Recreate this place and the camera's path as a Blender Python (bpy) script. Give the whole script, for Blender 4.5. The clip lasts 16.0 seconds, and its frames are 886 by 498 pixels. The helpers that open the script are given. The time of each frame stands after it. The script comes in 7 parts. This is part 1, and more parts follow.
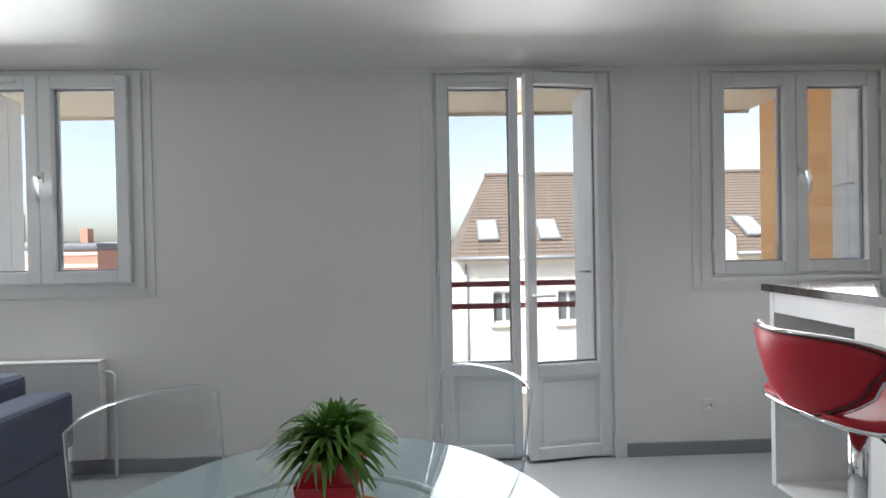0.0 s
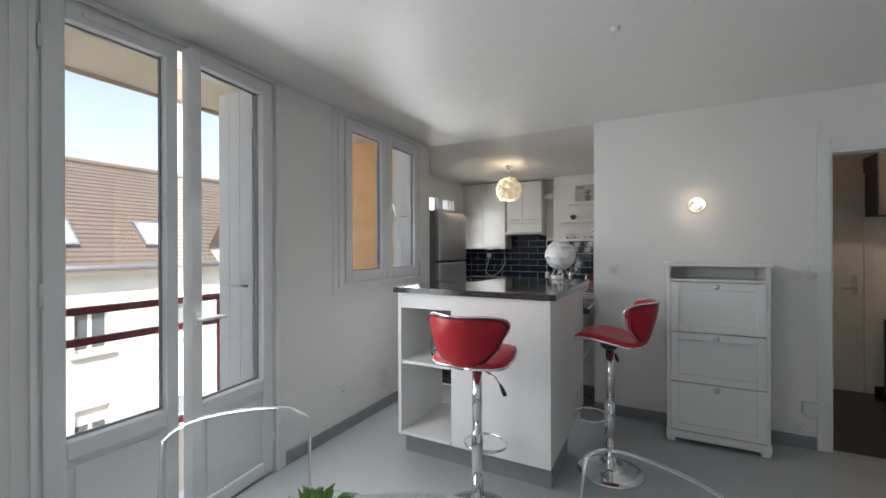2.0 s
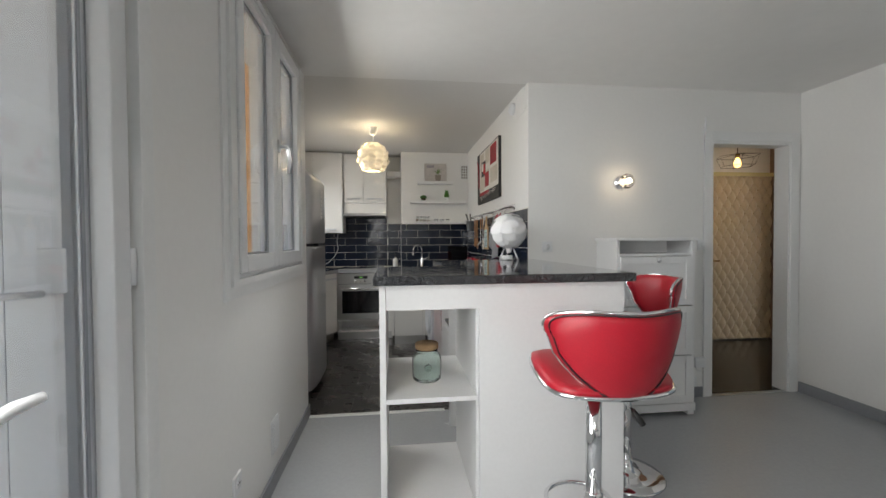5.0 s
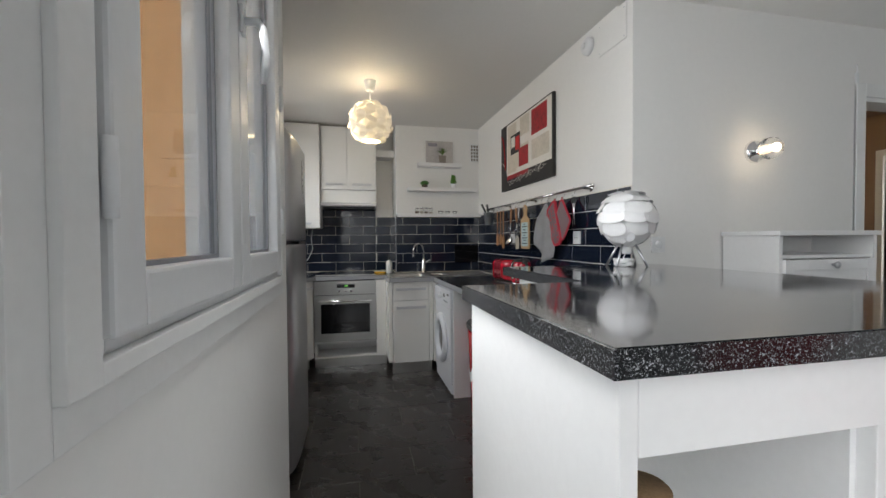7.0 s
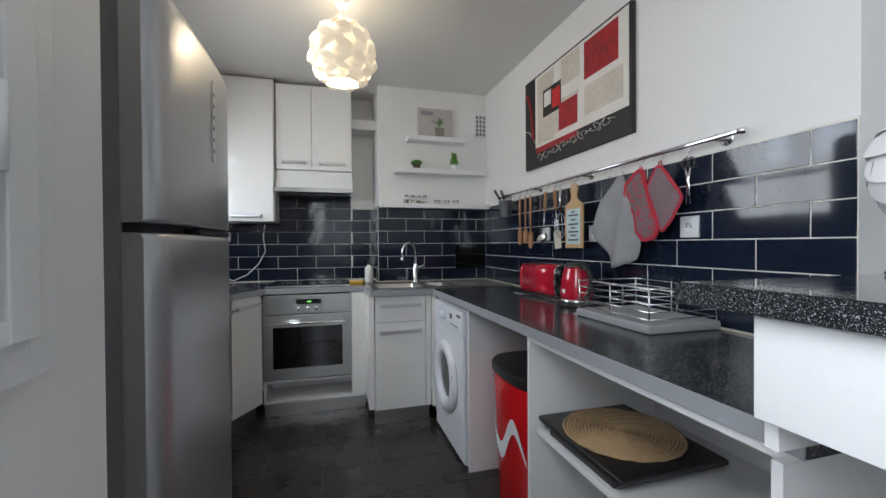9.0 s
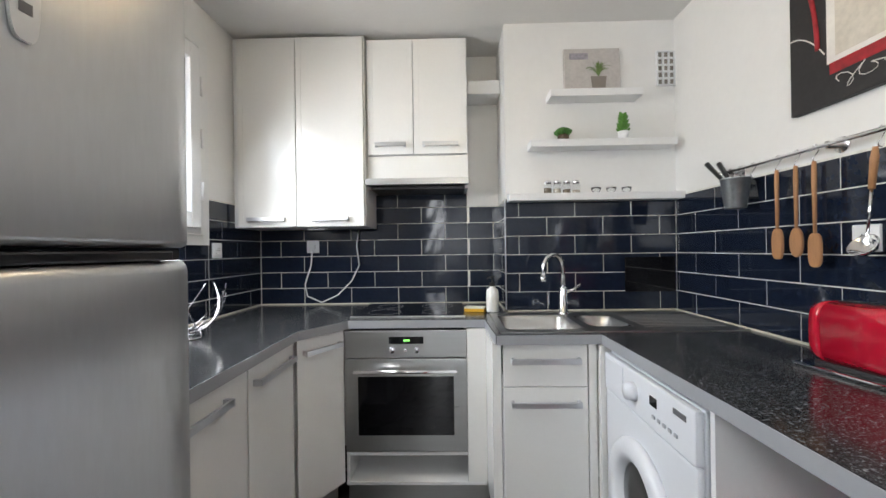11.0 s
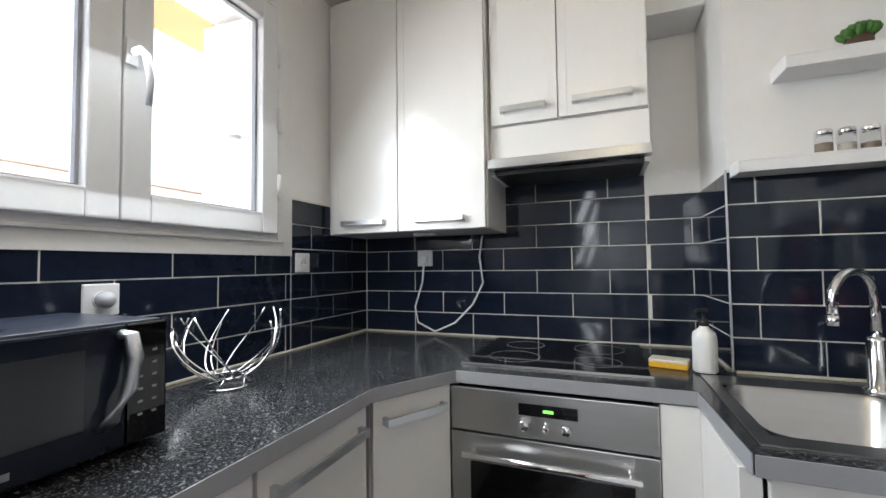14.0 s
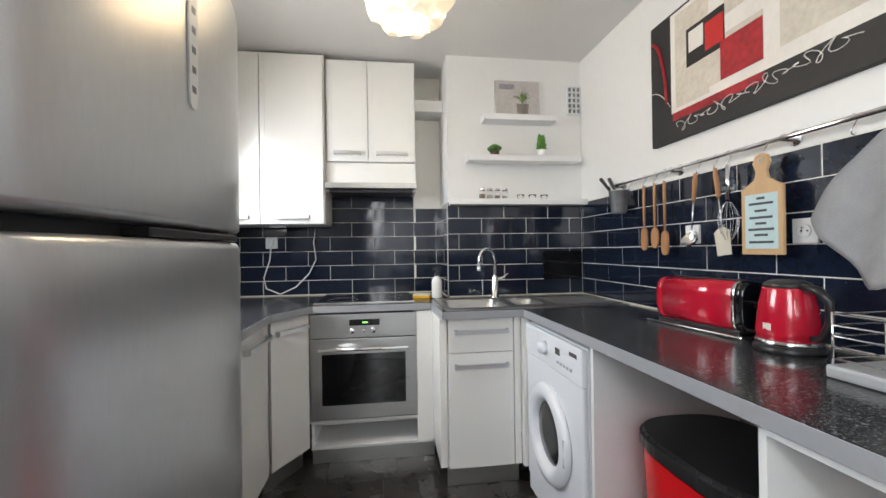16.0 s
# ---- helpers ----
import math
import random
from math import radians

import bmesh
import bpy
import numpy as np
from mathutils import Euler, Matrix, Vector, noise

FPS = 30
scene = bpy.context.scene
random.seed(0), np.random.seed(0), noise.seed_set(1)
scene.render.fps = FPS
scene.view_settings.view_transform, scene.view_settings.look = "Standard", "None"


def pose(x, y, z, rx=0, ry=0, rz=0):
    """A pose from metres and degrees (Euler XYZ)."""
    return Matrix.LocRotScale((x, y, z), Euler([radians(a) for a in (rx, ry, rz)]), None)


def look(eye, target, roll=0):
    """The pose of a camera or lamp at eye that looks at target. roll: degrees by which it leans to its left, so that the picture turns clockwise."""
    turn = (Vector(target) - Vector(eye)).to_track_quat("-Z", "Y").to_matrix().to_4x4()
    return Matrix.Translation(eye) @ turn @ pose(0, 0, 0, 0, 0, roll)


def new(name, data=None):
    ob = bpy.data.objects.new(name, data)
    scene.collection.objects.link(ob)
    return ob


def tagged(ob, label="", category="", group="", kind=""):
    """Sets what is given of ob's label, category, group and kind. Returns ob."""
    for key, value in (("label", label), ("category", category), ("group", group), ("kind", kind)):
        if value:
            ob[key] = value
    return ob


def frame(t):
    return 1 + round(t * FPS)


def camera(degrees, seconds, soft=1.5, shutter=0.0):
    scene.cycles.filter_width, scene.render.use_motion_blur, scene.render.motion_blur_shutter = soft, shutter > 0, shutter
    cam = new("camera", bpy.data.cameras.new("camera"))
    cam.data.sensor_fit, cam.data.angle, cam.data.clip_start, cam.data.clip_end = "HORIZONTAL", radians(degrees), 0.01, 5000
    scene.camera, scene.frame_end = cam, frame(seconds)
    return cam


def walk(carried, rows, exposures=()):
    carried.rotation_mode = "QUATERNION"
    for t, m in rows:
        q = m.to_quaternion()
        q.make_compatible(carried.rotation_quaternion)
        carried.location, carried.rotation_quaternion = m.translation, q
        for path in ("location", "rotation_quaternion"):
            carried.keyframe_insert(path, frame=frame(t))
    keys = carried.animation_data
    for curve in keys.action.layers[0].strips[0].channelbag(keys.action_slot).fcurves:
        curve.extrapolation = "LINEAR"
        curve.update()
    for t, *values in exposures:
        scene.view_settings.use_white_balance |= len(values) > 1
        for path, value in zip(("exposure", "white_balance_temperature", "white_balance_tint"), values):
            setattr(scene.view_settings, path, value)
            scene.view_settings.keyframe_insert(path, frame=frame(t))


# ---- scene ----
cam = camera(94.9, 16.0)
PATH = [
    (0, (2.539, -3.045, 1.356), (0.54, -2.995, 1.34), -1.1),
    (0.5, (2.411, -3.072, 1.371), (0.542, -2.36, 1.374), -0.6),
    (1, (2.456, -3.228, 1.396), (0.894, -1.978, 1.407), -0.6),
    (1.5, (2.336, -3.466, 1.422), (1.122, -1.876, 1.423), -0.3),
    (2, (2.136, -3.681, 1.395), (1.2, -1.914, 1.393), -0.2),
    (2.5, (1.855, -3.824, 1.414), (1.137, -1.958, 1.401), -0.1),
    (3, (1.516, -3.819, 1.438), (1.021, -1.881, 1.414), -0.0),
    (3.5, (1.213, -3.798, 1.397), (0.963, -1.814, 1.369), -0.0),
    (4, (0.98, -3.595, 1.358), (0.948, -1.595, 1.321), -0.1),
    (6.5, (0.341, -2.069, 1.201), (0.729, -0.107, 1.153), -0.5),
    (7, (0.284, -1.792, 1.254), (0.712, 0.161, 1.209), -0.4),
    (7.5, (0.254, -1.551, 1.313), (0.746, 0.387, 1.269), -0.4),
    (8, (0.28, -1.266, 1.271), (0.844, 0.653, 1.231), -0.3),
    (10.5, (0.4, 0.071, 1.183), (0.62, 2.059, 1.19), -0.7),
    (11, (0.435, 0.33, 1.247), (0.388, 2.329, 1.25), -0.8),
    (11.5, (0.505, 0.539, 1.241), (0.138, 2.505, 1.25), -0.9),
    (12, (0.464, 0.7, 1.254), (-0.135, 2.608, 1.285), -0.8),
    (12.5, (0.312, 0.906, 1.306), (-0.48, 2.742, 1.36), -1.0),
    (13, (0.323, 1.05, 1.309), (-0.651, 2.794, 1.402), -0.5),
    (13.5, (0.37, 1.141, 1.3), (-0.642, 2.864, 1.397), -0.4),
    (14, (0.37, 1.072, 1.24), (-0.367, 2.929, 1.321), -0.7),
    (14.5, (0.461, 0.796, 1.204), (0.069, 2.757, 1.247), -0.7),
    (15, (0.47, 0.544, 1.181), (0.388, 2.542, 1.215), -0.7),
    (15.5, (0.385, 0.27, 1.197), (0.537, 2.264, 1.196), -0.9),
    (16, (0.333, -0.045, 1.209), (0.607, 1.936, 1.216), -0.8),
]
walk(cam, [(t, look(eye, target, roll)) for t, eye, target, roll in PATH],
     exposures=[(0, 2.72, 6650, 10), (1, 2.6, 6700, 10), (2.5, 2.72, 6700, 10), (4, 2.8, 7050, 10), (7, 2.8, 6750, 10), (7.5, 2.8, 6450, 10), (8, 2.75, 5300, 10), (8.3, 2.75, 5600, 10),
                (10.4, 3.75, 6550, 10), (11.3, 3.75, 6550, 10), (12.5, 3.52, 6450, 10), (14.5, 3.6, 6550, 10), (16, 3.78, 6650, 10)])

# ---- light ----
world = bpy.data.worlds.new("world")
scene.world = world
world.use_nodes = True
wnt = world.node_tree
sky = wnt.nodes.new("ShaderNodeTexSky")
sky.sky_type, sky.sun_disc = "NISHITA", False
sky.sun_elevation, sky.sun_rotation = radians(48), radians(130)
sky.air_density, sky.dust_density, sky.ozone_density = 1.0, 2.5, 1.0
bg = wnt.nodes["Background"]
bg.inputs[1].default_value = 0.15
haze = wnt.nodes.new("ShaderNodeHueSaturation")
haze.inputs["Saturation"].default_value, haze.inputs["Value"].default_value = 0.6, 0.8
wnt.links.new(sky.outputs[0], haze.inputs["Color"])
wnt.links.new(haze.outputs[0], bg.inputs[0])

sun = new("sun", bpy.data.lights.new("sun", "SUN"))
sun.data.energy, sun.data.angle, sun.data.color = 3.9, radians(0.6), (1.0, 0.95, 0.87)
sun.matrix_world = look((6, -5, 9), (0, 0, 0))


def bulb_light(name, place, power, size, colour):
    la = bpy.data.lights.new(name, "POINT")
    la.energy, la.shadow_soft_size, la.color = power, size, colour
    ob = new(name, la)
    ob.location = place
    return ob


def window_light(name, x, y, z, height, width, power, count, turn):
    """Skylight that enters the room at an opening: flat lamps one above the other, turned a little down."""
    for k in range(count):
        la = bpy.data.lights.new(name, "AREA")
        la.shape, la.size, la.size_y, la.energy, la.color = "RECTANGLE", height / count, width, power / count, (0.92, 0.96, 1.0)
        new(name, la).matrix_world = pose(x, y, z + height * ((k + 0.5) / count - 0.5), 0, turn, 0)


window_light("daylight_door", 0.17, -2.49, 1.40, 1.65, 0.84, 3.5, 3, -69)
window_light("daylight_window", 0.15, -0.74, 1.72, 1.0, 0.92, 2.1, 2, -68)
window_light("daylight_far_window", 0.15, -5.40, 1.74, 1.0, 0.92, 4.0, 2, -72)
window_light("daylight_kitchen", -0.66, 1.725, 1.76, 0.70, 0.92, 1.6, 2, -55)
bulb_light("bulb_pendant", (0.42, 1.40, 2.155), 1.8, 0.05, (1.0, 0.83, 0.58))
bulb_light("bulb_sconce", (2.39, -0.12, 1.715), 0.028, 0.02, (1.0, 0.83, 0.60))
bulb_light("bulb_hall", (4.28, 0.96, 2.09), 1.0, 0.03, (1.0, 0.80, 0.58))

# ---- materials ----
MATS = {}


def mat(name, colour, rough=0.5, metal=0.0, vary=0.06, scale=3.0, grain=60.0, bump=0.05, bump_scale=None, coat=0.0, rand=0.0,
        rough_vary=0.06, stretch=(1, 1, 1), dist=0.002):
    """A surface with colour drift at two scales, uneven gloss and fine relief; sizes in metres."""
    if name in MATS:
        return MATS[name]
    m = bpy.data.materials.new(name)
    m.use_nodes = True
    nt = m.node_tree
    N, L = nt.nodes, nt.links
    b = N["Principled BSDF"]
    b.inputs["Metallic"].default_value = metal
    b.inputs["Coat Weight"].default_value = coat
    b.inputs["Coat Roughness"].default_value = 0.08
    co = N.new("ShaderNodeTexCoord")
    mp = N.new("ShaderNodeMapping")
    mp.inputs["Scale"].default_value = stretch
    L.new(co.outputs["Object"], mp.inputs[0])
    big = N.new("ShaderNodeTexNoise")
    big.inputs["Scale"].default_value, big.inputs["Detail"].default_value = scale, 4
    fine = N.new("ShaderNodeTexNoise")
    fine.inputs["Scale"].default_value, fine.inputs["Detail"].default_value = grain, 3
    L.new(mp.outputs[0], big.inputs[0])
    L.new(mp.outputs[0], fine.inputs[0])
    add = N.new("ShaderNodeMath")
    add.operation = "ADD"
    L.new(big.outputs[0], add.inputs[0])
    L.new(fine.outputs[0], add.inputs[1])
    last = add
    if rand:
        inf = N.new("ShaderNodeObjectInfo")
        ra = N.new("ShaderNodeMath")
        ra.operation = "MULTIPLY_ADD"
        L.new(inf.outputs["Random"], ra.inputs[0])
        ra.inputs[1].default_value = rand
        L.new(add.outputs[0], ra.inputs[2])
        last = ra
    rng = N.new("ShaderNodeMapRange")
    rng.inputs[1].default_value, rng.inputs[2].default_value = 0.5, 1.5
    rng.inputs[3].default_value, rng.inputs[4].default_value = 1 - vary, 1 + vary
    L.new(last.outputs[0], rng.inputs[0])
    hs = N.new("ShaderNodeHueSaturation")
    hs.inputs["Color"].default_value = (*colour, 1)
    L.new(rng.outputs[0], hs.inputs["Value"])
    L.new(hs.outputs[0], b.inputs["Base Color"])
    rr = N.new("ShaderNodeMapRange")
    rr.inputs[3].default_value, rr.inputs[4].default_value = max(rough - rough_vary, 0.02), min(rough + rough_vary, 1)
    L.new(big.outputs[0], rr.inputs[0])
    L.new(rr.outputs[0], b.inputs["Roughness"])
    if bump:
        bn = N.new("ShaderNodeTexNoise")
        bn.inputs["Scale"].default_value, bn.inputs["Detail"].default_value = bump_scale or grain, 4
        L.new(mp.outputs[0], bn.inputs[0])
        bp = N.new("ShaderNodeBump")
        bp.inputs["Strength"].default_value, bp.inputs["Distance"].default_value = bump, dist
        L.new(bn.outputs[0], bp.inputs["Height"])
        L.new(bp.outputs[0], b.inputs["Normal"])
    MATS[name] = m
    return m


def glass(name, colour=(1, 1, 1), rough=0.0, ior=1.45):
    m = bpy.data.materials.new(name)
    m.use_nodes = True
    b = m.node_tree.nodes["Principled BSDF"]
    b.inputs["Base Color"].default_value = (*colour, 1)
    b.inputs["Roughness"].default_value = rough
    b.inputs["IOR"].default_value = ior
    b.inputs["Transmission Weight"].default_value = 1
    return m


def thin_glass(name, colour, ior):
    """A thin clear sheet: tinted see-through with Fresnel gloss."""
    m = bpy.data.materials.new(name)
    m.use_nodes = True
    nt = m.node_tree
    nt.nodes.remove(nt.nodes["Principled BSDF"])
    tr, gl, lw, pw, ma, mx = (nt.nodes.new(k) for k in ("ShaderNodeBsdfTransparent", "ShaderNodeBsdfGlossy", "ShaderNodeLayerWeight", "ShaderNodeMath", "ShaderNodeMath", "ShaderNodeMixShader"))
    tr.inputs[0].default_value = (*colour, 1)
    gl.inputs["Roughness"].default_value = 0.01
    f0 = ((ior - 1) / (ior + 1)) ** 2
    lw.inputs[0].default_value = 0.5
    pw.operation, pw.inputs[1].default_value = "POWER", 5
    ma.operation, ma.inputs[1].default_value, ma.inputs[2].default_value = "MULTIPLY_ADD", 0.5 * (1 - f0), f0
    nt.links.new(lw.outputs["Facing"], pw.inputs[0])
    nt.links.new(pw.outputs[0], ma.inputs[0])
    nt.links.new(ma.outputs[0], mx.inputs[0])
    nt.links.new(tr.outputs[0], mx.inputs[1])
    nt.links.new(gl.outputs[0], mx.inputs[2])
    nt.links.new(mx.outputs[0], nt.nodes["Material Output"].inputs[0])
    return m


def glow(name, colour, strength):
    m = bpy.data.materials.new(name)
    m.use_nodes = True
    b = m.node_tree.nodes["Principled BSDF"]
    b.inputs["Base Color"].default_value = (*colour, 1)
    b.inputs["Emission Color"].default_value = (*colour, 1)
    b.inputs["Emission Strength"].default_value = strength
    return m


def speckle(name, base, chips, scale, rough, amount=0.56, coat=0.0):
    """Dark stone or laminate with light chips."""
    m = mat(name, base, rough, vary=0.3, scale=9, grain=120, bump=0.02)
    nt = m.node_tree
    N, L = nt.nodes, nt.links
    b = N["Principled BSDF"]
    b.inputs["Coat Weight"].default_value = coat
    co = N.new("ShaderNodeTexCoord")
    for k, (s, a) in enumerate(((scale, amount), (scale * 0.45, amount + 0.05))):
        v = N.new("ShaderNodeTexNoise")
        v.inputs["Scale"].default_value, v.inputs["Detail"].default_value, v.inputs["Roughness"].default_value = s, 2.5, 0.75
        L.new(co.outputs["Object"], v.inputs[0])
        r = N.new("ShaderNodeValToRGB")
        r.color_ramp.elements[0].position, r.color_ramp.elements[1].position = a, a + 0.10
        L.new(v.outputs[0], r.inputs[0])
        mx = N.new("ShaderNodeMix")
        mx.data_type = "RGBA"
        L.new(r.outputs[0], mx.inputs[0])
        L.new(b.inputs["Base Color"].links[0].from_socket, mx.inputs[6])
        mx.inputs[7].default_value = (*chips, 1)
        L.new(mx.outputs[2], b.inputs["Base Color"])
    return m


WALL = mat("wall_paint", (0.78, 0.775, 0.76), 0.55, vary=0.025, scale=1.3, grain=35, bump=0.22, bump_scale=55, dist=0.0015)
CEILING = mat("ceiling_lacquer", (0.80, 0.795, 0.78), 0.42, vary=0.03, scale=0.9, grain=14, bump=0.12, bump_scale=5, rough_vary=0.05, dist=0.004)
FLOOR = mat("grey_floor", (0.41, 0.425, 0.44), 0.24, vary=0.07, scale=1.4, grain=45, bump=0.04, bump_scale=7, rough_vary=0.07)
KIT_TILE = mat("dark_floor_tile", (0.028, 0.024, 0.022), 0.28, vary=0.35, scale=7, grain=60, bump=0.12, bump_scale=30, rand=0.3)
GROUT_DARK = mat("dark_grout", (0.12, 0.11, 0.10), 0.8, vary=0.15)
# The blue in this black stands in for reflected sky and glare.
BLACK_TILE = mat("black_glazed_tile", (0.009, 0.014, 0.028), 0.07, vary=0.3, scale=5, grain=40, bump=0.03, bump_scale=9, rand=0.2, rough_vary=0.03)
GROUT = mat("white_grout", (0.74, 0.72, 0.66), 0.8, vary=0.12, scale=6, bump=0.1)
PVC = mat("white_pvc", (0.74, 0.75, 0.76), 0.33, vary=0.03, scale=4, bump=0.02)
TRIM = mat("white_trim_paint", (0.76, 0.765, 0.76), 0.42, vary=0.04, scale=5, bump=0.08, bump_scale=40)
SKIRT = mat("grey_skirting", (0.25, 0.26, 0.28), 0.4, vary=0.08, scale=5)
LACQ = mat("white_lacquer", (0.82, 0.815, 0.79), 0.12, vary=0.02, scale=2, bump=0.015, bump_scale=4, rough_vary=0.04)
WHITE = mat("white_panel", (0.80, 0.80, 0.80), 0.38, vary=0.03, scale=3, bump=0.05, bump_scale=50)
INOX = mat("brushed_steel", (0.56, 0.56, 0.55), 0.30, 1.0, vary=0.08, scale=3, grain=90, bump=0.05, stretch=(1, 1, 14))
CHROME = mat("chrome", (0.82, 0.82, 0.83), 0.06, 1.0, vary=0.02, bump=0.0, rough_vary=0.03)
ALU = mat("aluminium", (0.62, 0.63, 0.65), 0.34, 1.0, vary=0.05, grain=80, bump=0.03)
FRIDGE = mat("fridge_steel", (0.50, 0.505, 0.515), 0.30, 0.75, vary=0.06, scale=1.5, grain=120, bump=0.03, stretch=(1, 1, 0.2))
BLACK = mat("black_plastic", (0.015, 0.015, 0.016), 0.3, vary=0.2, bump=0.03)
BLACKGLASS = mat("black_glass", (0.006, 0.006, 0.007), 0.05, vary=0.2, bump=0.0, rough_vary=0.02)
GRANITE = speckle("speckled_black_laminate", (0.018, 0.018, 0.020), (0.22, 0.23, 0.25), 420, 0.07, 0.62, 0.7)
GRANITE_EDGE = speckle("speckled_black_edge", (0.014, 0.014, 0.016), (0.38, 0.40, 0.42), 430, 0.13, 0.575)
WORKTOP = speckle("black_worktop", (0.024, 0.025, 0.028), (0.21, 0.225, 0.24), 170, 0.17, 0.565)
EDGE = mat("grey_edge_strip", (0.33, 0.34, 0.36), 0.4, vary=0.06, scale=4)
RED = mat("red_leatherette", (0.42, 0.008, 0.022), 0.36, vary=0.12, scale=6, grain=200, bump=0.25, bump_scale=260, dist=0.0006)
REDGLOSS = mat("red_enamel", (0.47, 0.006, 0.026), 0.14, vary=0.06, bump=0.0, coat=0.5)
# Tint dims the outdoor view against the raised exposure; the kitchen pane less.
GLASS = thin_glass("dimmed_view_glass", (0.60, 0.615, 0.625), 1.45)
KGLASS = thin_glass("kitchen_window_glass", (0.88, 0.885, 0.89), 1.45)
CLEAR = thin_glass("clear_acrylic", (0.94, 0.965, 0.97), 1.5)


# ---- mesh helpers ----
def add_box(bm, x0, x1, y0, y1, z0, z1, bevel=0.0, seg=2):
    vs = [bm.verts.new(p) for p in ((x0, y0, z0), (x1, y0, z0), (x1, y1, z0), (x0, y1, z0), (x0, y0, z1), (x1, y0, z1), (x1, y1, z1), (x0, y1, z1))]
    fs = [bm.faces.new([vs[i] for i in q]) for q in ((0, 3, 2, 1), (4, 5, 6, 7), (0, 1, 5, 4), (1, 2, 6, 5), (2, 3, 7, 6), (3, 0, 4, 7))]
    if bevel:
        es = list({e for f in fs for e in f.edges})
        bmesh.ops.bevel(bm, geom=es, offset=bevel, segments=seg, affect="EDGES", profile=0.6, clamp_overlap=True)
    return bm


def box(x0, x1, y0, y1, z0, z1, bevel=0.0, seg=2):
    return add_box(bmesh.new(), x0, x1, y0, y1, z0, z1, bevel, seg)


def lathe(profile, n=32, at=(0, 0, 0), axis="z"):
    """Turns (radius, height) pairs round an axis through at."""
    bm = bmesh.new()
    rings = []
    for r, h in profile:
        if r < 1e-5:
            rings.append([bm.verts.new((0, 0, h))])
        else:
            rings.append([bm.verts.new((r * math.cos(2 * math.pi * i / n), r * math.sin(2 * math.pi * i / n), h)) for i in range(n)])
    for a, b in zip(rings, rings[1:]):
        for i in range(n):
            j = (i + 1) % n
            q = [a[i % len(a)], a[j % len(a)], b[j % len(b)], b[i % len(b)]]
            q = list(dict.fromkeys(q))
            if len(q) > 2:
                bm.faces.new(q)
    turn = {"z": Matrix(), "x": Matrix.Rotation(radians(90), 4, "Y"), "y": Matrix.Rotation(radians(-90), 4, "X")}[axis]
    bmesh.ops.transform(bm, matrix=Matrix.Translation(at) @ turn, verts=bm.verts)
    bmesh.ops.recalc_face_normals(bm, faces=bm.faces)
    for f in bm.faces:
        f.smooth = True
    return bm


def tube(points, r, n=10, closed=False, bm=None):
    """A round bar along points."""
    bm = bm or bmesh.new()
    pts = [Vector(p) for p in points]
    rings = []
    m = len(pts)
    up = Vector((0.13, 0.27, 0.95)).normalized()
    for i, p in enumerate(pts):
        if closed:
            d = pts[(i + 1) % m] - pts[i - 1]
        else:
            d = pts[min(i + 1, m - 1)] - pts[max(i - 1, 0)]
        d.normalize()
        a = d.cross(up)
        if a.length < 0.1:
            a = d.cross(Vector((1, 0, 0)))
        a.normalize()
        b = d.cross(a)
        rr = r[i] if isinstance(r, (list, tuple)) else r
        rings.append([bm.verts.new(p + rr * (math.cos(2 * math.pi * k / n) * a + math.sin(2 * math.pi * k / n) * b)) for k in range(n)])
    for i in range(m if closed else m - 1):
        a, b = rings[i], rings[(i + 1) % m]
        for k in range(n):
            f = bm.faces.new((a[k], a[(k + 1) % n], b[(k + 1) % n], b[k]))
            f.smooth = True
    if not closed:
        bm.faces.new(rings[0][::-1])
        bm.faces.new(rings[-1])
    return bm


def prism(outline, z0, z1, bevel=0.0):
    """A flat outline (x, y) raised from z0 to z1."""
    bm = bmesh.new()
    lo = [bm.verts.new((x, y, z0)) for x, y in outline]
    hi = [bm.verts.new((x, y, z1)) for x, y in outline]
    n = len(outline)
    bm.faces.new(lo[::-1])
    top = bm.faces.new(hi)
    for i in range(n):
        bm.faces.new((lo[i], lo[(i + 1) % n], hi[(i + 1) % n], hi[i]))
    bmesh.ops.recalc_face_normals(bm, faces=bm.faces)
    if bevel:
        bmesh.ops.bevel(bm, geom=list(bm.edges), offset=bevel, segments=2, affect="EDGES", clamp_overlap=True)
    return bm


def moved(bm, m):
    bmesh.ops.transform(bm, matrix=m, verts=bm.verts)
    return bm


def to_mesh(name, bm, material):
    me = bpy.data.meshes.new(name)
    bm.normal_update()
    bm.to_mesh(me)
    bm.free()
    me.materials.append(material)
    return me


def part(name, bm, material, parent, label=""):
    """One mesh object under a thing or a part, in that thing's own space."""
    ob = new(name, to_mesh(name, bm, material))
    ob.parent = parent
    return tagged(ob, label) if label else ob


def thing(name, label, category, m=None, group="", kind=""):
    ob = new(name)
    ob.empty_display_size = 0.1
    if m is not None:
        ob.matrix_world = m
    return tagged(ob, label, category, group, kind)


def solid(name, bm, material, label, category, m=None, group="", kind=""):
    ob = new(name, to_mesh(name, bm, material))
    if m is not None:
        ob.matrix_world = m
    return tagged(ob, label, category, group, kind)


def structure(name, bm, material, label, category):
    return solid(name, bm, material, label, category, kind="structure")


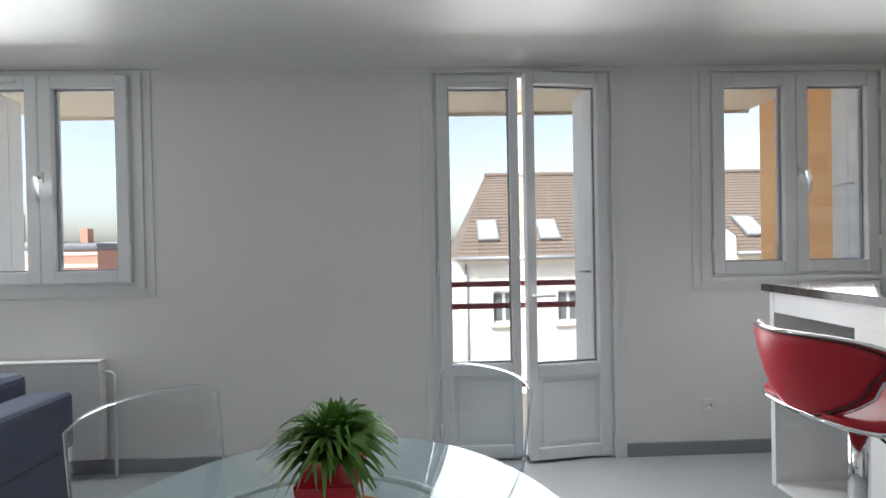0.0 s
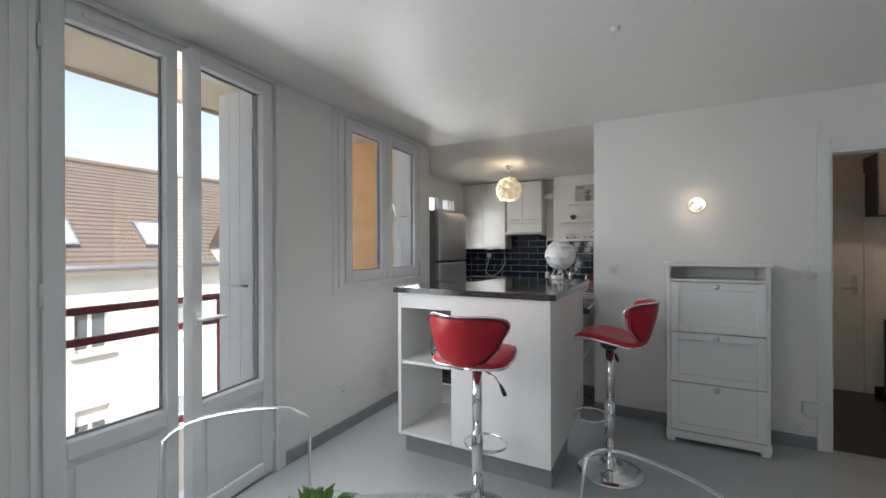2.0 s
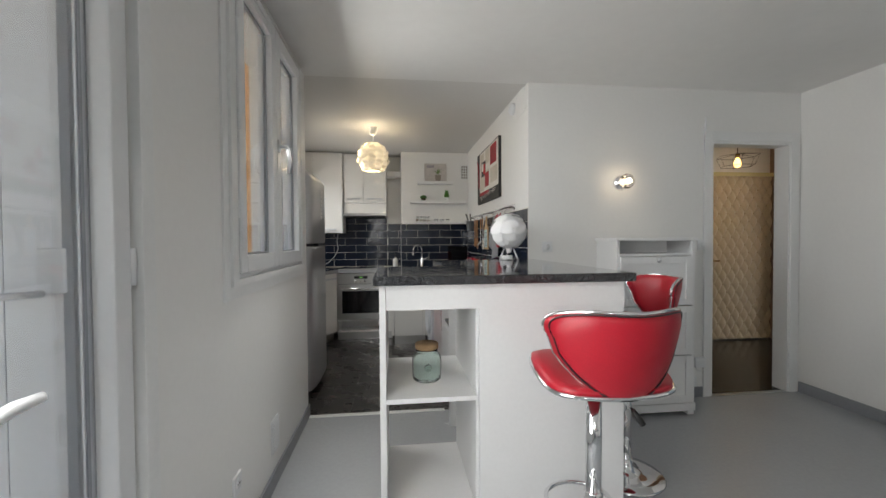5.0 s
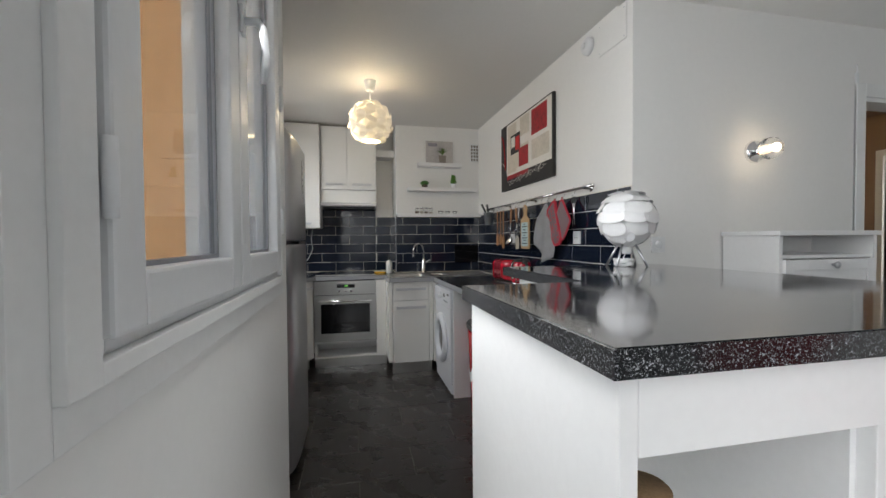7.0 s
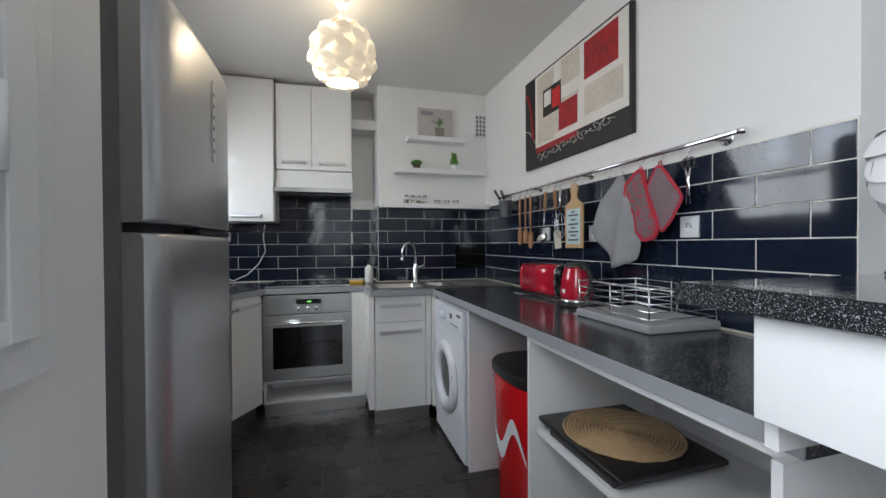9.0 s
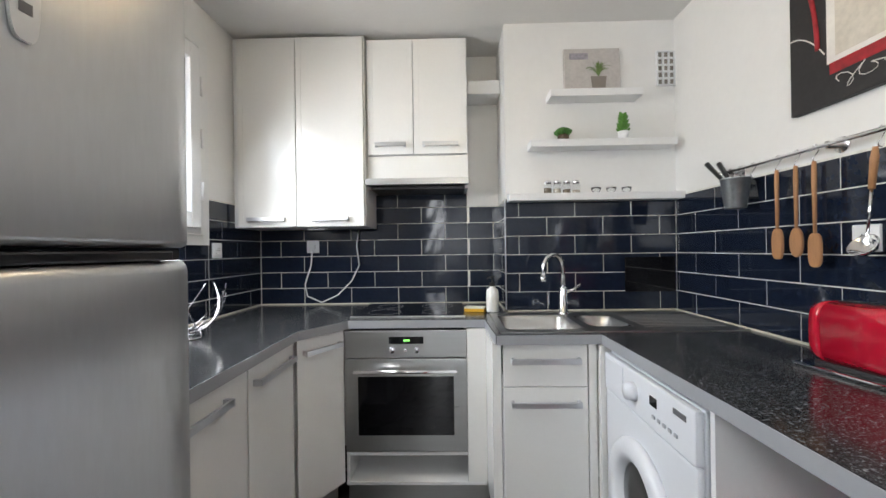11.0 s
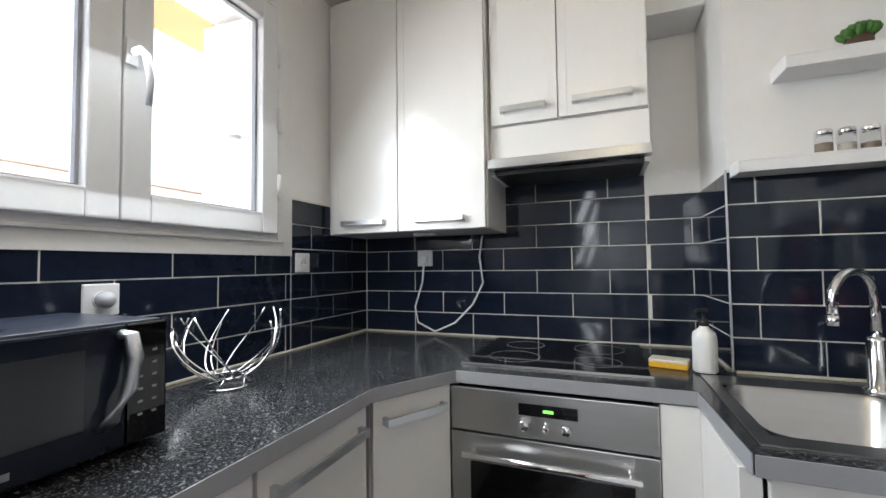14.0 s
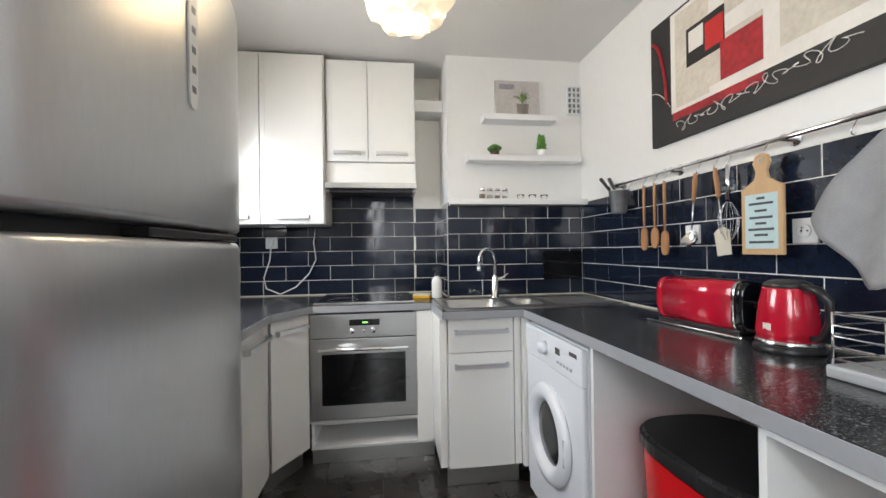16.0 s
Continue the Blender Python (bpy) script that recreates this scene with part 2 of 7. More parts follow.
def wall_bm(axis, a0, a1, b0, b1, z0, z1, holes=()):
    """A wall between a0 and a1 across, b0 to b1 along, with holes (b0, b1, z0, z1)."""
    bm = bmesh.new()

    def piece(p0, p1, q0, q1):
        if p1 - p0 > 1e-4 and q1 - q0 > 1e-4:
            if axis == "x":
                add_box(bm, a0, a1, p0, p1, q0, q1)
            else:
                add_box(bm, p0, p1, a0, a1, q0, q1)
    at = b0
    for h0, h1, k0, k1 in sorted(holes):
        piece(at, h0, z0, z1)
        piece(h0, h1, z0, k0)
        piece(h0, h1, k1, z1)
        at = h1
    piece(at, b1, z0, z1)
    return bm


# ---- structure ----
CEIL = 2.465
structure("floor", box(-0.02, 3.97, -6.3, 0.02, -0.12, 0.0), FLOOR, "smooth light grey resin living room floor", "floor")
kfloor = structure("floor_kitchen", box(-0.9, 1.75, 0.02, 3.0, -0.12, -0.006), GROUT_DARK, "dark brown kitchen floor with thin joints", "floor")
structure("floor_hall", box(1.9, 5.6, 0.02, 2.4, -0.12, -0.002),
          mat("hall_floor", (0.02, 0.022, 0.022), 0.2, vary=0.3, scale=4, grain=30), "dark glossy hallway floor", "floor")
structure("ceiling", box(-0.3, 4.2, -6.5, 0.04, CEIL, CEIL + 0.2), CEILING, "white satin lacquered living room ceiling", "ceiling")
structure("ceiling_kitchen", box(-1.1, 1.75, 0.04, 3.2, CEIL + 0.012, CEIL + 0.2), mat("matt_ceiling_paint", (0.70, 0.69, 0.67), 0.6, vary=0.03, scale=1.2, bump=0.1, bump_scale=40), "white satin kitchen ceiling", "ceiling")
structure("ceiling_hall", box(1.75, 5.6, 0.04, 2.6, CEIL, CEIL + 0.2), mat("brown_hall_ceiling", (0.26, 0.17, 0.12), 0.6, vary=0.06), "brown hallway ceiling", "ceiling")
# Unseen; set over the ceilings to keep the sun out of the rooms.
structure("roof_slab", box(-0.3, 5.8, -6.7, 3.3, CEIL + 0.2, CEIL + 0.4), WALL, "plain unseen slab above the flat that blocks the sun", "roof")
W2 = (-1.293, -0.183, 1.125, 2.42)
FD = (-3.03, -1.915, 0.0, 2.435)
W1 = (-5.94, -4.85, 1.15, 2.44)
structure("wall_west", wall_bm("x", -0.30, 0.0, -6.5, 0.05, -0.1, CEIL, (W1, FD, W2)), WALL, "white painted window wall with slight texture", "wall")
structure("wall_north", wall_bm("y", 0.0, 0.12, 1.65, 4.2, -0.1, CEIL, ((3.168, 3.872, -0.1, 2.06),)), WALL, "white painted wall with a doorway to the hall", "wall")
structure("wall_east", box(3.97, 4.2, -6.5, 0.0, -0.1, CEIL), WALL, "plain white living room wall", "wall")
structure("wall_south", box(0.0, 3.97, -6.5, -6.3, -0.1, CEIL), WALL, "plain white end wall of the living room", "wall")
structure("wall_kitchen_east", box(1.65, 1.9, 0.12, 3.0, -0.1, CEIL + 0.012), WALL, "white kitchen wall above black tiles", "wall")
KW = (1.17, 2.28, 1.345, 2.25)
structure("wall_kitchen_west", wall_bm("x", -1.11, -0.81, 0.05, 3.2, -0.1, CEIL + 0.012, (KW,)), WALL, "white kitchen wall with a window", "wall")
structure("wall_kitchen_south", box(-0.81, -0.30, 0.05, 0.25, -0.1, CEIL + 0.012), WALL, "short white wall beside the fridge", "wall")
structure("wall_kitchen_north", box(-0.81, 1.65, 2.935, 3.2, -0.1, CEIL + 0.012), WALL, "white kitchen back wall above black tiles", "wall")
structure("wall_chase", box(0.73, 1.65, 2.563, 2.935, -0.1, CEIL + 0.012), WALL, "white boxed-out kitchen wall that carries shelves", "wall")
structure("wall_hall_north", box(1.9, 5.6, 1.68, 1.95, -0.1, CEIL), WALL, "dim hallway wall", "wall")
# Unseen wall, added to stop sun leaking into the hall.
structure("wall_hall_south", box(4.2, 5.5, 0.02, 0.12, -0.1, CEIL), WALL, "plain unseen hallway side wall that keeps sun out", "wall")
structure("wall_hall_west", box(1.9, 2.0, 0.12, 1.75, -0.1, CEIL), WALL, "plain hallway end wall", "wall")
structure("wall_hall_east", wall_bm("x", 5.4, 5.5, 0.12, 1.68, -0.1, CEIL, ((0.42, 1.20, -0.1, 2.05),)),
          mat("tan_wall", (0.30, 0.20, 0.14), 0.6, vary=0.05), "tan painted hallway wall", "wall")
structure("facade_kitchen", box(-1.16, -0.30, 0.0, 0.05, -3.0, CEIL + 0.4),
          mat("orange_render", (0.78, 0.46, 0.23), 0.85, vary=0.08, scale=2, grain=90, bump=0.4, bump_scale=120), "orange rendered outer wall beside the balcony", "wall")
structure("baseboard_west", box(0.0, 0.014, -6.3, -3.1, 0, 0.085, 0.003), SKIRT, "grey skirting board", "baseboard")
structure("baseboard_west_short", box(0.0, 0.014, -1.84, 0.05, 0, 0.085, 0.003), SKIRT, "grey skirting board", "baseboard")
structure("baseboard_north", box(1.65, 3.095, -0.014, 0.0, 0, 0.085, 0.003), SKIRT, "grey skirting board", "baseboard")
structure("baseboard_east", box(3.956, 3.97, -6.3, -0.014, 0, 0.085, 0.003), SKIRT, "grey skirting board", "baseboard")
structure("wall_bedroom", box(6.9, 7.0, -0.6, 2.7, -0.1, CEIL), WALL, "bright white wall of the room past the hall", "wall")
structure("wall_bedroom_side", box(5.5, 6.9, 2.6, 2.7, -0.1, CEIL), WALL, "plain white side wall past the hall", "wall")
# The opening is unseen, added so sun brightens the room past the hall.
structure("wall_bedroom_far", wall_bm("y", -0.7, -0.6, 5.4, 7.0, -0.1, CEIL, ((5.75, 6.75, 0.9, 2.2),)), WALL, "plain white wall with an added opening that lets sun in", "wall")
# Two unseen walls that shut out sky light leaking towards the hall.
structure("wall_bedroom_west", box(5.4, 5.5, -0.6, 0.12, -0.1, CEIL), WALL, "plain unseen white wall that closes a light gap past the hall", "wall")
structure("wall_bedroom_return", box(5.4, 5.5, 1.68, 2.7, -0.1, CEIL), WALL, "plain unseen white wall that closes a light gap past the hall", "wall")
structure("floor_bedroom", box(5.6, 7.0, -0.7, 2.7, -0.12, -0.002), FLOOR, "grey floor of the room past the hall", "floor")
structure("ceiling_bedroom", box(5.5, 7.0, -0.7, 2.7, CEIL, CEIL + 0.1), WALL, "white ceiling of the room past the hall", "ceiling")
structure("threshold", box(0.0, 1.0, 0.0, 0.04, -0.01, 0.006, 0.002), TRIM, "pale threshold strip before the kitchen tiles", "threshold")

# ---- windows ----
def window(name, y0, y1, z0, z1, casing, x=0.0, label="", ajar=0.0, door=False, recess=0.0):
    """Two white sashes in a frame, with a flat casing on the wall. The room is on the +x side."""
    w = thing(name, label, "french window" if door else "window", kind="structure")
    c0, c1, d0, d1 = casing
    bm = bmesh.new()
    step = 0.05
    for k, th in ((0.0, 0.010), (step, 0.022)):
        e0, e1, g0, g1 = c0 + k, c1 - k, (d0 if door else d0 + k), d1 - k * 0.4
        n0, n1, h0, h1 = (c0 + step, c1 - step, d0 + step, d1 - step * 0.4) if not k else (y0, y1, z0, z1)
        if door:
            h0 = d0
        for q in ((e0, n0, g0, g1), (n1, e1, g0, g1), (n0, n1, h1, g1)) + (() if door else ((n0, n1, g0, h0),)):
            if q[1] - q[0] > 0.002 and q[3] - q[2] > 0.002:
                add_box(bm, x - 0.002, x + th, *q, 0.002)
    part("casing", bm, TRIM, w)
    f = 0.035
    bm = bmesh.new()
    add_box(bm, x - 0.07 - recess, x + 0.018 - recess * 0.7, y0, y0 + f, z0, z1, 0.003)
    add_box(bm, x - 0.07 - recess, x + 0.018 - recess * 0.7, y1 - f, y1, z0, z1, 0.003)
    add_box(bm, x - 0.07 - recess, x + 0.018 - recess * 0.7, y0 + f, y1 - f, z1 - f, z1, 0.003)
    add_box(bm, x - 0.07 - recess, x + 0.018 - recess * 0.7, y0 + f, y1 - f, z0, z0 + (0.025 if door else f), 0.003)
    part("window_frame", bm, PVC, w)
    if not door:
        part("window_sill", box(x - 0.36, x - 0.07, y0, y1, z0 - 0.03, z0 + 0.005, 0.004), TRIM, w)
    mid = (y0 + y1) / 2
    zb = z0 + 0.02
    zt = z1 - 0.02
    s = 0.074
    for a, b, hinge in ((y0 + 0.02, mid - (0.025 if door else 0.002), -1), (mid + 0.002, y1 - 0.02, 1)):
        hy = a if hinge < 0 else b
        sash = thing("sash", "", "")
        sash.parent = w
        turn = ajar if hinge > 0 else 0.0
        sash.matrix_local = pose(x + 0.02 - recess, hy, 0, 0, 0, turn)
        lo, hi = a - hy, b - hy
        free = 0.055 if door else s
        sl, sh = (s, free) if hinge < 0 else (free, s)
        zp = 0.605 if door else zb + s
        bm = bmesh.new()
        add_box(bm, -0.05, 0.022, lo, lo + sl, zb, zt, 0.006)
        add_box(bm, -0.05, 0.022, hi - sh, hi, zb, zt, 0.006)
        add_box(bm, -0.05, 0.022, lo + sl, hi - sh, zt - s, zt, 0.006)
        add_box(bm, -0.05, 0.022, lo + sl, hi - sh, zb, zb + s, 0.006)
        if door:
            add_box(bm, -0.05, 0.022, lo + sl, hi - sh, zp - s, zp, 0.006)
            add_box(bm, -0.03, 0.006, lo + sl, hi - sh, zb + s, zp - s)
            add_box(bm, 0.006, 0.012, lo + sl + 0.03, hi - sh - 0.03, zb + s + 0.03, zp - s - 0.03, 0.003)
        part("sash_frame", bm, PVC, sash)
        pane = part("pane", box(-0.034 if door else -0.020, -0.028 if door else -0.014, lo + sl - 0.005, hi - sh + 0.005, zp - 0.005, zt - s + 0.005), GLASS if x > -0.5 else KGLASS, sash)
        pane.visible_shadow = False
        bm = bmesh.new()
        for q0, q1, q2, q3 in ((lo + sl, hi - sh, zp, zp + 0.008), (lo + sl, hi - sh, zt - s - 0.008, zt - s), (lo + sl, lo + sl + 0.008, zp + 0.008, zt - s - 0.008), (hi - sh - 0.008, hi - sh, zp + 0.008, zt - s - 0.008)):
            add_box(bm, -0.038 if door else -0.024, -0.022 if door else -0.008, q0, q1, q2, q3)
        part("glazing_bead", bm, mat("dark_gasket", (0.30, 0.31, 0.33), 0.6, bump=0.02), sash)
        for hz in (zb + 0.18, (zb + zt) / 2, zt - 0.18):
            part("hinge", lathe([(0, -0.045), (0.008, -0.045), (0.009, 0.0), (0.008, 0.045), (0, 0.045)], 12, (0.022, 0.004 * hinge, hz)), PVC, sash)
        if hinge > 0:
            hz = 1.04 if door else zb + (zt - zb) * 0.51
            hy2 = lo + sl * (0.5 if door else 0.2)
            part("handle_plate", box(0.022, 0.032, hy2 - 0.015, hy2 + 0.015, hz - 0.035, hz + 0.035, 0.004), PVC, sash)
            if door:
                pts = [(0.03, hy2, hz), (0.062, hy2, hz), (0.07, hy2 + 0.02, hz), (0.07, hy2 + 0.07, hz + 0.004), (0.066, hy2 + 0.13, hz - 0.002)]
            else:
                pts = [(0.03, hy2, hz), (0.06, hy2, hz), (0.07, hy2 + 0.008, hz - 0.012), (0.077, hy2 + 0.016, hz - 0.07), (0.066, hy2 + 0.020, hz - 0.14)]
            part("handle", tube(pts, [0.009, 0.010, 0.010, 0.010, 0.008], 12), PVC, sash)
        else:
            part("air_vent", box(0.018, 0.03, lo + 0.13, hi - 0.12, zt - 0.045, zt - 0.02, 0.004), PVC, sash)
    return w


window("window_1", *W1, (-6.04, -4.75, 1.08, 2.46), label="white two-sash window in the living room wall")
window("window_2", *W2, (-1.40, -0.085, 1.05, 2.45), recess=0.018, label="white two-sash window beside the kitchen opening")
window("french_window", *FD, (-3.10, -1.84, 0.0, 2.45), label="white glazed french window with its leaf ajar", ajar=6.5, door=True, recess=0.037)
window("window_3", *KW, (1.09, 2.37, 1.285, 2.31), x=-0.81, label="white two-sash kitchen window above the worktop")

# ---- living room things ----
def shell(outline, place, thick, rings=7):
    """A padded panel: outline points (u, v) filled by rings, mapped to space by place, thicker in the middle."""
    bm = bmesh.new()
    n = len(outline)
    layers = []
    for side in (1, -1):
        rows = []
        for k in range(rings + 1):
            r = k / rings
            puff = thick * (0.35 + 0.65 * math.sqrt(max(1 - r ** 4, 0)))
            row = []
            for u, v in (outline if k else [(0, 0)]):
                p, nrm = place(u * r, v * r)
                row.append(bm.verts.new(p + nrm * puff * side * 0.5))
            rows.append(row)
        layers.append(rows)
        for a, b in zip(rows, rows[1:]):
            for i in range(n):
                q = list(dict.fromkeys([a[i % len(a)], b[i], b[(i + 1) % n], a[(i + 1) % n if len(a) > 1 else 0]]))
                bm.faces.new(q if side > 0 else q[::-1])
    for i in range(n):
        a, b = layers[0][-1], layers[1][-1]
        bm.faces.new((a[i], b[i], b[(i + 1) % n], a[(i + 1) % n]))
    bmesh.ops.recalc_face_normals(bm, faces=bm.faces)
    for f in bm.faces:
        f.smooth = True
    return bm


def spow(v, e):
    return math.copysign(abs(v) ** e, v)


def bar_stool(m, label):
    """Gas-lift stool; it faces +x in its own space."""
    st = thing("bar_stool", label, "bar stool", m, "bar stools")
    seat_out = [(0.205 * spow(math.cos(a), 0.8), 0.202 * spow(math.sin(a), 0.7) * (1 - 0.12 * math.cos(a))) for a in [2 * math.pi * i / 48 for i in range(48)]]

    def seat_at(u, v):
        z = 0.832 + 0.022 * math.sin((u + 0.06) * 9) + 0.75 * max(-u - 0.12, 0) ** 1.4 - 0.9 * max(u - 0.12, 0) ** 1.6 + 0.45 * v * v
        return Vector((u, v, z)), Vector((0, 0, 1))

    back_out = []
    for i in range(56):
        a = 2 * math.pi * i / 56
        s = spow(math.sin(a), 0.75)
        back_out.append((0.268 * spow(math.cos(a), 0.72) * (0.70 + 0.30 * s), 0.128 * s + (0.022 * abs(math.cos(a)) if s > 0 else 0)))

    def back_at(v, s):
        u = -0.235 + 3.0 * v * v - 0.27 * s + 0.3 * s * s
        nrm = Vector((1, -6.0 * v, 0.27)).normalized()
        return Vector((u, v, 0.944 + s)), nrm

    part("seat", shell(seat_out, seat_at, 0.05), RED, st)
    part("backrest", shell(back_out, back_at, 0.035), RED, st)
    part("seat_trim", tube([seat_at(u * 1.01, v * 1.01)[0] - Vector((0, 0, 0.012)) for u, v in seat_out], 0.0075, 8, True), CHROME, st, "chrome edge trim")
    part("back_trim", tube([back_at(u * 1.01, v * 1.01)[0] for u, v in back_out], 0.0065, 8, True), CHROME, st, "chrome edge trim")
    part("piping", tube([back_at(u * 0.975, v * 0.975)[0] - Vector((0.015, 0, 0)) for u, v in back_out], 0.003, 6, True), BLACK, st)
    part("seat_plate", lathe([(0, 0.765), (0.035, 0.765), (0.055, 0.785), (0.055, 0.806), (0, 0.806)], 24), BLACK, st)
    part("upper_pole", lathe([(0, 0.42), (0.0265, 0.42), (0.0265, 0.77), (0, 0.77)], 24), CHROME, st)
    part("lower_pole", lathe([(0, 0.045), (0.031, 0.045), (0.031, 0.43), (0.027, 0.436), (0, 0.436)], 24), CHROME, st)
    part("base", lathe([(0, 0.0), (0.195, 0.0), (0.198, 0.006), (0.19, 0.014), (0.14, 0.024), (0.085, 0.034), (0.05, 0.05), (0.04, 0.075), (0.034, 0.10), (0, 0.10)], 48), CHROME, st)
    ring = [(0.03 + 0.105 * (1 + math.cos(a)) - 0.02, 0.115 * math.sin(a), 0.33) for a in [2 * math.pi * i / 36 for i in range(36)]]
    part("footrest", tube(ring, 0.0085, 8, True), CHROME, st)
    lever = part("lever", tube([(0.02, -0.03, 0.755), (0.0, -0.10, 0.735), (-0.012, -0.135, 0.70)], 0.005, 8), CHROME, st)
    part("lever_grip", tube([(-0.012, -0.132, 0.704), (-0.02, -0.152, 0.672), (-0.024, -0.163, 0.655)], [0.007, 0.012, 0.010], 10), BLACK, lever)
    return st


bar_stool(pose(1.295, -1.715, 0, 0, 0, 90), "red padded bar stool on a chrome column before the bar")
bar_stool(pose(1.865, -0.955, 0, 0, 0, 176), "red padded bar stool at the side of the bar")


ACRYLIC_EDGE = glass("acrylic_edge", (0.93, 0.96, 0.97), 0.2, 1.45)


def ghost_chair(m, label):
    """Clear one-piece chair; it faces +x in its own space."""
    ch = thing("acrylic_chair", label, "chair", m, "clear chairs")
    bm = bmesh.new()
    add_box(bm, -0.20, 0.22, -0.21, 0.21, 0.445, 0.457, 0.005)
    part("seat", bm, CLEAR, ch)
    bm = bmesh.new()
    n, rows = 14, 10
    grid = []
    for side in (0.0, 0.009):
        g = []
        for j in range(rows + 1):
            s = j / rows
            g.append([])
            for i in range(n + 1):
                w = -1 + 2 * i / n
                half = 0.195 + 0.010 * s
                top = 0.885 - 0.035 * w ** 6 - 0.012 * w * w
                z = 0.457 + (top - 0.457) * s
                g[-1].append(bm.verts.new((-0.20 - 0.10 * s - 0.035 * (1 - w * w) - side, w * half, z)))
        grid.append(g)
    for k, g in enumerate(grid):
        for j in range(rows):
            for i in range(n):
                q = (g[j][i], g[j][i + 1], g[j + 1][i + 1], g[j + 1][i])
                bm.faces.new(q if k == 0 else q[::-1]).smooth = True
    rim = [(0, i) for i in range(n)] + [(j, n) for j in range(rows)] + [(rows, i) for i in range(n, 0, -1)] + [(j, 0) for j in range(rows, 0, -1)]
    for (j, i), (j2, i2) in zip(rim, rim[1:] + rim[:1]):
        bm.faces.new((grid[0][j2][i2], grid[0][j][i], grid[1][j][i], grid[1][j2][i2]))
    part("backrest", bm, CLEAR, ch)
    for sx, sy in ((-1, -1), (-1, 1), (1, -1), (1, 1)):
        part("leg", tube([(sx * 0.17, sy * 0.17, 0.447), (sx * 0.21, sy * 0.195, 0.0)], [0.02, 0.013], 12), CLEAR, ch)
    edge = []
    for k in range(8):
        edge.append((-0.2045 - 0.10 * k / 8, -0.195 - 0.010 * k / 8, 0.457 + 0.381 * k / 8))
    for k in range(21):
        w = -1 + k / 10
        edge.append((-0.3045 - 0.035 * (1 - w * w), w * 0.205, 0.885 - 0.035 * w ** 6 - 0.012 * w * w))
    for k in range(7, -1, -1):
        edge.append((-0.2045 - 0.10 * k / 8, 0.195 + 0.010 * k / 8, 0.457 + 0.381 * k / 8))
    part("rim", tube(edge, 0.0045, 8), ACRYLIC_EDGE, ch, "polished clear rim")
    for o in ch.children:
        o.visible_shadow = False
    return ch


ghost_chair(pose(1.225, -3.06, 0, 0, 0, -40), "clear acrylic dining chair beside the glass table")
ghost_chair(pose(1.40, -3.75, 0, 0, 0, 48), "clear acrylic dining chair between table and radiator")
ghost_chair(pose(1.995, -2.91, 0, 0, 0, -119), "clear acrylic dining chair at the bar side of the table")

TABLE_GLASS = glass("tinted_table_glass", (0.80, 0.93, 0.93), 0.0, 1.4)
tb = thing("dining_table", "round glass dining table on a bent metal tube base", "table", pose(1.82, -3.31, 0))
part("tabletop", lathe([(0, 0.728), (0.615, 0.728), (0.62, 0.733), (0.615, 0.74), (0, 0.74)], 72), TABLE_GLASS, tb, "clear glass top with green edge").visible_shadow = False
part("ring", tube([(0.40 * math.cos(a), 0.40 * math.sin(a), 0.712) for a in [2 * math.pi * i / 48 for i in range(48)]], 0.014, 10, True), ALU, tb)
for k in range(4):
    a = math.pi / 4 + k * math.pi / 2
    part("leg", tube([(0.40 * math.cos(a), 0.40 * math.sin(a), 0.705), (0.36 * math.cos(a), 0.36 * math.sin(a), 0.4), (0.42 * math.cos(a), 0.42 * math.sin(a), 0.0)], 0.016, 10), ALU, tb)

STRAW = mat("woven_straw", (0.40, 0.27, 0.14), 0.8, vary=0.25, scale=20, grain=150, bump=0.4)


def woven_mat(name, m, r, label):
    bm = bmesh.new()
    k = 0
    rr = 0.012
    while rr < r:
        n = max(16, int(rr * 260))
        tube([(rr * math.cos(2 * math.pi * i / n), rr * math.sin(2 * math.pi * i / n), 0.004 + 0.0022 * math.sin(i * 2.4 + k)) for i in range(n)], 0.0052, 5, True, bm)
        rr += 0.0115
        k += 1
    return solid(name, bm, STRAW, label, "placemat", m)


woven_mat("placemat", pose(1.72, -3.28, 0.741), 0.19, "round woven straw placemat on the glass table")

LEAF = mat("green_leaf", (0.10, 0.23, 0.03), 0.45, vary=0.4, scale=25, grain=90, bump=0.1)
plant = thing("potted_plant", "bushy green fern in a red square pot", "plant", pose(1.70, -3.26, 0.752))
bm = bmesh.new()
for z0, z1, w0, w1 in ((0, 0.15, 0.045, 0.062),):
    lo = [bm.verts.new((sx * w0, sy * w0, z0)) for sx, sy in ((-1, -1), (1, -1), (1, 1), (-1, 1))]
    hi = [bm.verts.new((sx * w1, sy * w1, z1)) for sx, sy in ((-1, -1), (1, -1), (1, 1), (-1, 1))]
    bm.faces.new(lo[::-1])
    bm.faces.new(hi)
    for i in range(4):
        bm.faces.new((lo[i], lo[(i + 1) % 4], hi[(i + 1) % 4], hi[i]))
bmesh.ops.bevel(bm, geom=list(bm.edges), offset=0.004, segments=2, affect="EDGES")
part("pot", bm, REDGLOSS, plant, "glossy red pot")


